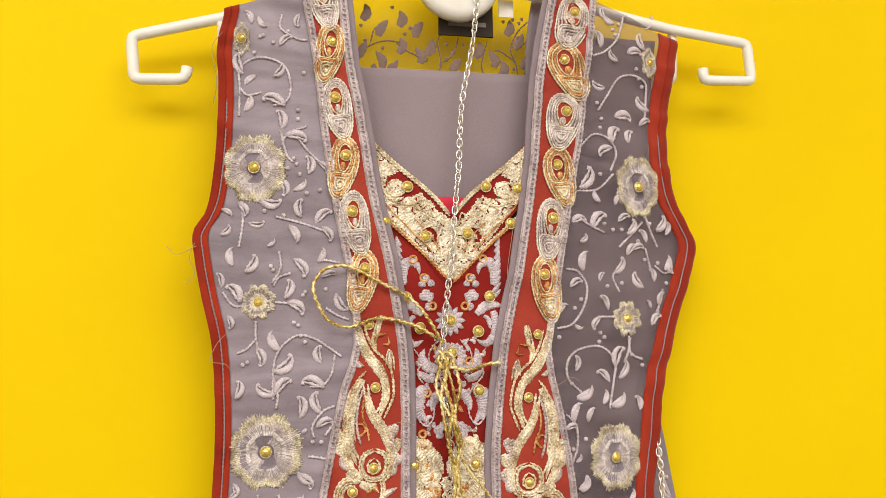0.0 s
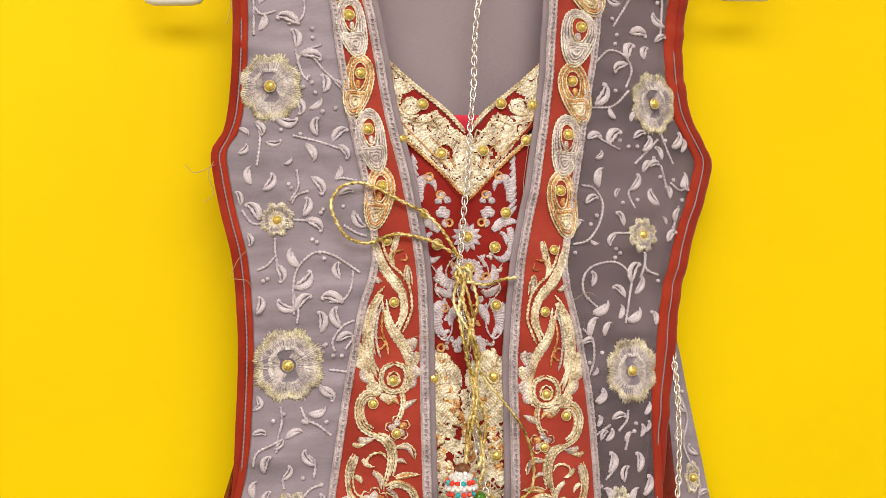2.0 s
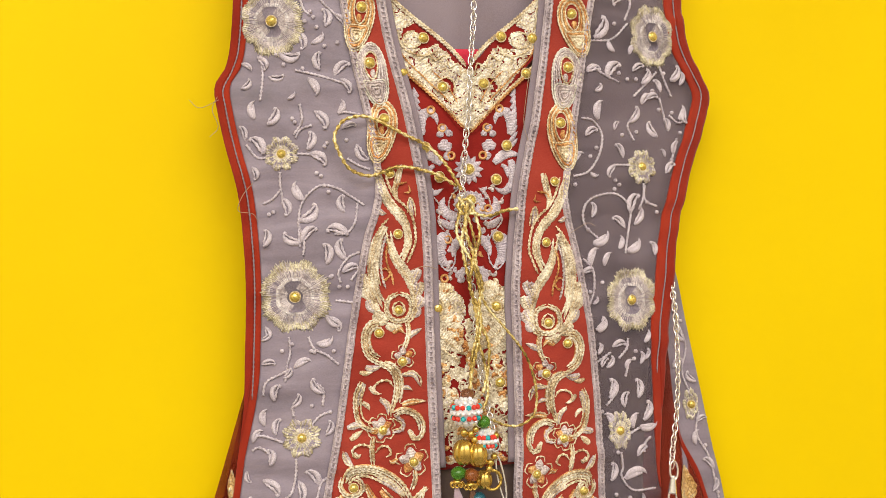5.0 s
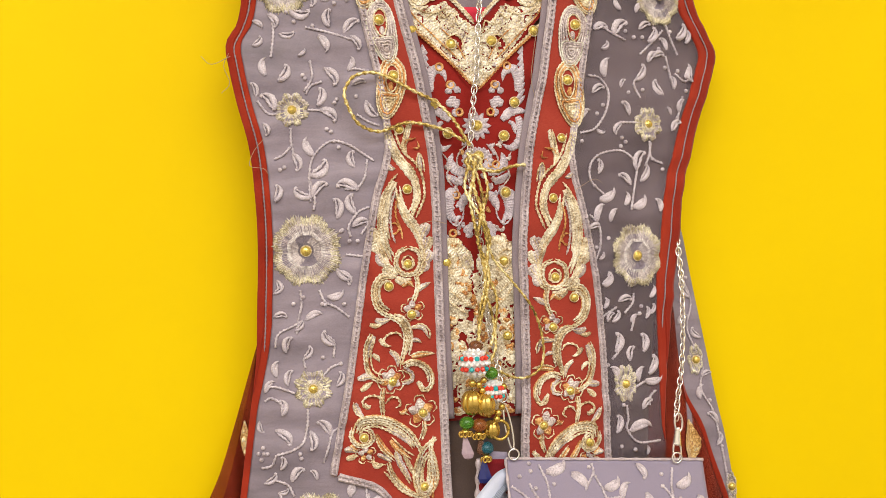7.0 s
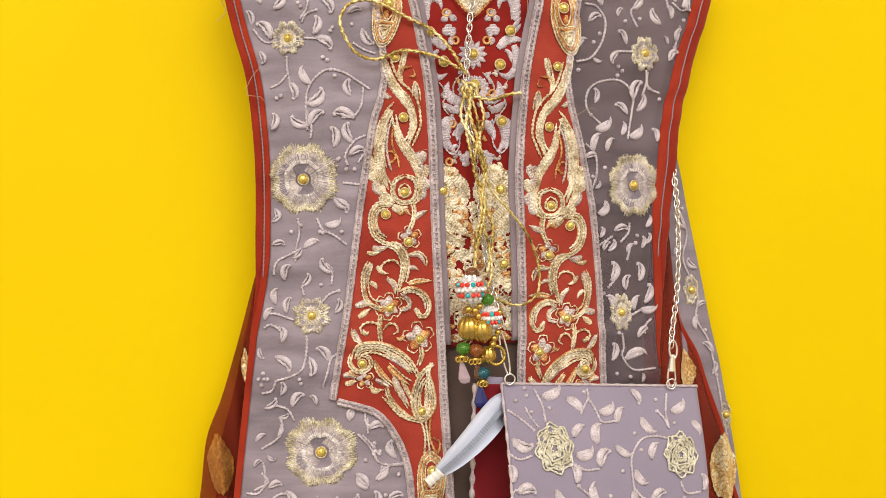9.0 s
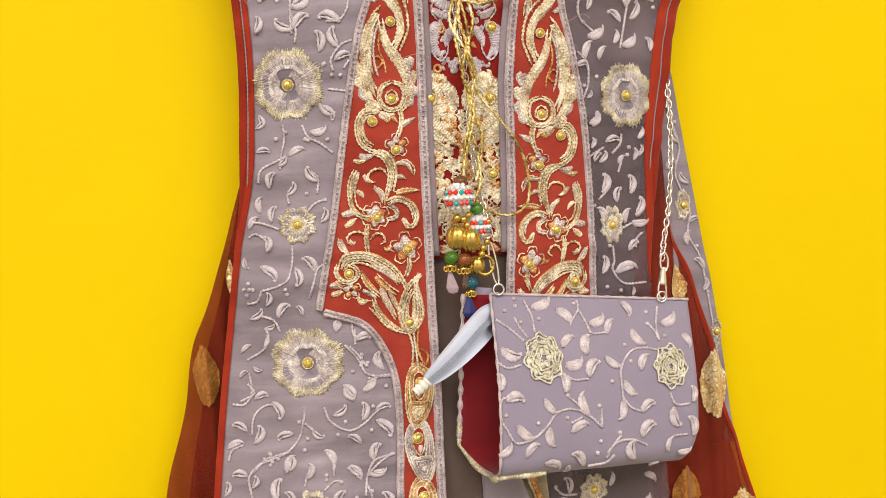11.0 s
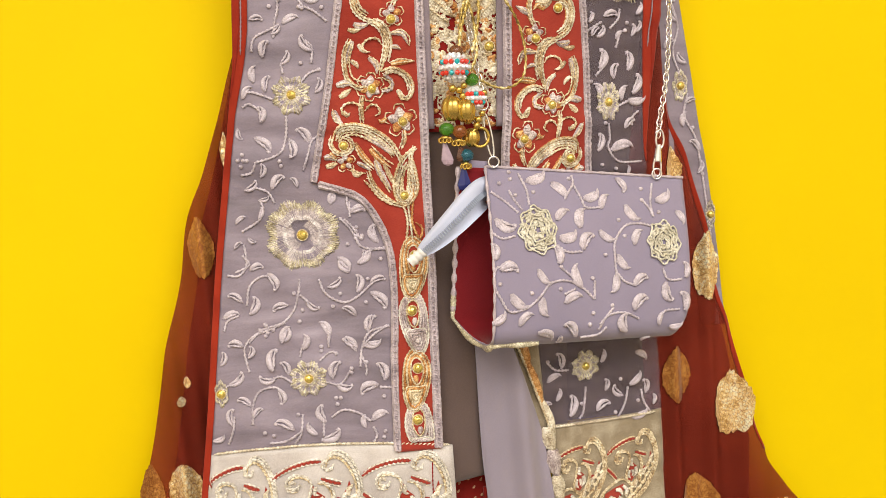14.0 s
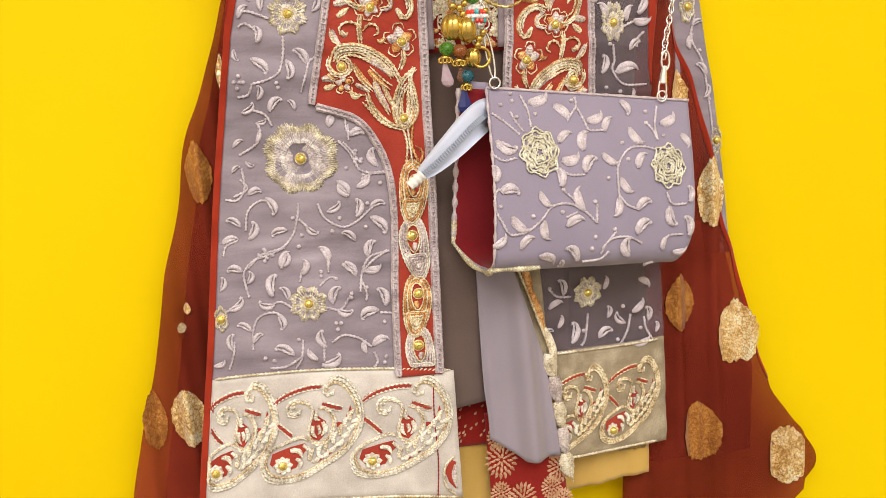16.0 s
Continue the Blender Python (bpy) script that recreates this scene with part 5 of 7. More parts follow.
def in_neck(x, z):
    hi, lo = spline(V_IN, x) - 3.0, spline([(-56, 434)] + V_OUT[1:-1] + [(58, 442)], x) + 3.0
    u = abs(x + 0.5)
    if not lo < z < hi or u > 50:
        return False
    # bare silk round the curl and over the lower stone, and thin slits between the leaves
    bare = ((u - 28) / 11) ** 2 + ((z - 439.5) / 8) ** 2 < 1 and math.hypot(u - 33, z - 437.5) > 5.2
    ring = 3.0 < math.hypot(u - 13.5, z - 408) < 5.6 and z > 405
    slit = abs(noise.noise((u * 0.11, 4.0, z * 0.11)) + 0.12) < 0.028 and u > 4
    lip = hi - 2.2 < z + 1.3 * abs(math.sin(u * 0.55)) and 4 < u < 30
    return not (bare or ring or slit or lip)


stitched_ground(NECKGOLD, in_neck, -54, 54, 376, 486, 0.9, 1.1, 3, 3)
for s in (-1, 1):
    f = lambda pts: [((x if s < 0 else -x * 1.03), z) for x, z in pts]
    for off in (0, 1.6):
        line_cord(NECKGOLD, bodice_put, f([(-56, 476 - off), (-49, 467 - off), (-33.5, 452.5 - off), (-13, 435.5 - off), (-1, 422 - off)]), 0.95, 3 if off else 0, 1.6)
        line_cord(NECKGOLD, bodice_put, f([(-50, 429 + off), (-37.3, 416 + off), (-20.4, 400.5 + off), (-0.5, 380 + off)]), 0.95, 0 if off else 2, 1.6)
    for pts, r in (([(-33, 442.8), (-38, 440), (-38.4, 435), (-34, 432), (-29, 434), (-28.4, 438)], 0.6), ([(-49, 452), (-43, 441), (-38, 431), (-27, 427), (-18, 430)], 0.7),
                   ([(-46, 446), (-40, 428), (-27, 414), (-12, 399)], 0.55), ([(-30, 424), (-24, 428), (-20, 424), (-14, 427), (-11, 420), (-6, 422), (-4, 414)], 0.6),
                   ([(-22, 418), (-13, 409), (-7, 398)], 0.5), ([(-19, 405), (-18.5, 411), (-13, 414), (-8.5, 410), (-9, 404)], 0.6), ([(-48, 462), (-44, 455), (-45, 448)], 0.6)):
        line_cord(NECKGOLD, bodice_put, f(pts), r, 0 if r > 0.58 else 2, 1.9)
part("neck_embroidery", NECKGOLD, STITCH, neck, "", False)
set_gems(bodice_put, [(-26.5, 438), (21.9, 439), (42.5, 438.5), (-15.8, 408), (10, 410)], neck, 2.2)
set_gems(bodice_put, [(-39.5, 417), (37.5, 416.5), (23.4, 371.8), (-28, 371.3), (15.6, 350.8), (-20, 353), (-1.4, 357.4), (-1, 338.5), (15.5, 315.6), (-24.5, 273.4), (12.2, 272.9), (12.6, 226.3)], bodice, 1.6)


spray = bmesh.new()
for k in range(12):
    a = 2 * math.pi * k / 12
    satin(spray, bodice_put, [(-1.4 + 2.5 * math.cos(a), 357.4 + 2.5 * math.sin(a)), (-1.4 + 6 * math.cos(a), 357.4 + 6 * math.sin(a)), (-1.4 + 9.5 * math.cos(a), 357.4 + 9.5 * math.sin(a))], 3.2, 0.2, 5, 1.1, 0.2, 0.2)
for s in (-1, 1):
    c = -1.6
    f = lambda pts: [(c + s * x, z) for x, z in pts]
    for k in range(9):
        z = 374 + 4.0 * k
        satin(spray, bodice_put, f([(27 + 0.25 * k, z - 3.5), (29.5 + 0.2 * k, z - 1), (32.5 - 0.1 * k, z + 2.5)]), 2.6, 0.2, 5, 1.0)
    satin(spray, bodice_put, f([(28, 379), (27.6, 389), (24, 393), (19, 390), (18, 385)]), 5.7, 0.2, 5, 1.2, 0.5, 0.2)
    for px, pz, qx, qz, w in ((14, 385, 13.5, 380, 4.5), (17.5, 381, 14.5, 378, 4.5), (9.5, 381, 12.5, 378, 4.5), (14, 376, 13.5, 369, 5.5), (17, 374, 15, 369, 3.6), (10.5, 374, 12.5, 367, 3.6), (13, 368, 12, 363, 4)):
        satin(spray, bodice_put, f([(px, pz), ((px + qx) / 2 + 0.4, (pz + qz) / 2), (qx, qz)]), w, 0.2, 5, 1.3, 0.4, 0.2)
    satin(spray, bodice_put, f([(16.5, 361), (21, 365), (26, 367), (34, 366)]), 5.5, 0.2, 5, 1.1, 0.4)
    satin(spray, bodice_put, f([(27, 363), (29, 356), (28, 348), (22, 343.5), (16, 346)]), 6.0, 0.2, 5, 1.2, 0.5)
    satin(spray, bodice_put, f([(21, 360), (24, 358), (25, 352)]), 3.1, 0.2, 5)
    for k in range(7):
        a = -0.9 + k * 0.42
        satin(spray, bodice_put, f([(2 + 2.5 * math.cos(a), 336 + 2.5 * math.sin(a)), (2 + 5.5 * math.cos(a), 336 + 5.5 * math.sin(a)), (2 + 8.5 * math.cos(a + 0.1), 336 + 8.5 * math.sin(a + 0.1))]), 3.9, 0.2, 5)
    satin(spray, bodice_put, f([(6, 328), (13, 330), (17, 335), (15.5, 341)]), 6.0, 0.2, 5, 1.2, 0.5)
    satin(spray, bodice_put, f([(10, 322), (15, 324), (20, 328)]), 4.2, 0.2, 5)
    satin(spray, bodice_put, f([(15, 318), (20, 312), (20, 304), (14, 298)]), 8.5, 0.2, 5, 1.5, 0.3)
    line_cord(spray, bodice_put, f([(11, 312), (15, 319), (21, 315), (22.5, 305), (16, 296), (11, 301)]), 0.6, 5, 0.9, True)
    satin(spray, bodice_put, f([(6, 316), (10, 311), (12, 304)]), 5.5, 0.2, 5)
    for k in range(6):
        a = -0.5 + k * 0.55
        satin(spray, bodice_put, f([(4 + 1.5 * math.cos(a), 292 + 1.5 * math.sin(a)), (4 + 4 * math.cos(a), 292 + 4 * math.sin(a)), (4 + 6.5 * math.cos(a), 292 + 6.5 * math.sin(a))]), 4.7, 0.2, 5)
    line_cord(spray, bodice_put, f([(6, 346), (10, 343), (13, 337), (12, 330)]), 0.6, 1, 0.8)
    line_cord(spray, bodice_put, f([(22, 341), (18, 334), (20, 326), (16, 320)]), 0.6, 1, 0.8)
for k in range(90):
    z = 290 + (k * 0.618 % 1) * 58
    x = -22 + (k * 0.7548 % 1) * 40
    if abs(math.sin(x * 0.3 + 2.0) + math.sin(z * 0.25)) < 0.45:
        continue
    a = rng.uniform(0, 6.28)
    satin(spray, bodice_put, [(x, z), (x + 2 * math.cos(a), z + 2 * math.sin(a)), (x + 4 * math.cos(a + 0.6), z + 4 * math.sin(a + 0.6))], 2.4, 0.2, (5, 1, 5, 2)[k % 4], 1.1)
part("silver_spray", spray, STITCH, bodice, "silver-lilac stitched flower spray", False)


def sequin_mesh():
    bm = bmesh.new()
    path = [Vector((0.0021 * math.cos(2 * math.pi * k / 12), -0.0003, 0.0021 * math.sin(2 * math.pi * k / 12))) for k in range(12)]
    tube(bm, path, 0.00085, 6, 0, 0, True)
    return finish(bm, "sequin_ring", COPPER)


SEQUIN = sequin_mesh()
for x, z in ((-16, 314.8), (2, 314), (-19.2, 291.2), (-23.5, 394), (19.5, 394.5), (-17, 383), (11, 383), (-27, 231), (18, 231), (-24, 222), (8, 366), (-12, 366), (10, 333), (-2, 300), (15.5, 226)):
    shared("sequin_ring", SEQUIN, bodice, Matrix.Translation(bodice_put(x, z, 0.5)))

# gold heart of two facing curls and the dense ground below it
heart = bmesh.new()


def in_heart(x, z):
    u = abs(x + 6.0)
    if z > 244:
        lobe = math.hypot((u - 14) / 13.5, (z - 270) / 16) < 1
        body = u < 26 * (z - 238) / 30 and z < 266
        if not (lobe or body):
            return False
        gap = min(abs(math.hypot(u - 17, z - 273) - 7.0), abs(math.hypot(u - 8, z - 258) - 6.0))
        return gap > 1.0 and noise.noise((u * 0.14, 2.0, z * 0.14)) > -0.28
    return u < 26 and z > 180 and noise.noise((u * 0.17, 6.0, z * 0.17)) > -0.12


stitched_ground(heart, in_heart, -33, 21, 178, 288, 0.9, 0.4, 3, 8)
for s in (-1, 1):
    f = lambda pts: [(-6.0 + s * x, z) for x, z in pts]
    satin(heart, bodice_put, f([(13, 276), (20, 281), (25, 274), (23, 264), (15, 255), (5, 247), (0, 244)]), 11, 0.3, 3, 1.7, 0.3, 0.15)
    satin(heart, bodice_put, f([(24, 272), (24, 258), (17, 247), (7, 240)]), 8.5, 0.3, 3, 1.5, 0.5, 0.2)
    satin(heart, bodice_put, f([(8, 284), (15, 286), (22, 283)]), 6, 0.3, 0, 1.3)
    satin(heart, bodice_put, f([(4, 268), (9, 262), (11, 270), (7, 276)]), 6, 0.3, 3, 1.2, 0.5)
    for k in range(9):
        a = 0.7 * k
        satin(heart, bodice_put, f([(18.5 + 4.5 * math.cos(a), 273 + 4.5 * math.sin(a)), (18.5 + 6.5 * math.cos(a), 273 + 6.5 * math.sin(a)), (18.5 + 9 * math.cos(a), 273 + 9 * math.sin(a))]), 5.2, 0.3, 3 if k % 2 else 0, 1.3)
    for pts in ([(19, 277), (22.5, 273), (19, 269), (15, 272), (16, 278), (21, 280), (26, 274), (23, 262), (12, 252), (2, 244)], [(26, 262), (18, 250), (6, 241)]):
        line_cord(heart, bodice_put, f(pts), 0.8, 0, 2.1)
for k in range(360):
    z = 180 + (k * 0.618 % 1) * 106
    x = -31 + (k * 0.7548 % 1) * 50
    a = rng.uniform(0, 6.28)
    if z > 262 and abs(x + 6) < 8:
        continue
    if abs(x + 27) + abs(z - 231) < 5 or abs(x - 18) + abs(z - 231) < 6:
        continue
    if k % 2 == 0:
        c = [(x + 3.6 * (1 - t * 0.16) * math.cos(a + t), z + 3.6 * (1 - t * 0.16) * math.sin(a + t)) for t in (0, 0.9, 1.8, 2.7, 3.6, 4.5, 5.4)]
        line_cord(heart, bodice_put, c, 0.8, 0 if k % 2 else 3, 0.8)
    else:
        satin(heart, bodice_put, [(x, z), (x + 3 * math.cos(a), z + 3 * math.sin(a)), (x + 5 * math.cos(a + 0.5), z + 5 * math.sin(a + 0.5))], 3.0, 0.3, (3, 0, 3, 2)[k % 4], 1.2)
part("gold_heart", heart, STITCH, bodice, "dense pale gold stitched heart and flowers", False)

# ---- hem borders ----
hems = [o for o in dress.children if o.name.startswith("hem_border")]


def hem_put(x, z, h):
    """on the hem border; stitches stop at its side seams"""
    if x < 10:
        x = min(max(x, L_OUT(z) + 5), -23.5)
    else:
        x = min(max(x, 47 + 0.1 * (-17 - z)), R_OUT(z) - 2)
    return hem_at(x, z, h + 0.7)


def hem_paisley(parent, x, z, s=1.0, sx=1.0, stone=True, pale=7):
    """a leaning paisley with a curled head and a flame inside, red silk patches, fern leaves; its flower holds a stone at x, z"""
    bm = bmesh.new()
    f = lambda pts: [(x + sx * s * a, z + s * b) for a, b in pts]
    outer = [(30.5, 46.5), (32, 51), (37.5, 52.5), (43.5, 48.5), (48.5, 38.5), (49.5, 27), (45.5, 16), (37.5, 7), (26, -0.5), (12.5, -7), (-0.5, -9), (-9.5, -6), (-12, 2.5), (-7.5, 9.5), (2, 14), (12, 17), (17.5, 14.5)]
    inner = [(11, 30), (6, 31), (5.5, 37), (10, 40.5), (17.5, 39), (20.5, 34), (18.5, 25.5), (17, 19), (19.5, 13), (24.5, 11.5), (30.5, 16), (34, 26.5), (30, 34.5), (24.5, 35.5)]
    for ring in ([(20.5, 35), (24, 29), (28, 26), (28, 19), (23, 14), (17.5, 16), (17.5, 22), (20.5, 27.5)], [(-8, 1.5), (-6, 7.5), (4.5, 11), (14, 13), (16.5, 10.5), (11.5, 5), (8, -2), (-2, -5)],
                 [(43.5, 36), (45, 30.5), (44, 27.5), (40, 27.5), (42.5, 32.5)], [(18.5, 0.5), (25, 5.5), (33, 9.5), (30, 5.5), (22, 0.5)], [(33, 24), (37, 20), (41, 24), (36, 25)]):
        patch(bm, hem_put, f(ring), 0.5, 6)
    # doubled cords round the drop and its flame
    for off, r, slot in ((0.0, 1.15, pale), (1.9, 0.95, 0), (-1.7, 0.8, pale)):
        line_cord(bm, hem_put, f([(18 + (a - 18) * (1 - off / 34), 20 + (b - 20) * (1 - off / 30)) for a, b in outer]), r * s, slot, 0.9)
    for off, r, slot in ((0.0, 1.0, pale), (1.4, 0.75, 0)):
        line_cord(bm, hem_put, f([(20 + (a - 20) * (1 - off / 14), 26 + (b - 26) * (1 - off / 15)) for a, b in inner]), r * s, slot, 0.9)
    # curled heads, close-stitched
    for cx, cz in ((30.5, 46.5), (9.5, 35)):
        line_cord(bm, hem_put, f([(cx + (1 + 0.75 * t) * math.cos(1.5 * t), cz + (1 + 0.75 * t) * math.sin(1.5 * t)) for t in (0, 0.6, 1.2, 1.8, 2.4, 3.0, 3.6, 4.2)]), 1.3 * s, pale, 0.8)
    # red-cored branches
    for line in ([(-3.5, 38.5), (2, 42.5), (10.5, 46), (20, 48), (27, 48)], [(-4.5, 28), (1.5, 23), (7, 17.5)], [(26.5, 37.5), (32.5, 35.5), (38.5, 33.5)]):
        line_cord(bm, hem_put, f(line), 1.5 * s, 6, 0.3)
        for off in (-1.5, 1.5):
            line_cord(bm, hem_put, f([(a + 0.4 * off, b + off) for a, b in line]), 0.7 * s, pale, 0.6)
    # fern leaves up the right side
    stem = [(16.5, 2), (22, 4.5), (26.5, 8), (31.5, 12), (36, 17), (39.5, 21.5), (42.5, 26)]
    for k, (a, b) in enumerate(stem):
        satin(bm, hem_put, f([(a, b), (a + 0.5, b + 4), (a + 3.5, b + 7.5)]), 3.0 * s, 0.6, pale if k % 2 else 3, 1.2, 0.3)
        satin(bm, hem_put, f([(a + 1, b - 1), (a + 4.5, b), (a + 7, b + 3.5)]), 2.8 * s, 0.6, pale, 1.2, 0.3)
    # white curls in the flame and over the flower
    for line, w in (([(23, 33), (22, 28), (25, 27)], 2.6), ([(26, 26), (27.5, 21), (24.5, 17)], 3.0), ([(20, 24), (19.5, 19), (22, 16)], 2.6), ([(23, 24), (24, 20), (22.5, 18)], 2.2), ([(5, 9), (10, 8.5), (12.5, 4)], 3.0), ([(8, 4), (11, 1), (10, -3)], 2.6), ([(13, 12), (17, 8), (16, 3)], 2.6)):
        satin(bm, hem_put, f(line), w * s, 0.7, 7, 1.2, 0.5)
    for k in range(8):
        a = 0.785 * k
        satin(bm, hem_put, f([(1.8 * math.cos(a), 1.8 * math.sin(a)), (4 * math.cos(a), 3.8 * math.sin(a)), (6.2 * math.cos(a), 5.8 * math.sin(a))]), 3.8 * s, 0.6, 7, 1.2, 0.4, 0.2)
    part("hem_paisley", bm, STITCH, parent, "cream and red stitched paisley with an amber stone", False)
    if stone:
        set_gems(hem_put, f([(0, 0)]), parent, 1.6, SMALL_GEM)


for x, sx in ((-172, 0.78), (-131, 1.0), (-76, 1.0)):
    hem_paisley(hems[0], x, -70, 1.0, sx)
hem_paisley(hems[1], 49.5, -77, 0.88, 0.8, False, 0)
hem_paisley(hems[1], 88.5, -77, 0.88, 0.8, True, 0)
for ob, zs, x0, x1 in ((hems[0], (HEM_TOP + 5.5, HEM_LOW + 1.5), -168, -24), (hems[1], (HEM_TOP - 1, HEM_LOW + 3.5), 46, 123)):
    for z in zs:
        bm = bmesh.new()
        line_cord(bm, hem_put, [(x0 + (x1 - x0) * k / 8 - (8 if z < -50 and x0 < 0 else 0) * (1 - k / 8), z) for k in range(9)], 1.0, 3, 0.4)
        part("edging", bm, STITCH, ob)
bm = bmesh.new()
line_cord(bm, hem_put, [(-35, -14), (-36, -40), (-35, -70), (-37, -100)], 0.45, 4, 0.6)
satin(bm, hem_put, [(-25, -70), (-28, -78), (-25, -88)], 5, 0.2, 6, 0.5, 0.5)
satin(bm, hem_put, [(-24, -72), (-25.5, -80), (-24, -88)], 3, 0.8, 1, 1.2, 0.5)
line_cord(bm, hem_put, [(-24, -66), (-31, -74), (-31, -86), (-25, -92)], 1.0, 3, 0.7)
part("seam_stitching", bm, STITCH, hems[0])

# ---- back of the dress, linings and under layers ----
def sheer(name, colour, see):
    m, nt, b = nodes_of(name)
    n = tex(nt, "Noise", Scale=700.0, Detail=2.0)
    nt.links.new(ramp(nt, n.outputs[0], [(0.3, tuple(c * 0.8 for c in colour)), (0.7, colour)]), b.inputs["Base Color"])
    clear = nt.nodes.new("ShaderNodeBsdfTransparent")
    sh = nt.nodes.new("ShaderNodeMixShader")
    sh.inputs[0].default_value = see
    nt.links.new(b.outputs[0], sh.inputs[1])
    nt.links.new(clear.outputs[0], sh.inputs[2])
    nt.links.new(sh.outputs[0], nt.nodes["Material Output"].inputs[0])
    return m


NET = sheer("grey_net", (0.3, 0.24, 0.24), 0.97)
TAUPE = plain("taupe_net_stitch", (0.2, 0.13, 0.11), 0.7, grain=500.0)
BLACK_LABEL = plain("black_satin_label", (0.03, 0.02, 0.016), 0.85, grain=400.0)
LABEL_PRINT = plain("grey_label_print", (0.16, 0.13, 0.12), 0.5)
WHITE_TAG = plain("white_care_tag", (0.78, 0.72, 0.66), 0.6)


def at_y(y0):
    return lambda x, z, h: Vector((x, y0 - h, z)) * 0.001 + Vector((0, 0, Z0))


YOKE_Y = 22.0
yoke = part("back_yoke", sheet(lambda z: -66, lambda z: 72, 590, 508, 0.0, 0.5, 8, 8.0, at_y(YOKE_Y)), NET, dress, "sheer net back yoke with taupe leaf embroidery")
yoke_stitch = bmesh.new()
yput = at_y(YOKE_Y)
yr = random.Random(4)
for x, z, a in ((-50, 555, 0.3), (-52, 530, 1.2), (-40, 524, -0.6), (-27, 534, 0.2), (-38, 545, 1.9), (-27, 552, 0.1), (-15, 528, -0.4), (-14, 545, 2.4), (-8, 534, 0.6), (-46, 516, 0.9), (-30, 518, 2.6), (24, 534, 0.5), (34, 528, -0.5), (45, 550, 0.4), (52, 541, 1.1), (40, 522, 0.2), (56, 528, 0.9), (10, 522, 2.0)):
    satin(yoke_stitch, yput, [(x - 3 * math.sin(a), z - 5), (x + 2.5 * math.cos(a), z), (x + 4.0 * math.sin(a), z + 6)], 5.6, 0.4, 0, 0.5, 0.5, 0.25)
for pts in ([(-58, 522), (-48, 532), (-36, 537), (-24, 536)], [(-46, 534), (-44, 542), (-42, 546)], [(-30, 537), (-20, 530), (-10, 528), (-5, 540)], [(-3, 514), (0, 524), (-2, 538), (2, 546)], [(0, 524), (8, 530), (12, 542)],
            [(52, 514), (50, 526), (47, 536), (52, 548), (60, 556)], [(49, 528), (40, 534), (36, 534)], [(48, 538), (56, 540), (62, 546)], [(30, 514), (27, 524), (31, 540)]):
    line_cord(yoke_stitch, yput, pts, 0.55, 0, 0.5)
for k in range(26):
    x, z = yr.uniform(-58, 62), yr.uniform(518, 562)
    satin(yoke_stitch, yput, [(x, z), (x + 1.2, z + 1), (x + 2, z + 2)], 2.4, 0.4, 0, 0.6, 0.8, 0.3)
part("yoke_embroidery", yoke_stitch, TAUPE, yoke)
part("neck_facing", sheet(lambda z: 56 + 0.0035 * (z - 517) ** 2 * 0.6, lambda z: 74, 575, 505, 0.0, 1.0, 6, 4.0, at_y(19)), GREY_PLAIN, dress, "plain grey neck facing")
lab = bmesh.new()
box(lab, (-0.002, 0.0165, Z0 + 0.5415), (0.034, 0.0185, Z0 + 0.566))
label_ob = part("size_label", lab, BLACK_LABEL, dress, "black woven label, its lettering unreadable", False)
lab = bmesh.new()
box(lab, (0.004, 0.0158, Z0 + 0.5475), (0.029, 0.0164, Z0 + 0.5505))
part("label_bar", lab, LABEL_PRINT, label_ob, "", False)
lab = bmesh.new()
box(lab, (0.038, 0.0165, Z0 + 0.5555), (0.048, 0.0172, Z0 + 0.567))
part("care_tag", lab, WHITE_TAG, dress, "small white care tag", False)

# grey back panel showing beyond the right side, with its red edge
BACK_OUT = edge((330, 131), (290, 143.5), (256, 149.5), (221, 155.5), (174, 163.5), (147, 169.5), (88, 178), (50, 182), (30, 186))
BACK_IN = edge((330, 112), (200, 124), (183, 138), (131, 163), (64, 175.5), (30, 181))
bput = behind(28)
back_panel = part("back_panel", sheet(lambda z: BACK_IN(z) - 14, BACK_OUT, 325, 34, 0.0, 1.0, 10, 4.0, bput), GREY, dress, "mauve-grey embroidered back panel edge")
part("back_piping", sheet(lambda z: D_RIGHT(z) - 1.2, lambda z: D_RIGHT(z) + 1.6 * min(1.0, max(0.15, (z + 70) / 130)), 196, -60, 0.8, 1.8, 4, 4.0, FALL), PIPING_RED, dress, "rust-red piped edge")
flower(back_panel, 150, 200, 11, 7, 5, 0.5, True, bput)
flower(back_panel, 172.5, 112, 11, 7, 9, 0.35, True, bput)
back_put = lambda x, z, h: bput(min(max(x + 3, BACK_IN(z) + 5), BACK_OUT(z) - 4), z, h)
stitch_leaves(back_panel, back_put, [(136, 270, 20, 9), (142, 247, -30, 9), (139, 228, 45, 8), (150, 178, 10, 9), (158, 160, -35, 9), (154, 190, 60, 7), (162, 145, 25, 8), (168, 130, -20, 9), (148, 218, -50, 8), (172, 92, 15, 8)])
stitch_vine(back_panel, back_put, [[(134, 285), (138, 262), (146, 240), (142, 222), (148, 205)], [(152, 195), (150, 180), (158, 165), (162, 148), (170, 130), (170, 116)], [(172, 108), (170, 96), (176, 84)]], [(146, 256), (138, 240), (156, 172), (166, 140), (174, 98)])
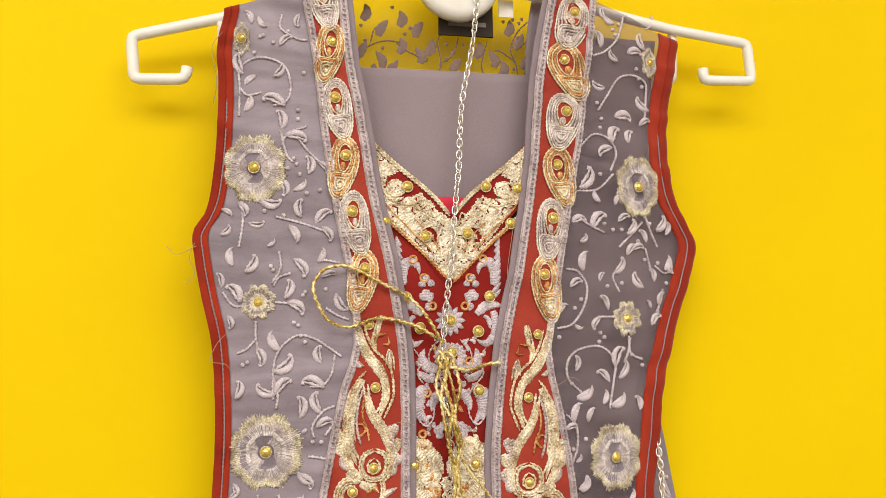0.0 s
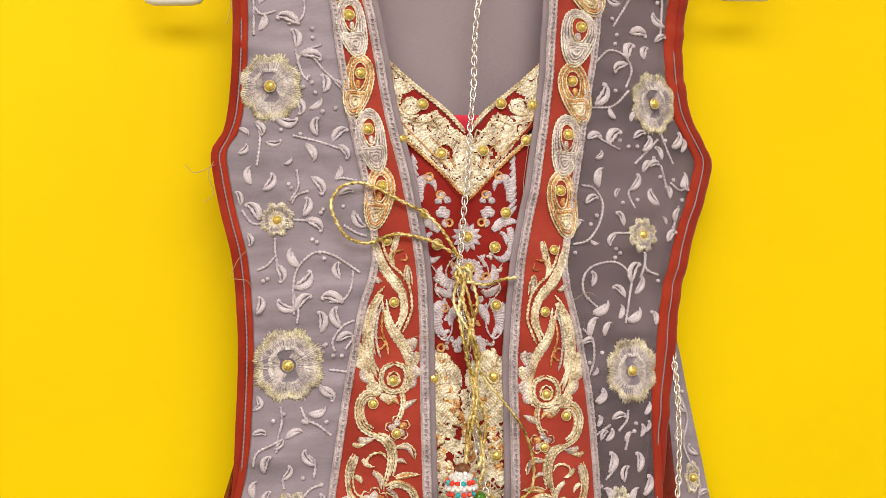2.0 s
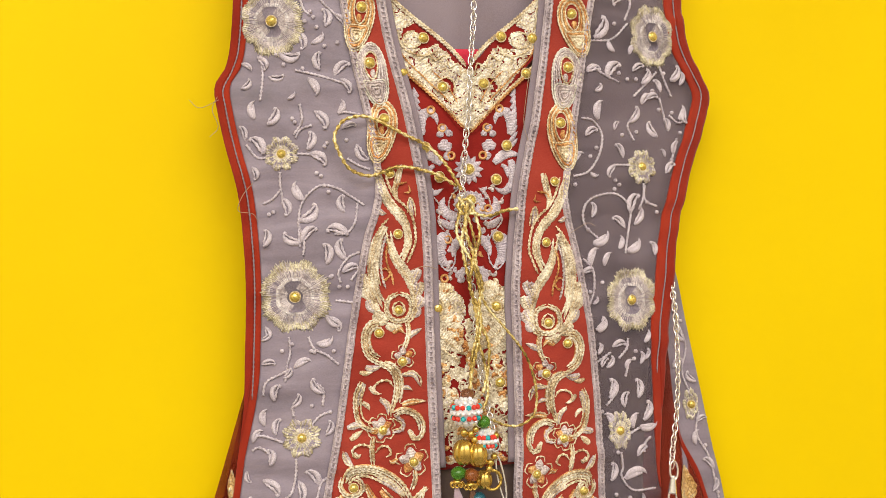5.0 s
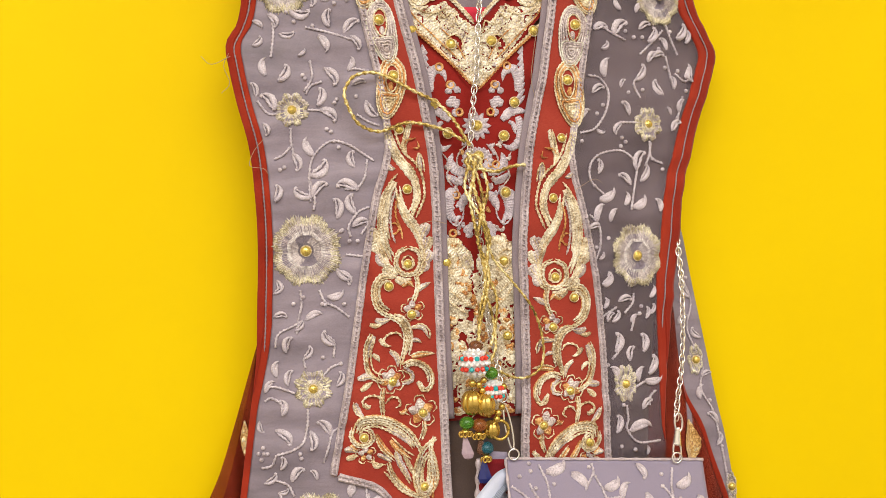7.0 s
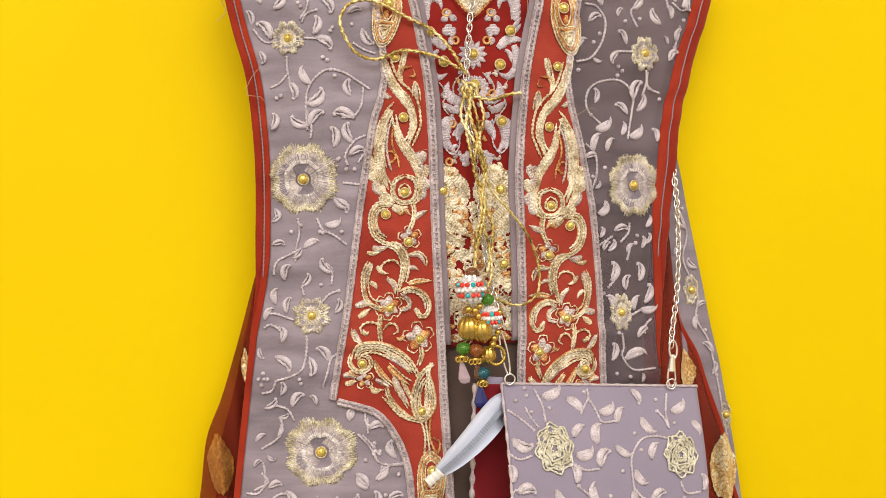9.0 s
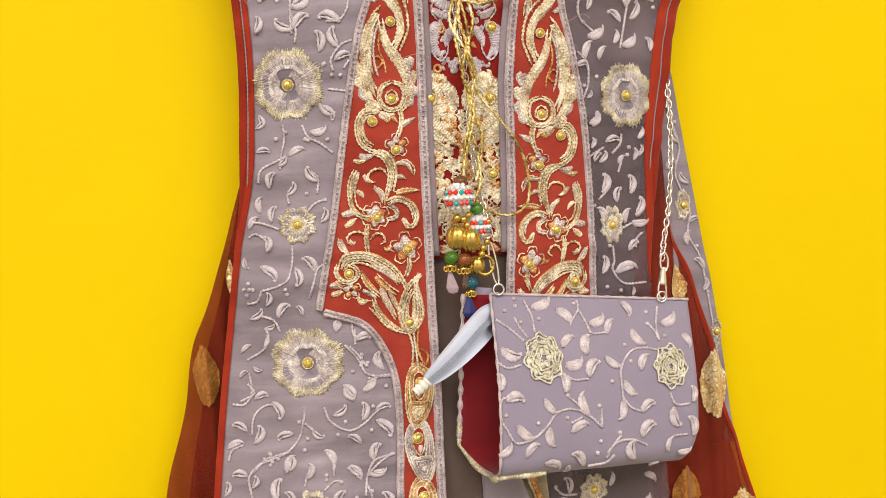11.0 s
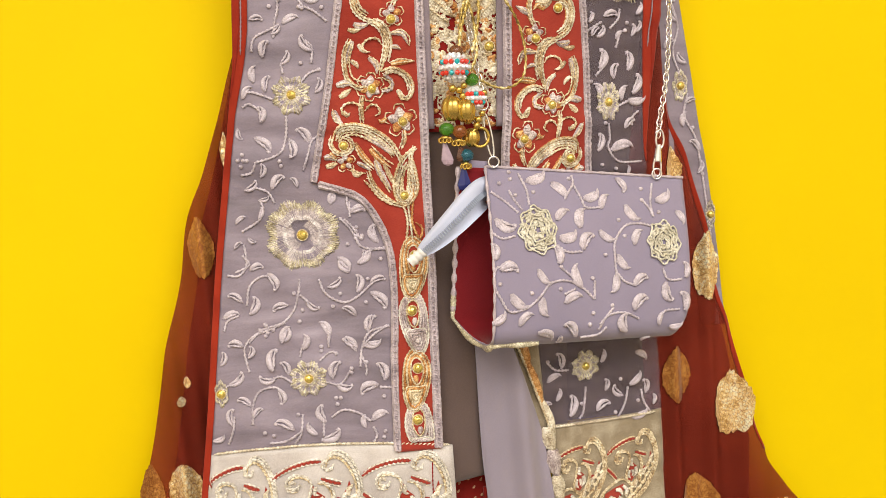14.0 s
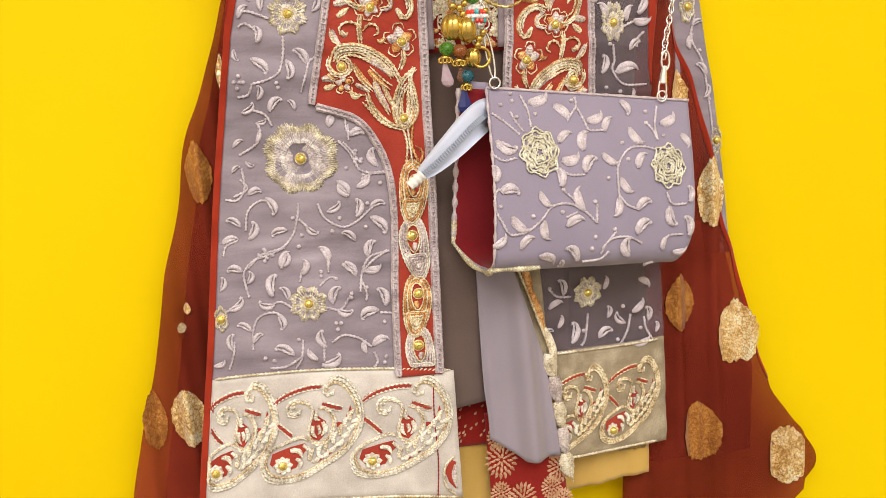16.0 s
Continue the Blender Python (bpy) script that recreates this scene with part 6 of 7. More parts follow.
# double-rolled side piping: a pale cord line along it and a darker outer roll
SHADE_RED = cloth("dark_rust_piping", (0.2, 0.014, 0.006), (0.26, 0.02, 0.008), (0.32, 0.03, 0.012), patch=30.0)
for f, s, z0, z1, w in ((L_OUT, 1, 560, 215, 3.2), (R_OUT, -1, 550, 215, 5.0)):
    a = (lambda z: f(z) - 1.4 * taper(z)) if s > 0 else (lambda z: f(z) - 0.3 - (w - 0.3) * taper(z))
    b = (lambda z: f(z) + 0.3 + (w - 0.3) * taper(z)) if s > 0 else (lambda z: f(z) + 1.4 * taper(z))
    part("outer_roll", sheet(a, b, 585, 201, 1.3, 3.0, 4, 4.0, shoulder_at), SHADE_RED, dress, "dark rust-red rolled edge")
    bm = bmesh.new()
    line_cord(bm, flat_put, along(f, z0 - 70, z1 + 10, 10, s * (w + 0.6)), 0.5, 0, 1.2)
    part("edge_cord", bm, GREY_PLAIN, dress, "pale grey seam cord")

# light folded flap of the under tunic
def flap_at(x, z, h):
    zz = z
    if z < 0:
        zz = z + max(0.0, 24 - x) * 0.75 * min(1.0, -z / 80.0)
    t = (x + 4) / 50
    fold = 4.2 * math.sin(t * 8.5 + z * 0.012) + 1.5 * math.sin(t * 17 + 1.0 + z * 0.02)
    return Vector((x, -6.5 - h + fold - 0.03 * (40 - z), zz)) * 0.001 + Vector((0, 0, Z0))


part("tunic_flap", sheet(edge((75, -4), (41, -3), (-44, -1.6), (-70, 0.5), (-88, 1)), edge((75, 12), (39, 20), (-15, 38), (-50, 44), (-88, 49)), 75, -86, 0.0, 1.2, 40, 3.0, flap_at), FLAP_GREY, dress, "folded plain lilac-grey under-tunic flap")
part("gold_facing", sheet(edge((75, 12), (37, 22), (-11, 32), (-22, 35)), edge((75, 34), (36, 38.5), (-11, 43), (-22, 45)), 75, -20, 2.0, 1.0, 10, 3.0), OLIVE_SHADED_TISSUE, dress, "dull gold brocade facing turned outward")
# rolled gold-edged corner beside the flap
roll = bmesh.new()
for k, (x0, z0, x1, z1) in enumerate(((22, 45, 29, 22), (28, 24, 38, -4), (37, -2, 45, -22))):
    satin(roll, flat_put, [(x0 + 3, z0 + 3), ((x0 + x1) / 2 + 4, (z0 + z1) / 2), (x1 + 3, z1 - 3)], 5.0, 3.5, 2 if k < 2 else 3, 1.5, 0.6, 0.3)
for x0, z0, x1, z1, s in ((43, -16, 47, -34, 3), (46, -32, 50, -52, 1), (49, -50, 52, -70, 3), (51, -68, 54, -88, 1), (53, -86, 58, -106, 3)):
    satin(roll, flat_put, [(x0, z0), ((x0 + x1) / 2 - 1.5, (z0 + z1) / 2), (x1, z1)], 9.5, 3.5, s, 3.0, 0.7, 0.3)
line_cord(roll, flat_put, [(21, 46), (34, 12), (44, -18), (48, -50), (53, -88), (58, -108)], 1.0, 0, 4.5)
part("rolled_edge", roll, STITCH, dress, "rolled panel edge showing gold and cream stitching")

# red printed hem and beige lining of the under layers
printed_hem = part("printed_hem", sheet(lambda z: -36, lambda z: 6, -40, -79, 0.0, 1.0, 10, 3.0, behind(5.5)), DEEP_RED, dress, "dark red printed hem band")
printed = part("printed_flap", sheet(edge((-55, 0), (-115, 2.5), (-150, 4)), edge((-55, 50), (-85, 52), (-150, 58)), -55, -140, 0.0, 1.2, 16, 3.0, behind(-1)), DEEP_RED, dress, "red cloth with coppery paisley print")
part("beige_lining", sheet(lambda z: -34, lambda z: 12, -72, -155, 0.0, 1.0, 16, 4.0, pleat(8, 2.0, 0.5)), BEIGE, dress, "plain beige satin lining")
part("beige_lining", sheet(lambda z: 48, lambda z: 119, -80, -122, 0.0, 1.0, 24, 3.0, lambda x, z, h: pleat(13, 1.0, 0.5)(x, z - (0.12 * (70 - x) if z < -100 else 0.0), h)), BEIGE, dress, "plain beige satin lining")
# taupe sheet added inside the dress; seen through, it darkens the lower right panel
part("backing_sheet", sheet(lambda z: 44, lambda z: R_OUT(z) - 7, 262, -22, 0.0, 0.8, 12, 8.0, behind(20)), BROWN_PLAIN, dress, "plain taupe sheet added behind the sheer panel to darken it")
part("backing_sheet", sheet(lambda z: 40 + 0.12 * max(0.0, z - 380), lambda z: R_OUT(z) - 8, 548, 255, 0.0, 0.8, 12, 8.0, behind(24)), GREY_PLAIN, dress, "plain grey back lining")
left_low = part("printed_flap", sheet(lambda z: -150, lambda z: -24 + 0.0 * z, -80, -103, 0.0, 1.0, 20, 3.0, behind(-2 + 6)), DEEP_RED, dress, "dark red printed hem band")


def print_fan(bm, put, x, z, r, a0, slot=2):
    """a fan-shaped paisley print: short strokes round a core"""
    for ring, n, w in ((0.3, 7, 1.5), (0.6, 13, 1.6), (0.9, 19, 1.9)):
        for k in range(n):
            a = a0 + 2 * math.pi * k / n
            satin(bm, put, [(x + r * (ring - 0.2) * math.cos(a), z + 1.25 * r * (ring - 0.2) * math.sin(a)), (x + r * ring * math.cos(a + 0.05), z + 1.25 * r * ring * math.sin(a + 0.05)), (x + r * (ring + 0.17) * math.cos(a), z + 1.25 * r * (ring + 0.17) * math.sin(a))], w, 0.2, slot, 0.3, 0.5, 0.3)


COPPER_PRINT = thread("copper_print", (0.4, 0.18, 0.09), (0.55, 0.3, 0.17), (0.68, 0.45, 0.3), metal=0.2, rough=0.45)
bm = bmesh.new()
pput = behind(-1)
for x, z, r in ((10, -88, 10.5), (8, -72, 7), (19, -74, 6), (24, -118, 9.5), (9, -112, 7), (46, -82, 7.5), (50, -98, 8.5), (44, -112, 7), (52, -122, 7), (36, -130, 6), (28, -72, 4.5)):
    print_fan(bm, pput, x, z, r, 0.3, 0)
part("paisley_print", bm, COPPER_PRINT, printed)
bm = bmesh.new()
for k in range(9):
    print_fan(bm, behind(4), -140 + 14 * k, -101, 4.5, 0.2, 0)
part("hem_print", bm, COPPER_PRINT, left_low)
bm = bmesh.new()
for k in range(26):
    x, z = yr.uniform(-24, 0), yr.uniform(-76, -46)
    satin(bm, behind(5.5), [(x, z), (x + 1, z + 1.2), (x + 1.5, z + 2.2)], 1.5, 0.2, 0, 0.4, 0.5, 0.3)
part("gold_print", bm, COPPER_PRINT, printed_hem)


# ---- dupatta: a second layer and brocade motifs ----
part("left_fall", sheet(lambda z: D_LEFT(z) + 0.45 * (L_OUT(max(z, -99)) - D_LEFT(z)), lambda z: -112, 232, -200, 0.0, 0.6, 30, 4.0, pleat(30, 1.0, 0.5)), SHEER_RED, dupatta)
part("right_fall", sheet(lambda z: 104, lambda z: min(D_RIGHT(z) - 4, 206), 200, -117, 0.0, 0.6, 40, 4.0, pleat(30, 3.0, 0.5)), SHEER_RED, dupatta)


def brocade(x, z, rx, rz, seed, put, dull=False):
    """a woven gold teardrop with a ragged edge and cracked relief"""
    r = random.Random(seed)
    bm = bmesh.new()
    na, nr = 96, 14
    grid = []
    for j in range(nr + 1):
        f = j / nr
        row = []
        for i in range(na):
            a = 2 * math.pi * i / na
            up = max(0.0, math.sin(a))
            shape = 1 + 0.02 * math.sin(17 * a + seed) + (r.uniform(-0.035, 0.035) if j == nr else 0)
            shape *= 1 + 0.1 * noise.noise((math.cos(a) * 1.6, math.sin(a) * 1.6, seed * 3.7))
            wide = math.cos(a) * (1 - 0.55 * up ** 1.5) - 0.12 * up
            px, pz = x + rx * f * shape * wide, z + rz * f * shape * (math.sin(a) - 0.08 * up)
            row.append(bm.verts.new(put(px, pz, 0.5 + (0 if j == nr else 0.35 * noise.noise((px * 0.4, seed, pz * 0.4))))))
        grid.append(row)
    for j in range(1, nr):
        for i in range(na):
            bm.faces.new((grid[j][i], grid[j][(i + 1) % na], grid[j + 1][(i + 1) % na], grid[j + 1][i]))
    bm.faces.new(grid[1])
    bmesh.ops.recalc_face_normals(bm, faces=bm.faces)
    return part("brocade_motif", bm, DULL_BROCADE if dull else BROCADE, dupatta, "coppery back of a brocade motif" if dull else "bright gold brocade motif")


def foil(name, dark, mid, light, crack):
    """woven metal foil, broken into small flakes by fine cracks"""
    m = thread(name, dark, mid, light, metal=0.45, rough=0.3, scale=420, relief=0.8)
    nt = m.node_tree
    b = nt.nodes["Principled BSDF"]
    cells = tex(nt, "Voronoi", Scale=620.0)
    cells.feature = "DISTANCE_TO_EDGE"
    stretched(nt, cells, 1.0, 0.2, 0.6)
    mix = nt.nodes.new("ShaderNodeMix")
    mix.data_type = "RGBA"
    mix.inputs[6].default_value = (*crack, 1)
    colour = b.inputs["Base Color"].links[0].from_socket
    nt.links.new(ramp(nt, cells.outputs[0], [(0.0, (0.15, 0.15, 0.15)), (0.07, (1, 1, 1))]), mix.inputs[0])
    nt.links.new(colour, mix.inputs[7])
    nt.links.new(mix.outputs[2], b.inputs["Base Color"])
    return m


BROCADE = foil("gold_brocade", (0.5, 0.27, 0.07), (0.9, 0.64, 0.28), (1.0, 0.95, 0.7), (0.25, 0.06, 0.02))
DULL_BROCADE = foil("copper_brocade_back", (0.3, 0.1, 0.016), (0.44, 0.17, 0.028), (0.6, 0.28, 0.06), (0.2, 0.04, 0.012))
front_fall = FALL
for k, (x, z, rx, rz, dull) in enumerate(((188.5, -22, 16.5, 25, False), (232, -119, 15, 25, False), (162.5, -93.5, 14, 24, True), (145, 4, 11, 20, True), (167, 79, 10.5, 24, False), (143, 146, 6.5, 15, False), (-168, 112, 8, 20, True), (-188, -43, 11, 21, False), (-209, -44, 7, 20, True), (-183, 26.5, 2.2, 4, False), (-187, 15, 2.5, 3.5, False), (-150, 170, 3, 12, False))):
    brocade(x, z, rx, rz, k + 1, lambda u, w, h: front_fall(u, w, h + 0.7), dull)

# ---- hanger ----
hanger = thing("clothes_hanger", "white plastic clothes hanger with squared end hooks", "hanger")
HY = 8.0


def bar(pts, r, flat=1.0):
    bm = bmesh.new()
    path = smooth_path([Vector((x, y, z)) * 0.001 + Vector((0, 0, Z0)) for x, y, z in pts], 0.0025)
    tube(bm, path, r * 0.001, 12, 0, 0, False, flat)
    return bm


def sharp_bar(pts, r):
    """a bar with tight rounded corners"""
    out = []
    for k, p in enumerate(pts):
        p = Vector(p)
        if 0 < k < len(pts) - 1:
            a, b = (Vector(pts[k - 1]) - p).normalized(), (Vector(pts[k + 1]) - p).normalized()
            out += [p + a * r * 0.9, p + (a + b) * r * 0.22, p + b * r * 0.9]
        else:
            out.append(p)
    return bar([tuple(q) for q in out], r)


part("left_arm", sharp_bar([(-5, HY, 573), (-62, HY + 6, 563.5), (-138, 20, 545), (-190.5, 24, 532), (-188.5, 24, 505.5), (-159, 22, 506), (-157.5, 22, 513.5)], 3.5), PLASTIC, hanger)
part("right_arm", sharp_bar([(20, HY, 572), (74, HY + 4, 568), (160, 18, 554.5), (216, 18, 547.5), (218, 18, 521), (182, 18, 520), (182, 18, 528)], 3.5), PLASTIC, hanger)
part("left_prong", sharp_bar([(-137, 20, 542), (-136, 20, 506), (-126, 20, 506)], 3.4), PLASTIC, hanger)
part("right_prong", sharp_bar([(162, 22, 552), (161, 23, 520), (154, 25, 520)], 3.4), PLASTIC, hanger)
bm = bmesh.new()
rings = []
for rad, dy in ((0.5, -6.5), (22, -6.0), (26, -4.5), (27.5, -1.5), (27.5, 2.5), (0.5, 3.0)):
    rings.append([bm.verts.new(Vector((9 + rad * math.cos(2 * math.pi * k / 48), HY + dy, 575 + rad * math.sin(2 * math.pi * k / 48))) * 0.001 + Vector((0, 0, Z0))) for k in range(48)])
for a, b in zip(rings, rings[1:]):
    for k in range(48):
        bm.faces.new((a[k], b[k], b[(k + 1) % 48], a[(k + 1) % 48]))
bmesh.ops.recalc_face_normals(bm, faces=bm.faces)
part("centre_disc", bm, PLASTIC, hanger)
part("hook", bar([(9, HY, 600), (9, HY, 640), (12, HY, 655), (22, HY + 4, 668), (34, HY + 8, 660), (36, HY + 10, 648)], 2.2), STEEL, hanger, "steel hanging hook")
tagged(new("wall_peg", finish(bar([(21, 4, 662.5), (21, 20, 663), (21, 50, 663)], 2.6), "wall_peg", STEEL)), "short steel peg set in the yellow wall", "peg")

# ---- handbag ----
BAG_GREY = cloth("grey_bag_cloth", (0.255, 0.22, 0.3), (0.298, 0.258, 0.35), (0.342, 0.298, 0.4), patch=10.0, relief=0.15)
MAROON = cloth("maroon_bag_lining", (0.14, 0.006, 0.01), (0.18, 0.009, 0.014), (0.22, 0.014, 0.02))
ICE = cloth("pale_blue_zip_tape", (0.46, 0.5, 0.66), (0.53, 0.57, 0.74), (0.6, 0.64, 0.81), relief=0.1)
ICE_TEETH = plain("pale_blue_zip_teeth", (0.36, 0.4, 0.5), 0.4)
handbag = thing("handbag", "small grey embroidered handbag with silver chain, open at its side", "handbag")


def bag_y(u, v):
    """front depth (mm) of the bag: u across, v from top 0 to bottom 1"""
    top = -17 + 10 * u
    full = -52 + 24 * u
    return top + (full - top) * (math.sin(min(1.0, v * 1.25) * math.pi / 2) ** 1.1)


def bag_lean(z):
    """the bag hangs a little askew"""
    return -2.0 + 7.0 * (z - 47.0) / 107.0


def bag_point(u, s, off=0.0):
    """a point on the bag's skin: s 0 front top, 0.5 lowest, 1 back top"""
    zt, zb = 154.5 - 13.5 * u, 47.5 - 6.5 * u
    xl, xr = (-1.0 if s < 0.5 else -1.0 - 15.5 * min(1, (s - 0.5) * 12)), 131.0
    if s <= 0.42:
        v = s / 0.42
        z = zt + (zb + 14 - zt) * v
        y = bag_y(u, v * 0.87)
    elif s <= 0.58:
        a = (s - 0.42) / 0.16 * math.pi
        yf, yb = bag_y(u, 0.87), -9.0 + 2 * u
        y = (yf + yb) / 2 + (yf - yb) / 2 * math.cos(a)
        z = zb + 14 - 14 * math.sin(a)
    else:
        v = (s - 0.58) / 0.42
        z = zb + 14 + (zt + 0.4 - zb - 14) * v
        y = -9.0 + 2 * u + (-3.5 + 7.0 * u) * v
    x = xl + (xr - xl) * u + bag_lean(z)
    # lower right corner is rounded
    if u > 0.9 and z < zb + 26:
        x -= (u - 0.9) / 0.1 * 9 * ((zb + 26 - z) / 26) ** 2
    return Vector((x, y - off, z))


def bag_skin():
    bm = bmesh.new()
    nu, ns = 48, 72
    outer, inner = [], []
    for j in range(ns + 1):
        s = j / ns
        o, n_ = [], []
        for i in range(nu + 1):
            u = i / nu
            p = bag_point(u, s)
            a, b = bag_point(u, max(0, s - 0.01)), bag_point(u, min(1, s + 0.01))
            d = (b - a)
            d.x = 0
            d.normalize()
            nrm = Vector((0, -d.z, d.y))
            w = 0.25 * noise.noise((p.x * 0.05, s * 6, 2.0))
            o.append(bm.verts.new((p - nrm * w) * 0.001 + Vector((0, 0, Z0))))
            n_.append(bm.verts.new((p + Vector((0, -d.z * 2.0, d.y * 2.0))) * 0.001 + Vector((0, 0, Z0))))
        outer.append(o)
        inner.append(n_)
    for j in range(ns):
        for i in range(nu):
            bm.faces.new((outer[j][i], outer[j + 1][i], outer[j + 1][i + 1], outer[j][i + 1]))
            bm.faces.new((inner[j][i], inner[j][i + 1], inner[j + 1][i + 1], inner[j + 1][i])).material_index = 1
        bm.faces.new((outer[j][0], inner[j][0], inner[j + 1][0], outer[j + 1][0]))
        bm.faces.new((outer[j][nu], outer[j + 1][nu], inner[j + 1][nu], inner[j][nu]))
    for i in range(nu):
        bm.faces.new((outer[0][i], outer[0][i + 1], inner[0][i + 1], inner[0][i]))
        bm.faces.new((outer[ns][i], inner[ns][i], inner[ns][i + 1], outer[ns][i + 1]))
    return bm


bag = part("body", bag_skin(), [BAG_GREY, MAROON], handbag, "grey cloth bag body with maroon lining")


def bag_put(x, z, h):
    u = min(1.0, max(0.0, (x - bag_lean(z) + 1.0) / 132.0))
    zt, zb = 154.5 - 13.5 * u, 47.5 - 6.5 * u
    v = (zt - z) / (zt - zb - 14)
    if v <= 1:
        y = bag_y(u, max(0, v) * 0.87)
    else:
        k = min(1.0, (zb + 14 - z) / 14)
        yf, yb = bag_y(u, 0.87), -9.0 + 2 * u
        y = (yf + yb) / 2 + (yf - yb) / 2 * math.sqrt(max(0.0, 1 - k * k))
    return Vector((x, y - h, z)) * 0.001 + Vector((0, 0, Z0))


BAG_LEAF = thread("pale_lilac_cord_stitch", (0.4, 0.32, 0.36), (0.52, 0.43, 0.47), (0.64, 0.55, 0.58))
bag_cream = thread("cream_chain_stitch", (0.42, 0.37, 0.27), (0.66, 0.61, 0.48), (0.86, 0.82, 0.7), metal=0.1)


# front of the bag
stitch_leaves(bag, bag_put, [(34.6, 147.2, 71, 13.1), (69.3, 134.5, 69, 11.2), (60.9, 121.1, 20, 11.7), (48.3, 123.6, 54, 10), (61.8, 107.5, 35, 11.1), (10.6, 121.2, 125, 11.7), (9.3, 96.1, 84, 10.1), (53.5, 88.4, -10, 13.1), (30.5, 72.2, 171, 10.5), (0.8, 69.3, 57, 9.6), (94.2, 68.1, 44, 10.7), (95.8, 122, 145, 11.4), (96.9, 107.2, 36, 10.4), (76.5, 81.4, -163, 10.3), (118.4, 130.8, 63, 11.6), (127.8, 84.8, 13, 8.8), (125.8, 65.6, -4, 11.2), (109.4, 56.5, 19, 7.8), (30.3, 54.9, 117, 11.1), (101.7, 43, 48, 5.8)], BAG_LEAVES)
stitch_leaves(bag, bag_put, [(48.1, 137.6, 141, 11.7), (77.8, 129.6, 34, 10.3), (90.5, 138.9, 148, 9.3), (49.6, 112.3, 79, 11.4), (40.9, 101.6, 2, 10.3), (1.3, 106.4, 12, 8.9), (31.3, 90.1, 145, 10.2), (14.2, 77.8, 133, 12), (49, 75, 72, 11.2), (18, 66.3, 52, 9.8), (83.3, 56.7, -13, 10.4), (76, 110, 128, 10.4), (84.9, 93.7, 146, 10.3), (95.1, 81.4, 56, 9.9), (128.3, 116.8, 153, 9), (114.4, 72.5, 170, 11.2), (119.9, 51, 85, 9.2), (46.9, 56.9, -32, 10.6), (39.6, 51.4, 174, 5.8)], BAG_LEAVES)
stitch_vine(bag, bag_put, [[(22.7, 128.3), (18.6, 134.3), (16.1, 140)], [(4.7, 139.8), (12.4, 133.9), (19.8, 126.9)], [(58.4, 141.2), (62.3, 132.8), (64.8, 127), (74.9, 126.5)], [(0.9, 117.5), (7.1, 113.3), (15.8, 114.2)], [(54.3, 82.3), (47.7, 89.2), (42, 94.4)], [(62.9, 73.3), (63.7, 84.6)], [(66.2, 57.6), (75.7, 67.1)], [(79, 88.2), (84, 82.1), (91.4, 78.9)], [(109.6, 118.7), (107.7, 123.8), (103.9, 129)], [(122.2, 60.7), (112.3, 60.9), (106.9, 56.7)]], [(10.7, 144.3), (18.1, 146.3), (19.6, 137), (17.9, 150.4), (31.6, 138), (56.3, 144.6), (2.7, 88.4), (22.2, 81.2), (40.8, 81.9), (42.6, 94.4), (62.5, 86), (61.8, 65.2), (59.4, 58.4), (74.8, 68.5), (85.2, 118.2), (87.6, 108.6), (72.8, 98.7), (104.2, 135.7), (103.5, 129), (114, 121)])
stitch_vine(bag, bag_put, [[(27.6, 130.7), (27.4, 139.5), (23.9, 149.3)], [(52.6, 134.6), (58.4, 141.2), (58.4, 146.5)], [(40.4, 107.9), (47.7, 102.6), (57.6, 101.9)], [(4.9, 98.2), (0.4, 96.2), (-0.5, 87.1), (3.1, 79.1), (7.9, 72), (18.2, 72.9), (27.2, 78.4), (34.8, 85.6), (45.6, 86.2), (56, 80.5), (62.9, 73.3)], [(50.6, 81), (43.2, 78.5)], [(65.2, 54.4), (72, 62.5), (83.3, 63), (93.2, 58.2)], [(78.8, 86.6), (79, 96.3), (80.5, 105.9), (88.6, 114.2), (98.3, 115.3), (107.6, 113)], [(112.5, 138.7), (109.3, 127.1), (109.6, 118.4)], [(111.5, 87.2), (114.8, 80.2), (124.7, 79.3)], [(54.1, 50.5), (65.2, 51), (70.9, 55.5)]])


def corded_flower(parent, x, z, R, put):
    bm = bmesh.new()
    for q, r in ((1.0, 1.0), (0.86, 1.15), (0.66, 1.1), (0.5, 1.1), (0.33, 1.0), (0.18, 0.9)):
        turn = yr.uniform(0, 6)
        ring = []
        for k in range(40):
            a = 2 * math.pi * k / 40
            d = R * q * (1 + (0.09 if q > 0.4 else 0.2) * math.sin((8 if q > 0.6 else 5) * a + turn) + yr.uniform(-0.035, 0.035))
            ring.append((x + d * math.cos(a) * 0.94, z + d * math.sin(a) * 1.06))
        line_cord(bm, put, ring, r * 0.66, 0, 1.2 + 0.4 * (0.4 < q < 0.7), True)
    for k in range(22):
        a = 2 * math.pi * k / 22 + yr.uniform(-0.1, 0.1)
        satin(bm, put, [(x + R * q * math.cos(a), z + R * q * math.sin(a)) for q in ((0.5, 0.75, 0.97) if k % 3 else (0.2, 0.35, 0.5))], 3.6, 0.2, 0, 1.0, 0.5, 0.25)
    return part("flower", bm, bag_cream, parent, "cream chain-stitched flower")


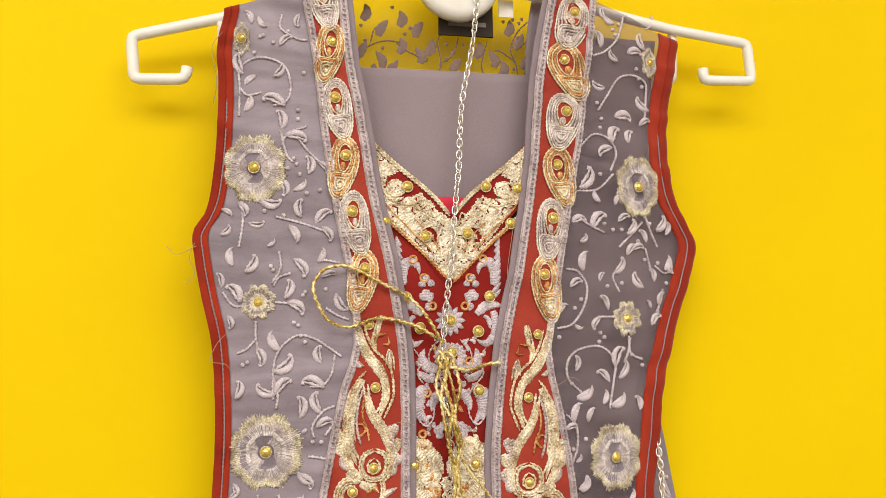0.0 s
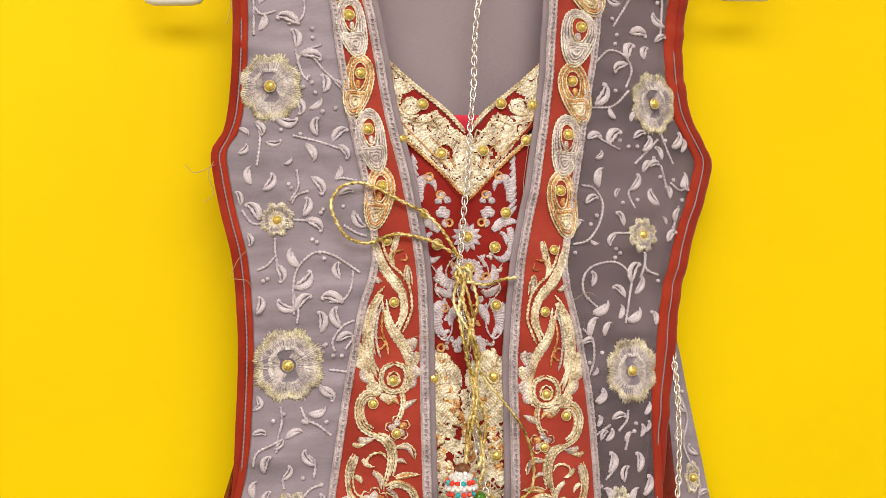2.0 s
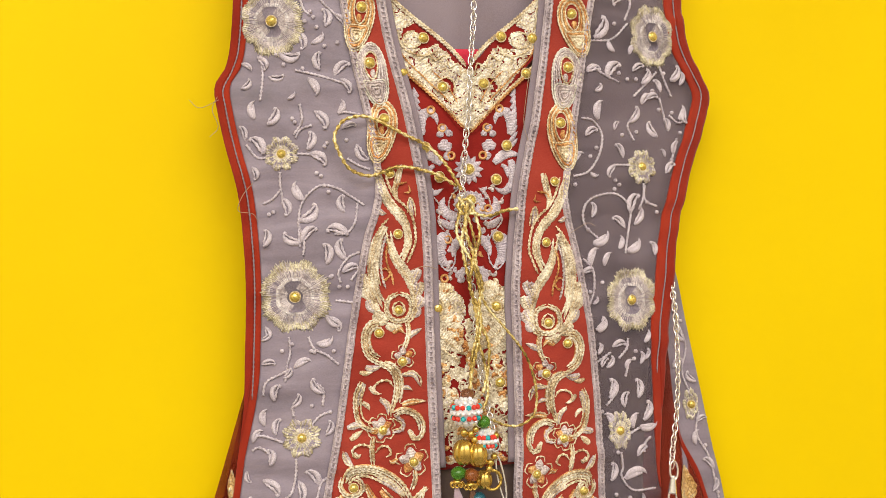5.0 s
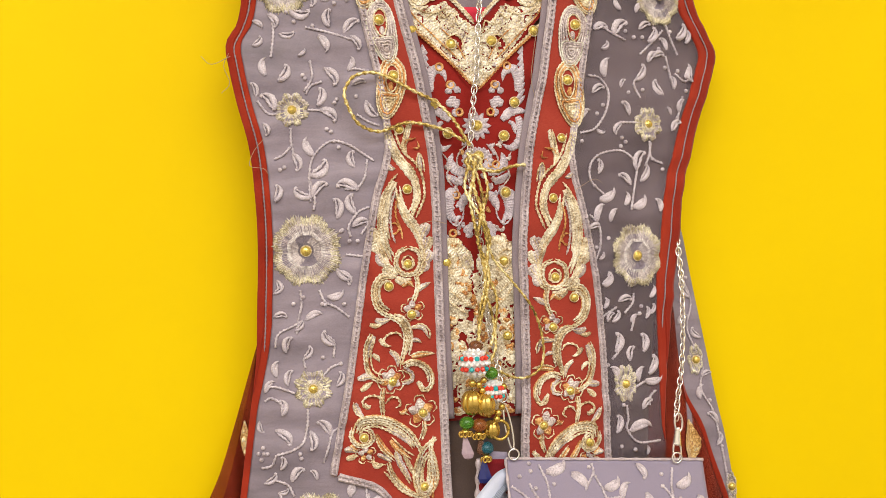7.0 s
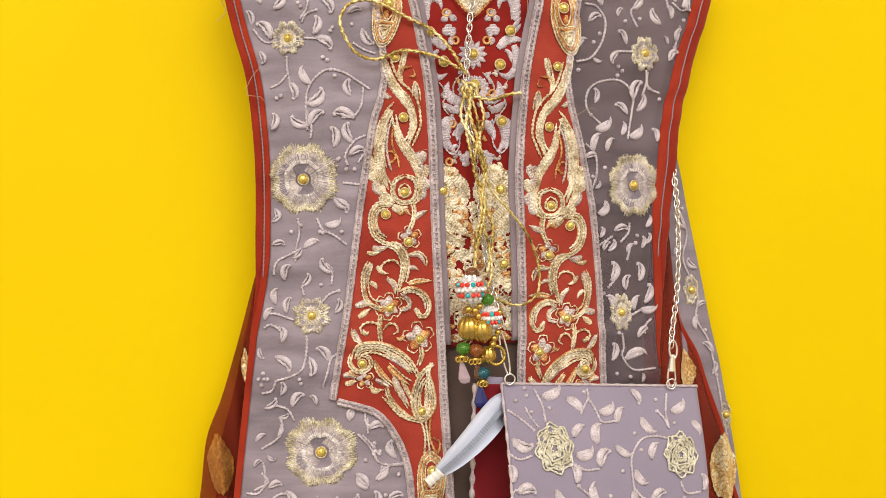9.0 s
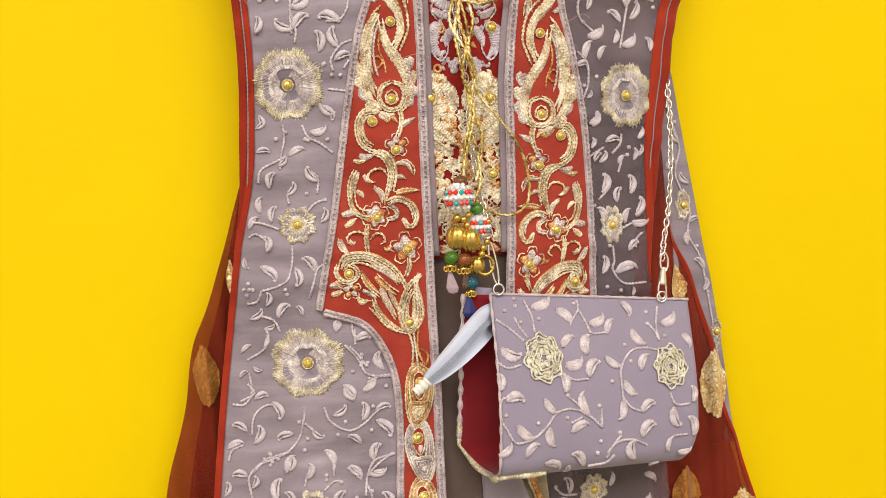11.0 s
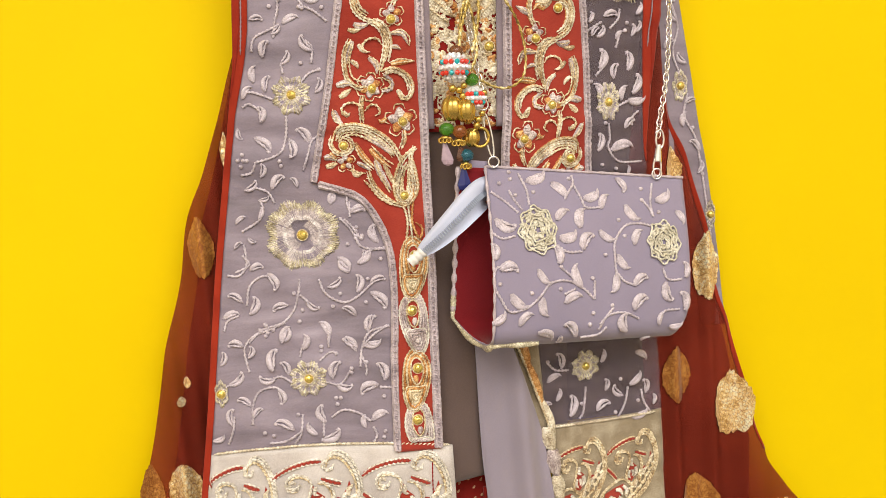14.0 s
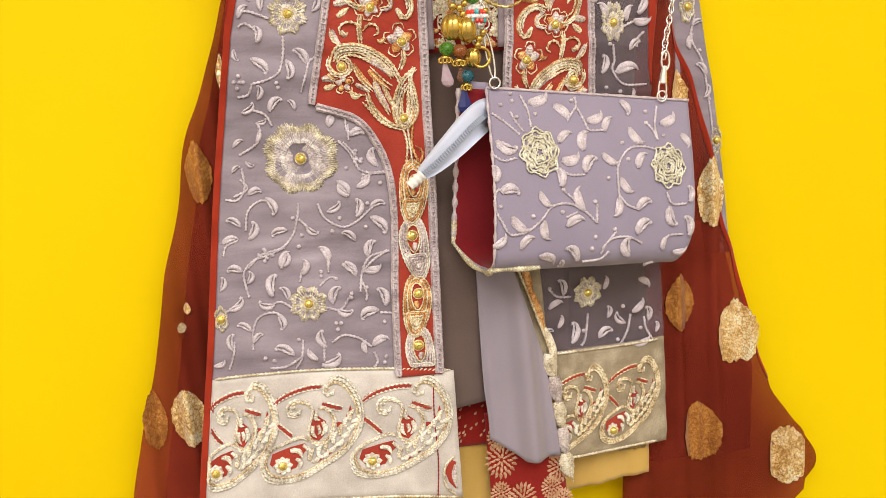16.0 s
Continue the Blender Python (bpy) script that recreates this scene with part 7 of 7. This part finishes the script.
corded_flower(bag, 30.5, 116.5, 12.2, bag_put)
corded_flower(bag, 114.5, 103, 11.4, bag_put)
bm = bmesh.new()
rim = [bag_point(0.0, 0.66 - 0.2 * k / 24) for k in range(25)] + [bag_point(0.012 * k, 0.46) for k in range(1, 20)]
path = smooth_path([p * 0.001 + Vector((-0.0004, -0.0007, Z0 - 0.0004)) for p in rim], 0.0007)
tube(bm, path, lambda t: 0.0016 * (1 + 0.12 * math.sin(t * 260) + 0.25 * math.sin(t * 23)), 7)
part("gold_fringe", bm, [PALE_RIM], bag, "gold stitched lower edge")
bm = bmesh.new()
path = [bag_point(0.0, s) * 0.001 + Vector((-0.0004, -0.0008, Z0)) for s in [0.6 + 0.4 * k / 40 for k in range(41)]]
tube(bm, path, lambda t: 0.0016 * (1 + 0.35 * math.sin(t * 60)), 6)
path = [bag_point(u, 0.0) * 0.001 + Vector((0, -0.0003, Z0)) for u in [k / 40 for k in range(41)]]
tube(bm, path, lambda t: 0.0009 * (1 + 0.3 * math.sin(t * 90)), 6)
path = [bag_point(0.0, s) * 0.001 + Vector((-0.0004, -0.0004, Z0)) for s in [0.45 * k / 40 for k in range(41)]]
tube(bm, path, lambda t: 0.0008 * (1 + 0.4 * math.sin(t * 70)), 6)
part("edge_binding", bm, BAG_LEAF, bag, "whip-stitched lilac edge")

# zip: folded tape end with its teeth and crimped stop
def ribbon(bm, mid, widths, up, slot=0):
    rows = []
    n = len(mid)
    for k, p in enumerate(mid):
        d = (mid[min(n - 1, k + 1)] - mid[max(0, k - 1)]).normalized()
        s = d.cross(Vector((0, -1, 0))).normalized()
        w = widths(k / (n - 1))
        rows.append([bm.verts.new(p + s * w * a + Vector((0, 1, 0)) * b * w) for a, b in ((-1, 0.25), (-0.6, 0.5), (-0.12, 0.0), (0.12, 0.0), (0.65, -0.35), (1.05, 0.1), (0.6, 0.75), (-0.5, 0.8), (-1, 0.25))])
    for j in range(n - 1):
        for i in range(8):
            bm.faces.new((rows[j][i], rows[j + 1][i], rows[j + 1][i + 1], rows[j][i + 1])).material_index = slot
    return bm


ZIP = [(8, -13, 139), (1, -20, 138), (-8, -29, 133), (-19, -32, 123.5), (-30, -30, 113.5), (-39, -27, 106)]
zmid = smooth_path([Vector(p) * 0.001 + Vector((0, 0, Z0)) for p in ZIP], 0.0015)
bm = ribbon(bmesh.new(), zmid, lambda t: 0.001 * (3.2 + 6.2 * (1 - t ** 2.4) ** 0.8), 0)
bmesh.ops.recalc_face_normals(bm, faces=bm.faces)
zip_ob = part("zip_tape", bm, ICE, handbag, "pale blue zip tape end sticking out")
bm = bmesh.new()
for k in range(0, len(zmid) - 1):
    bmesh.ops.create_cube(bm, size=0.001, matrix=Matrix.Translation(zmid[k] + Vector((0, -0.0006, 0))) @ Euler((0, radians(-42), 0)).to_matrix().to_4x4() @ Matrix.Diagonal((0.8, 1.0, 3.4, 1)))
part("zip_teeth", bm, ICE_TEETH, zip_ob, "blue-grey coil teeth", False)
bm = bmesh.new()
tube(bm, smooth_path([Vector((-37.5, -27.5, 107.2)) * 0.001 + Vector((0, 0, Z0)), Vector((-42, -26, 103.2)) * 0.001 + Vector((0, 0, Z0)), Vector((-45.5, -25.5, 100.4)) * 0.001 + Vector((0, 0, Z0))], 0.0008), lambda t: 0.001 * (3.3 + 0.45 * math.sin(t * 20)), 8, 0, 0, False, 0.6)
part("zip_stop", bm, PLASTIC, zip_ob, "white crimped zip end")
bm = sheet(lambda z: -5, lambda z: 6, 158, 138, 0.0, 1.0, 6, 3.0, lambda x, z, h: Vector((x, -13 - h, z - 0.12 * x)) * 0.001 + Vector((0, 0, Z0)))
part("back_tab", bm, BAG_GREY, handbag)


# ---- chain of the bag ----
def link_mesh(a, b, r, name="chain_link"):
    bm = bmesh.new()
    path = [Vector((b * math.cos(2 * math.pi * k / 16), 0, a * math.sin(2 * math.pi * k / 16) * (1 + 0.0))) * 0.001 for k in range(16)]
    tube(bm, path, r * 0.001, 6, 0, 0, True)
    return finish(bm, name, STEEL)


LINK = link_mesh(3.1, 1.7, 0.46)
chain = part("chain", bar([(9, -1.5, 574), (20, 1.5, 573.5), (21, 4, 573)], 0.6), STEEL, handbag, "silver curb chain")


def chain_run(pts, pitch=3.7, mesh=LINK):
    path = smooth_path([Vector(p) * 0.001 + Vector((0, 0, Z0)) for p in pts], 0.0005)
    d, last, k = 0.0, path[0], 0
    for i, p in enumerate(path[:-1]):
        d += (p - last).length
        last = p
        if d >= pitch * 0.001 * k:
            way = (path[min(len(path) - 1, i + 4)] - path[max(0, i - 4)]).normalized()
            q = way.to_track_quat("Z", "Y").to_matrix().to_4x4()
            shared("chain_link", mesh, chain, Matrix.Translation(p) @ q @ Euler((rng.uniform(-0.1, 0.1), 0, (35 if k % 2 else 125) * math.pi / 180 + rng.uniform(-0.25, 0.25))).to_matrix().to_4x4())
            k += 1


def fy(x, z, h):
    return (x, surf(x, z) - h, z)


chain_run([(21, -2, 577), (19.5, 0.5, 558), (16.5, 2, 531), (9, 3, 492), (6, 2, 452), fy(1.4, 421, 1), fy(-1.3, 387, 2), fy(-3, 379, 2.4), fy(-8, 330, 3.5), fy(-5, 300, 4), fy(-3, 278, 4), fy(-1, 239, 4.5), fy(3, 211, 6), (4, -14, 195)])
chain_run([(134, 14, 285), (133.5, 9, 259), (131, 4, 227), (127.5, 1, 201), (122, -3, 180), (119, -6, 168)])
ring = link_mesh(3.2, 3.2, 0.6, "ring")
for x, y, z in ((8.5, -19, 157), (116, -11, 144.5), (4, -14.5, 191)):
    shared("ring", ring, chain, Matrix.Translation(Vector((x, y, z)) * 0.001 + Vector((0, 0, Z0))))
clip = link_mesh(13.5, 1.9, 0.65, "clip")
shared("clip", clip, chain, Matrix.Translation(Vector((6.5, -17, 172.5)) * 0.001 + Vector((0, 0, Z0))) @ Euler((0, radians(-9), 0)).to_matrix().to_4x4(), "long silver swivel clip")
eye = link_mesh(6.0, 2.6, 0.7, "clasp")
for x, z in ((117.2, 148.5), (119, 166)):
    shared("clasp", eye, chain, Matrix.Translation(Vector((x, -9, z)) * 0.001 + Vector((0, 0, Z0))))
bm = bmesh.new()
tube(bm, [Vector((118.6 - 0.1 * k, -8.5, 163 - 1.0 * k)) * 0.001 + Vector((0, 0, Z0)) for k in range(12)], lambda t: 0.001 * (1.3 + 1.3 * t + (0.35 if int(t * 11) % 2 else 0)), 10)
part("clasp_spring", bm, STEEL, chain, "coiled silver clasp barrel")

# ---- gold cord and beaded tassel ----
tassel = thing("tassel", "twisted gold cord ending in a bunch of coloured beads", "tassel")


def gold_cord(pts, r=1.1, lift=3.0):
    bm = bmesh.new()
    cord(bm, [Vector(fy(x, z, lift + e)) * 0.001 + Vector((0, 0, Z0)) for x, z, e in pts], r, 4.2)
    return part("cord", bm, CORD_GOLD, tassel)


gold_cord([(-10.5, 346.5, 2), (-24.5, 354.5, 2), (-45, 359, 2), (-62, 354, 3), (-73.5, 357.5, 4), (-79, 364.5, 5), (-83, 375, 6), (-81.5, 381.5, 5), (-75.5, 388, 4), (-62, 389, 3), (-41.5, 378.5, 2), (-27.5, 371, 2), (-17.5, 360.5, 2), (-8, 344, 3)], 0.95)
gold_cord([(-4, 330, 4), (8, 328, 3), (18, 331, 2), (27, 332, 2)], 1.0)
gold_cord([(-10, 340, 3), (-6, 330, 4), (-9, 312, 3), (-6, 290, 3), (-2, 262, 4), (-6, 245, 5), (-8, 228, 6), (-10, 220, 8)], 1.0)
gold_cord([(-7, 334, 5), (-2, 316, 4), (-1, 296, 4), (3, 276, 4), (14, 261, 4), (24, 248, 4), (30, 236, 4), (33, 220, 4), (31, 207, 4), (22, 201, 5), (12, 202, 5), (4, 206, 6)], 0.75)
gold_cord([(-8, 336, 4), (-12, 318, 3), (-4, 300, 5), (0, 280, 5), (-3, 258, 6), (1, 240, 6), (2, 222, 7), (-3, 210, 8)], 0.85)
gold_cord([(-5, 336, 5), (-7, 320, 5), (-3, 304, 5), (-6, 286, 5), (0, 268, 5), (-3, 250, 6), (-7, 236, 7), (-9, 224, 8)], 1.0)
gold_cord([(-2, 334, 3), (2, 318, 4), (-2, 302, 5), (2, 286, 4), (-2, 270, 5), (4, 252, 5), (3, 236, 6), (-1, 222, 7)], 0.9)
bm = bmesh.new()
cord(bm, [Vector(fy(-6 + 4.5 * math.cos(t), 334 + 4.5 * math.sin(t), 5 + 1.5 * math.sin(2 * t))) * 0.001 + Vector((0, 0, Z0)) for t in (0, 1, 2, 3, 4, 5)], 1.2, 4.0, True)
part("knot", bm, CORD_GOLD, tassel)


def glass(name, c, rough=0.12):
    return plain(name, c, rough, 0.0, 200.0, 0.15, 0.6)


CRYSTAL = plain("clear_crystal", (0.85, 0.85, 0.88), 0.08, 0.3, 300.0, 0.15)
RED_BEAD, TEAL_BEAD = plain("red_crystal", (0.75, 0.05, 0.03), 0.15), plain("teal_crystal", (0.02, 0.42, 0.45), 0.15)
GREEN, PINKGL, BLUE, TEALGL, ORANGE, BROWNB = glass("green_bead", (0.12, 0.38, 0.04)), glass("pink_glass", (0.8, 0.62, 0.72)), plain("dark_blue_glass", (0.02, 0.025, 0.13), 0.08), glass("teal_bead", (0.03, 0.2, 0.28)), glass("orange_bead", (0.5, 0.16, 0.04)), glass("brown_bead", (0.3, 0.12, 0.06))
TY = -15.0


def tpos(x, z, dy=0.0):
    return Vector((x, TY + dy, z)) * 0.001 + Vector((0, 0, Z0))


def bead(name, x, z, r, mat, dy=0.0, tall=1.0, label=""):
    bm = bmesh.new()
    bmesh.ops.create_uvsphere(bm, u_segments=14, v_segments=9, radius=r * 0.001, matrix=Matrix.Translation(tpos(x, z, dy)) @ Matrix.Diagonal((1, 1, tall, 1)))
    return part(name, bm, mat, tassel, label)


def crystal_ball(x, z, r, dy):
    """a ball set all over with rows of crystals in clear, red and teal"""
    core = bead("crystal_ball", x, z, r * 0.86, CRYSTAL, dy, 0.92, "ball set with clear, red and teal crystals")
    for row in range(-3, 4):
        lat = row * 0.42
        n = max(5, int(16 * math.cos(lat)))
        for k in range(n):
            a = 2 * math.pi * (k + 0.5 * (row % 2)) / n
            p = tpos(x, z, dy) + Vector((math.cos(lat) * math.cos(a), math.cos(lat) * math.sin(a), 0.92 * math.sin(lat))) * (r * 0.00092)
            colour = 0
            if row in (-1, 1):
                colour = (1, 1, 2)[(k + row) % 3]
            shared("crystal", CRYSTALS[colour], core, Matrix.Translation(p) @ Euler((yr.uniform(0, 3), yr.uniform(0, 3), 0)).to_matrix().to_4x4())


def crystal_mesh(mat):
    bm = bmesh.new()
    bmesh.ops.create_icosphere(bm, subdivisions=1, radius=0.0017)
    return finish(bm, "crystal", mat, False)


CRYSTALS = [crystal_mesh(m) for m in (CRYSTAL, RED_BEAD, TEAL_BEAD)]
bead("cap_bead", -11.5, 222.5, 4.2, BROWNB, -1, 0.9, "amber-brown bead")
crystal_ball(-13, 213, 9.2, -3)
crystal_ball(-1.5, 195, 7.0, -1)
bead("green_bead", -2.5, 206, 4.2, GREEN, -1, 0.9, "green glass bead")


def melon(x, z, r, dy):
    """a fluted brass bead"""
    bm = bmesh.new()
    rings = []
    for j in range(1, 10):
        lat = -math.pi / 2 + math.pi * j / 10
        rings.append([bm.verts.new(tpos(x, z, dy) + Vector((math.cos(lat) * math.cos(a), math.cos(lat) * math.sin(a), 1.15 * math.sin(lat))) * (r * 0.001) * (1 + 0.13 * abs(math.sin(4 * a)))) for a in [2 * math.pi * k / 48 for k in range(48)]])
    for a, b in zip(rings, rings[1:]):
        for k in range(48):
            bm.faces.new((a[k], a[(k + 1) % 48], b[(k + 1) % 48], b[k]))
    bm.faces.new(rings[0][::-1])
    bm.faces.new(rings[-1])
    part("brass_bead", bm, BRASS, tassel, "fluted brass bead")


melon(-15.5, 189.5, 6.0, -3)
melon(-8, 188, 5.6, -5)
melon(-3.5, 172, 4.6, 0)
for x, z, r in ((-15, 201, 2.4), (-11, 200, 2.2), (-8, 202.5, 2.0), (-9, 196.5, 2.2), (-4, 184, 2.4), (0, 182.5, 2.2), (-6, 182, 2.0), (2.5, 186, 2.0), (-1, 179, 2.2), (4, 198, 2.0), (-5, 190, 2.1)):
    bead("gold_bead", x, z, r, BRASS, -4)
bead("green_bead", -19, 177.5, 4.6, GREEN, -2, 0.85, "green glass bead")
bead("orange_bead", -11.5, 176, 4.4, ORANGE, -3, 0.9, "orange glass bead")


def bead_cap(x, z, r, n=7):
    bm = bmesh.new()
    for k in range(n):
        a = 2 * math.pi * k / n
        c = tpos(x + r * math.cos(a), z - 1.0, -2 + r * math.sin(a) * 0.8)
        path = [c + Vector((1.1 * math.cos(t), 0, 1.5 * math.sin(t))) * 0.001 for t in [2 * math.pi * q / 10 for q in range(10)]]
        tube(bm, path, 0.0005, 5, 0, 0, True)
    bmesh.ops.create_cone(bm, cap_ends=True, segments=12, radius1=r * 0.00115, radius2=r * 0.0006, depth=0.002, matrix=Matrix.Translation(tpos(x, z + 1, -2)))
    part("bead_cap", bm, BRASS, tassel, "pierced gold bead cap")


def drop(name, x, z, r, h, mat, lean=0.0, label=""):
    """a faceted glass drop, narrow above"""
    bm = bmesh.new()
    n = 6
    rings = []
    for t, w in ((0, 0.25), (0.3, 0.55), (0.75, 1.0), (0.93, 0.75), (1.0, 0.2)):
        rings.append([bm.verts.new(tpos(x + lean * t * h, z - h * t, -2) + Vector((math.cos(a), 0.6 * math.sin(a), 0)) * (r * w * 0.001)) for a in [2 * math.pi * (k + 0.5) / n for k in range(n)]])
    for a, b in zip(rings, rings[1:]):
        for k in range(n):
            bm.faces.new((a[k], a[(k + 1) % n], b[(k + 1) % n], b[k]))
    bm.faces.new(rings[0])
    bm.faces.new(rings[-1])
    bmesh.ops.recalc_face_normals(bm, faces=bm.faces)
    part(name, bm, mat, tassel, label, False)


bead_cap(-20, 172, 3.0)
bead_cap(-12, 170, 3.0)
drop("glass_drop", -20.5, 170, 4.2, 14, PINKGL, 0.12, "pale pink faceted glass drop")
drop("glass_drop", -11, 168, 3.6, 10, BROWNB, 0.05, "brown glass drop")
bead("teal_bead", -7.5, 161.5, 4.6, TEALGL, -1, 0.85, "teal glass bead")
bead_cap(-8, 156, 2.2, 6)
drop("glass_drop", -9.5, 154.5, 4.8, 14, BLUE, 0.0, "dark blue glass drop")
bm = bmesh.new()
path = [tpos(1 + 5.2 * math.cos(t), 172 + 5.6 * math.sin(t), -3) for t in [2 * math.pi * k / 40 for k in range(40)]]
tube(bm, path, lambda t: 0.0008 * (1 + 0.5 * (int(t * 40) % 2)), 6, 0, 0, True)
part("gold_ring", bm, BRASS, tassel, "beaded gold ring")

# ---- loose threads ----
FIBRE = plain("loose_fibre", (0.42, 0.3, 0.2), 0.7)
for k, pts in enumerate(([(-150, 404, 1), (-153, 396, 3), (-150, 386, 2), (-155, 380, 4)], [(-149, 402, 2), (-160, 397, 5), (-166, 402, 5)], [(-131, 352, 2), (-137, 345, 4), (-140, 336, 4), (-132, 334, 3), (-129, 330, 2)],
                         [(-136, 530, 2), (-142, 520, 4), (-139, 500, 4), (-141, 486, 3)], [(38, 415, 3), (35, 400, 4), (33, 385, 3), (36, 374, 2)], [(60, 316, 4), (72, 322, 4), (78, 320, 3)], [(-44, 296, 4), (-33, 299, 4), (-24, 297, 3)])):
    bm = bmesh.new()
    tube(bm, smooth_path([Vector(fy(x, z, h + 1)) * 0.001 + Vector((0, 0, Z0)) for x, z, h in pts], 0.001), 0.00017, 4)
    part("loose_thread", bm, FIBRE, dress)
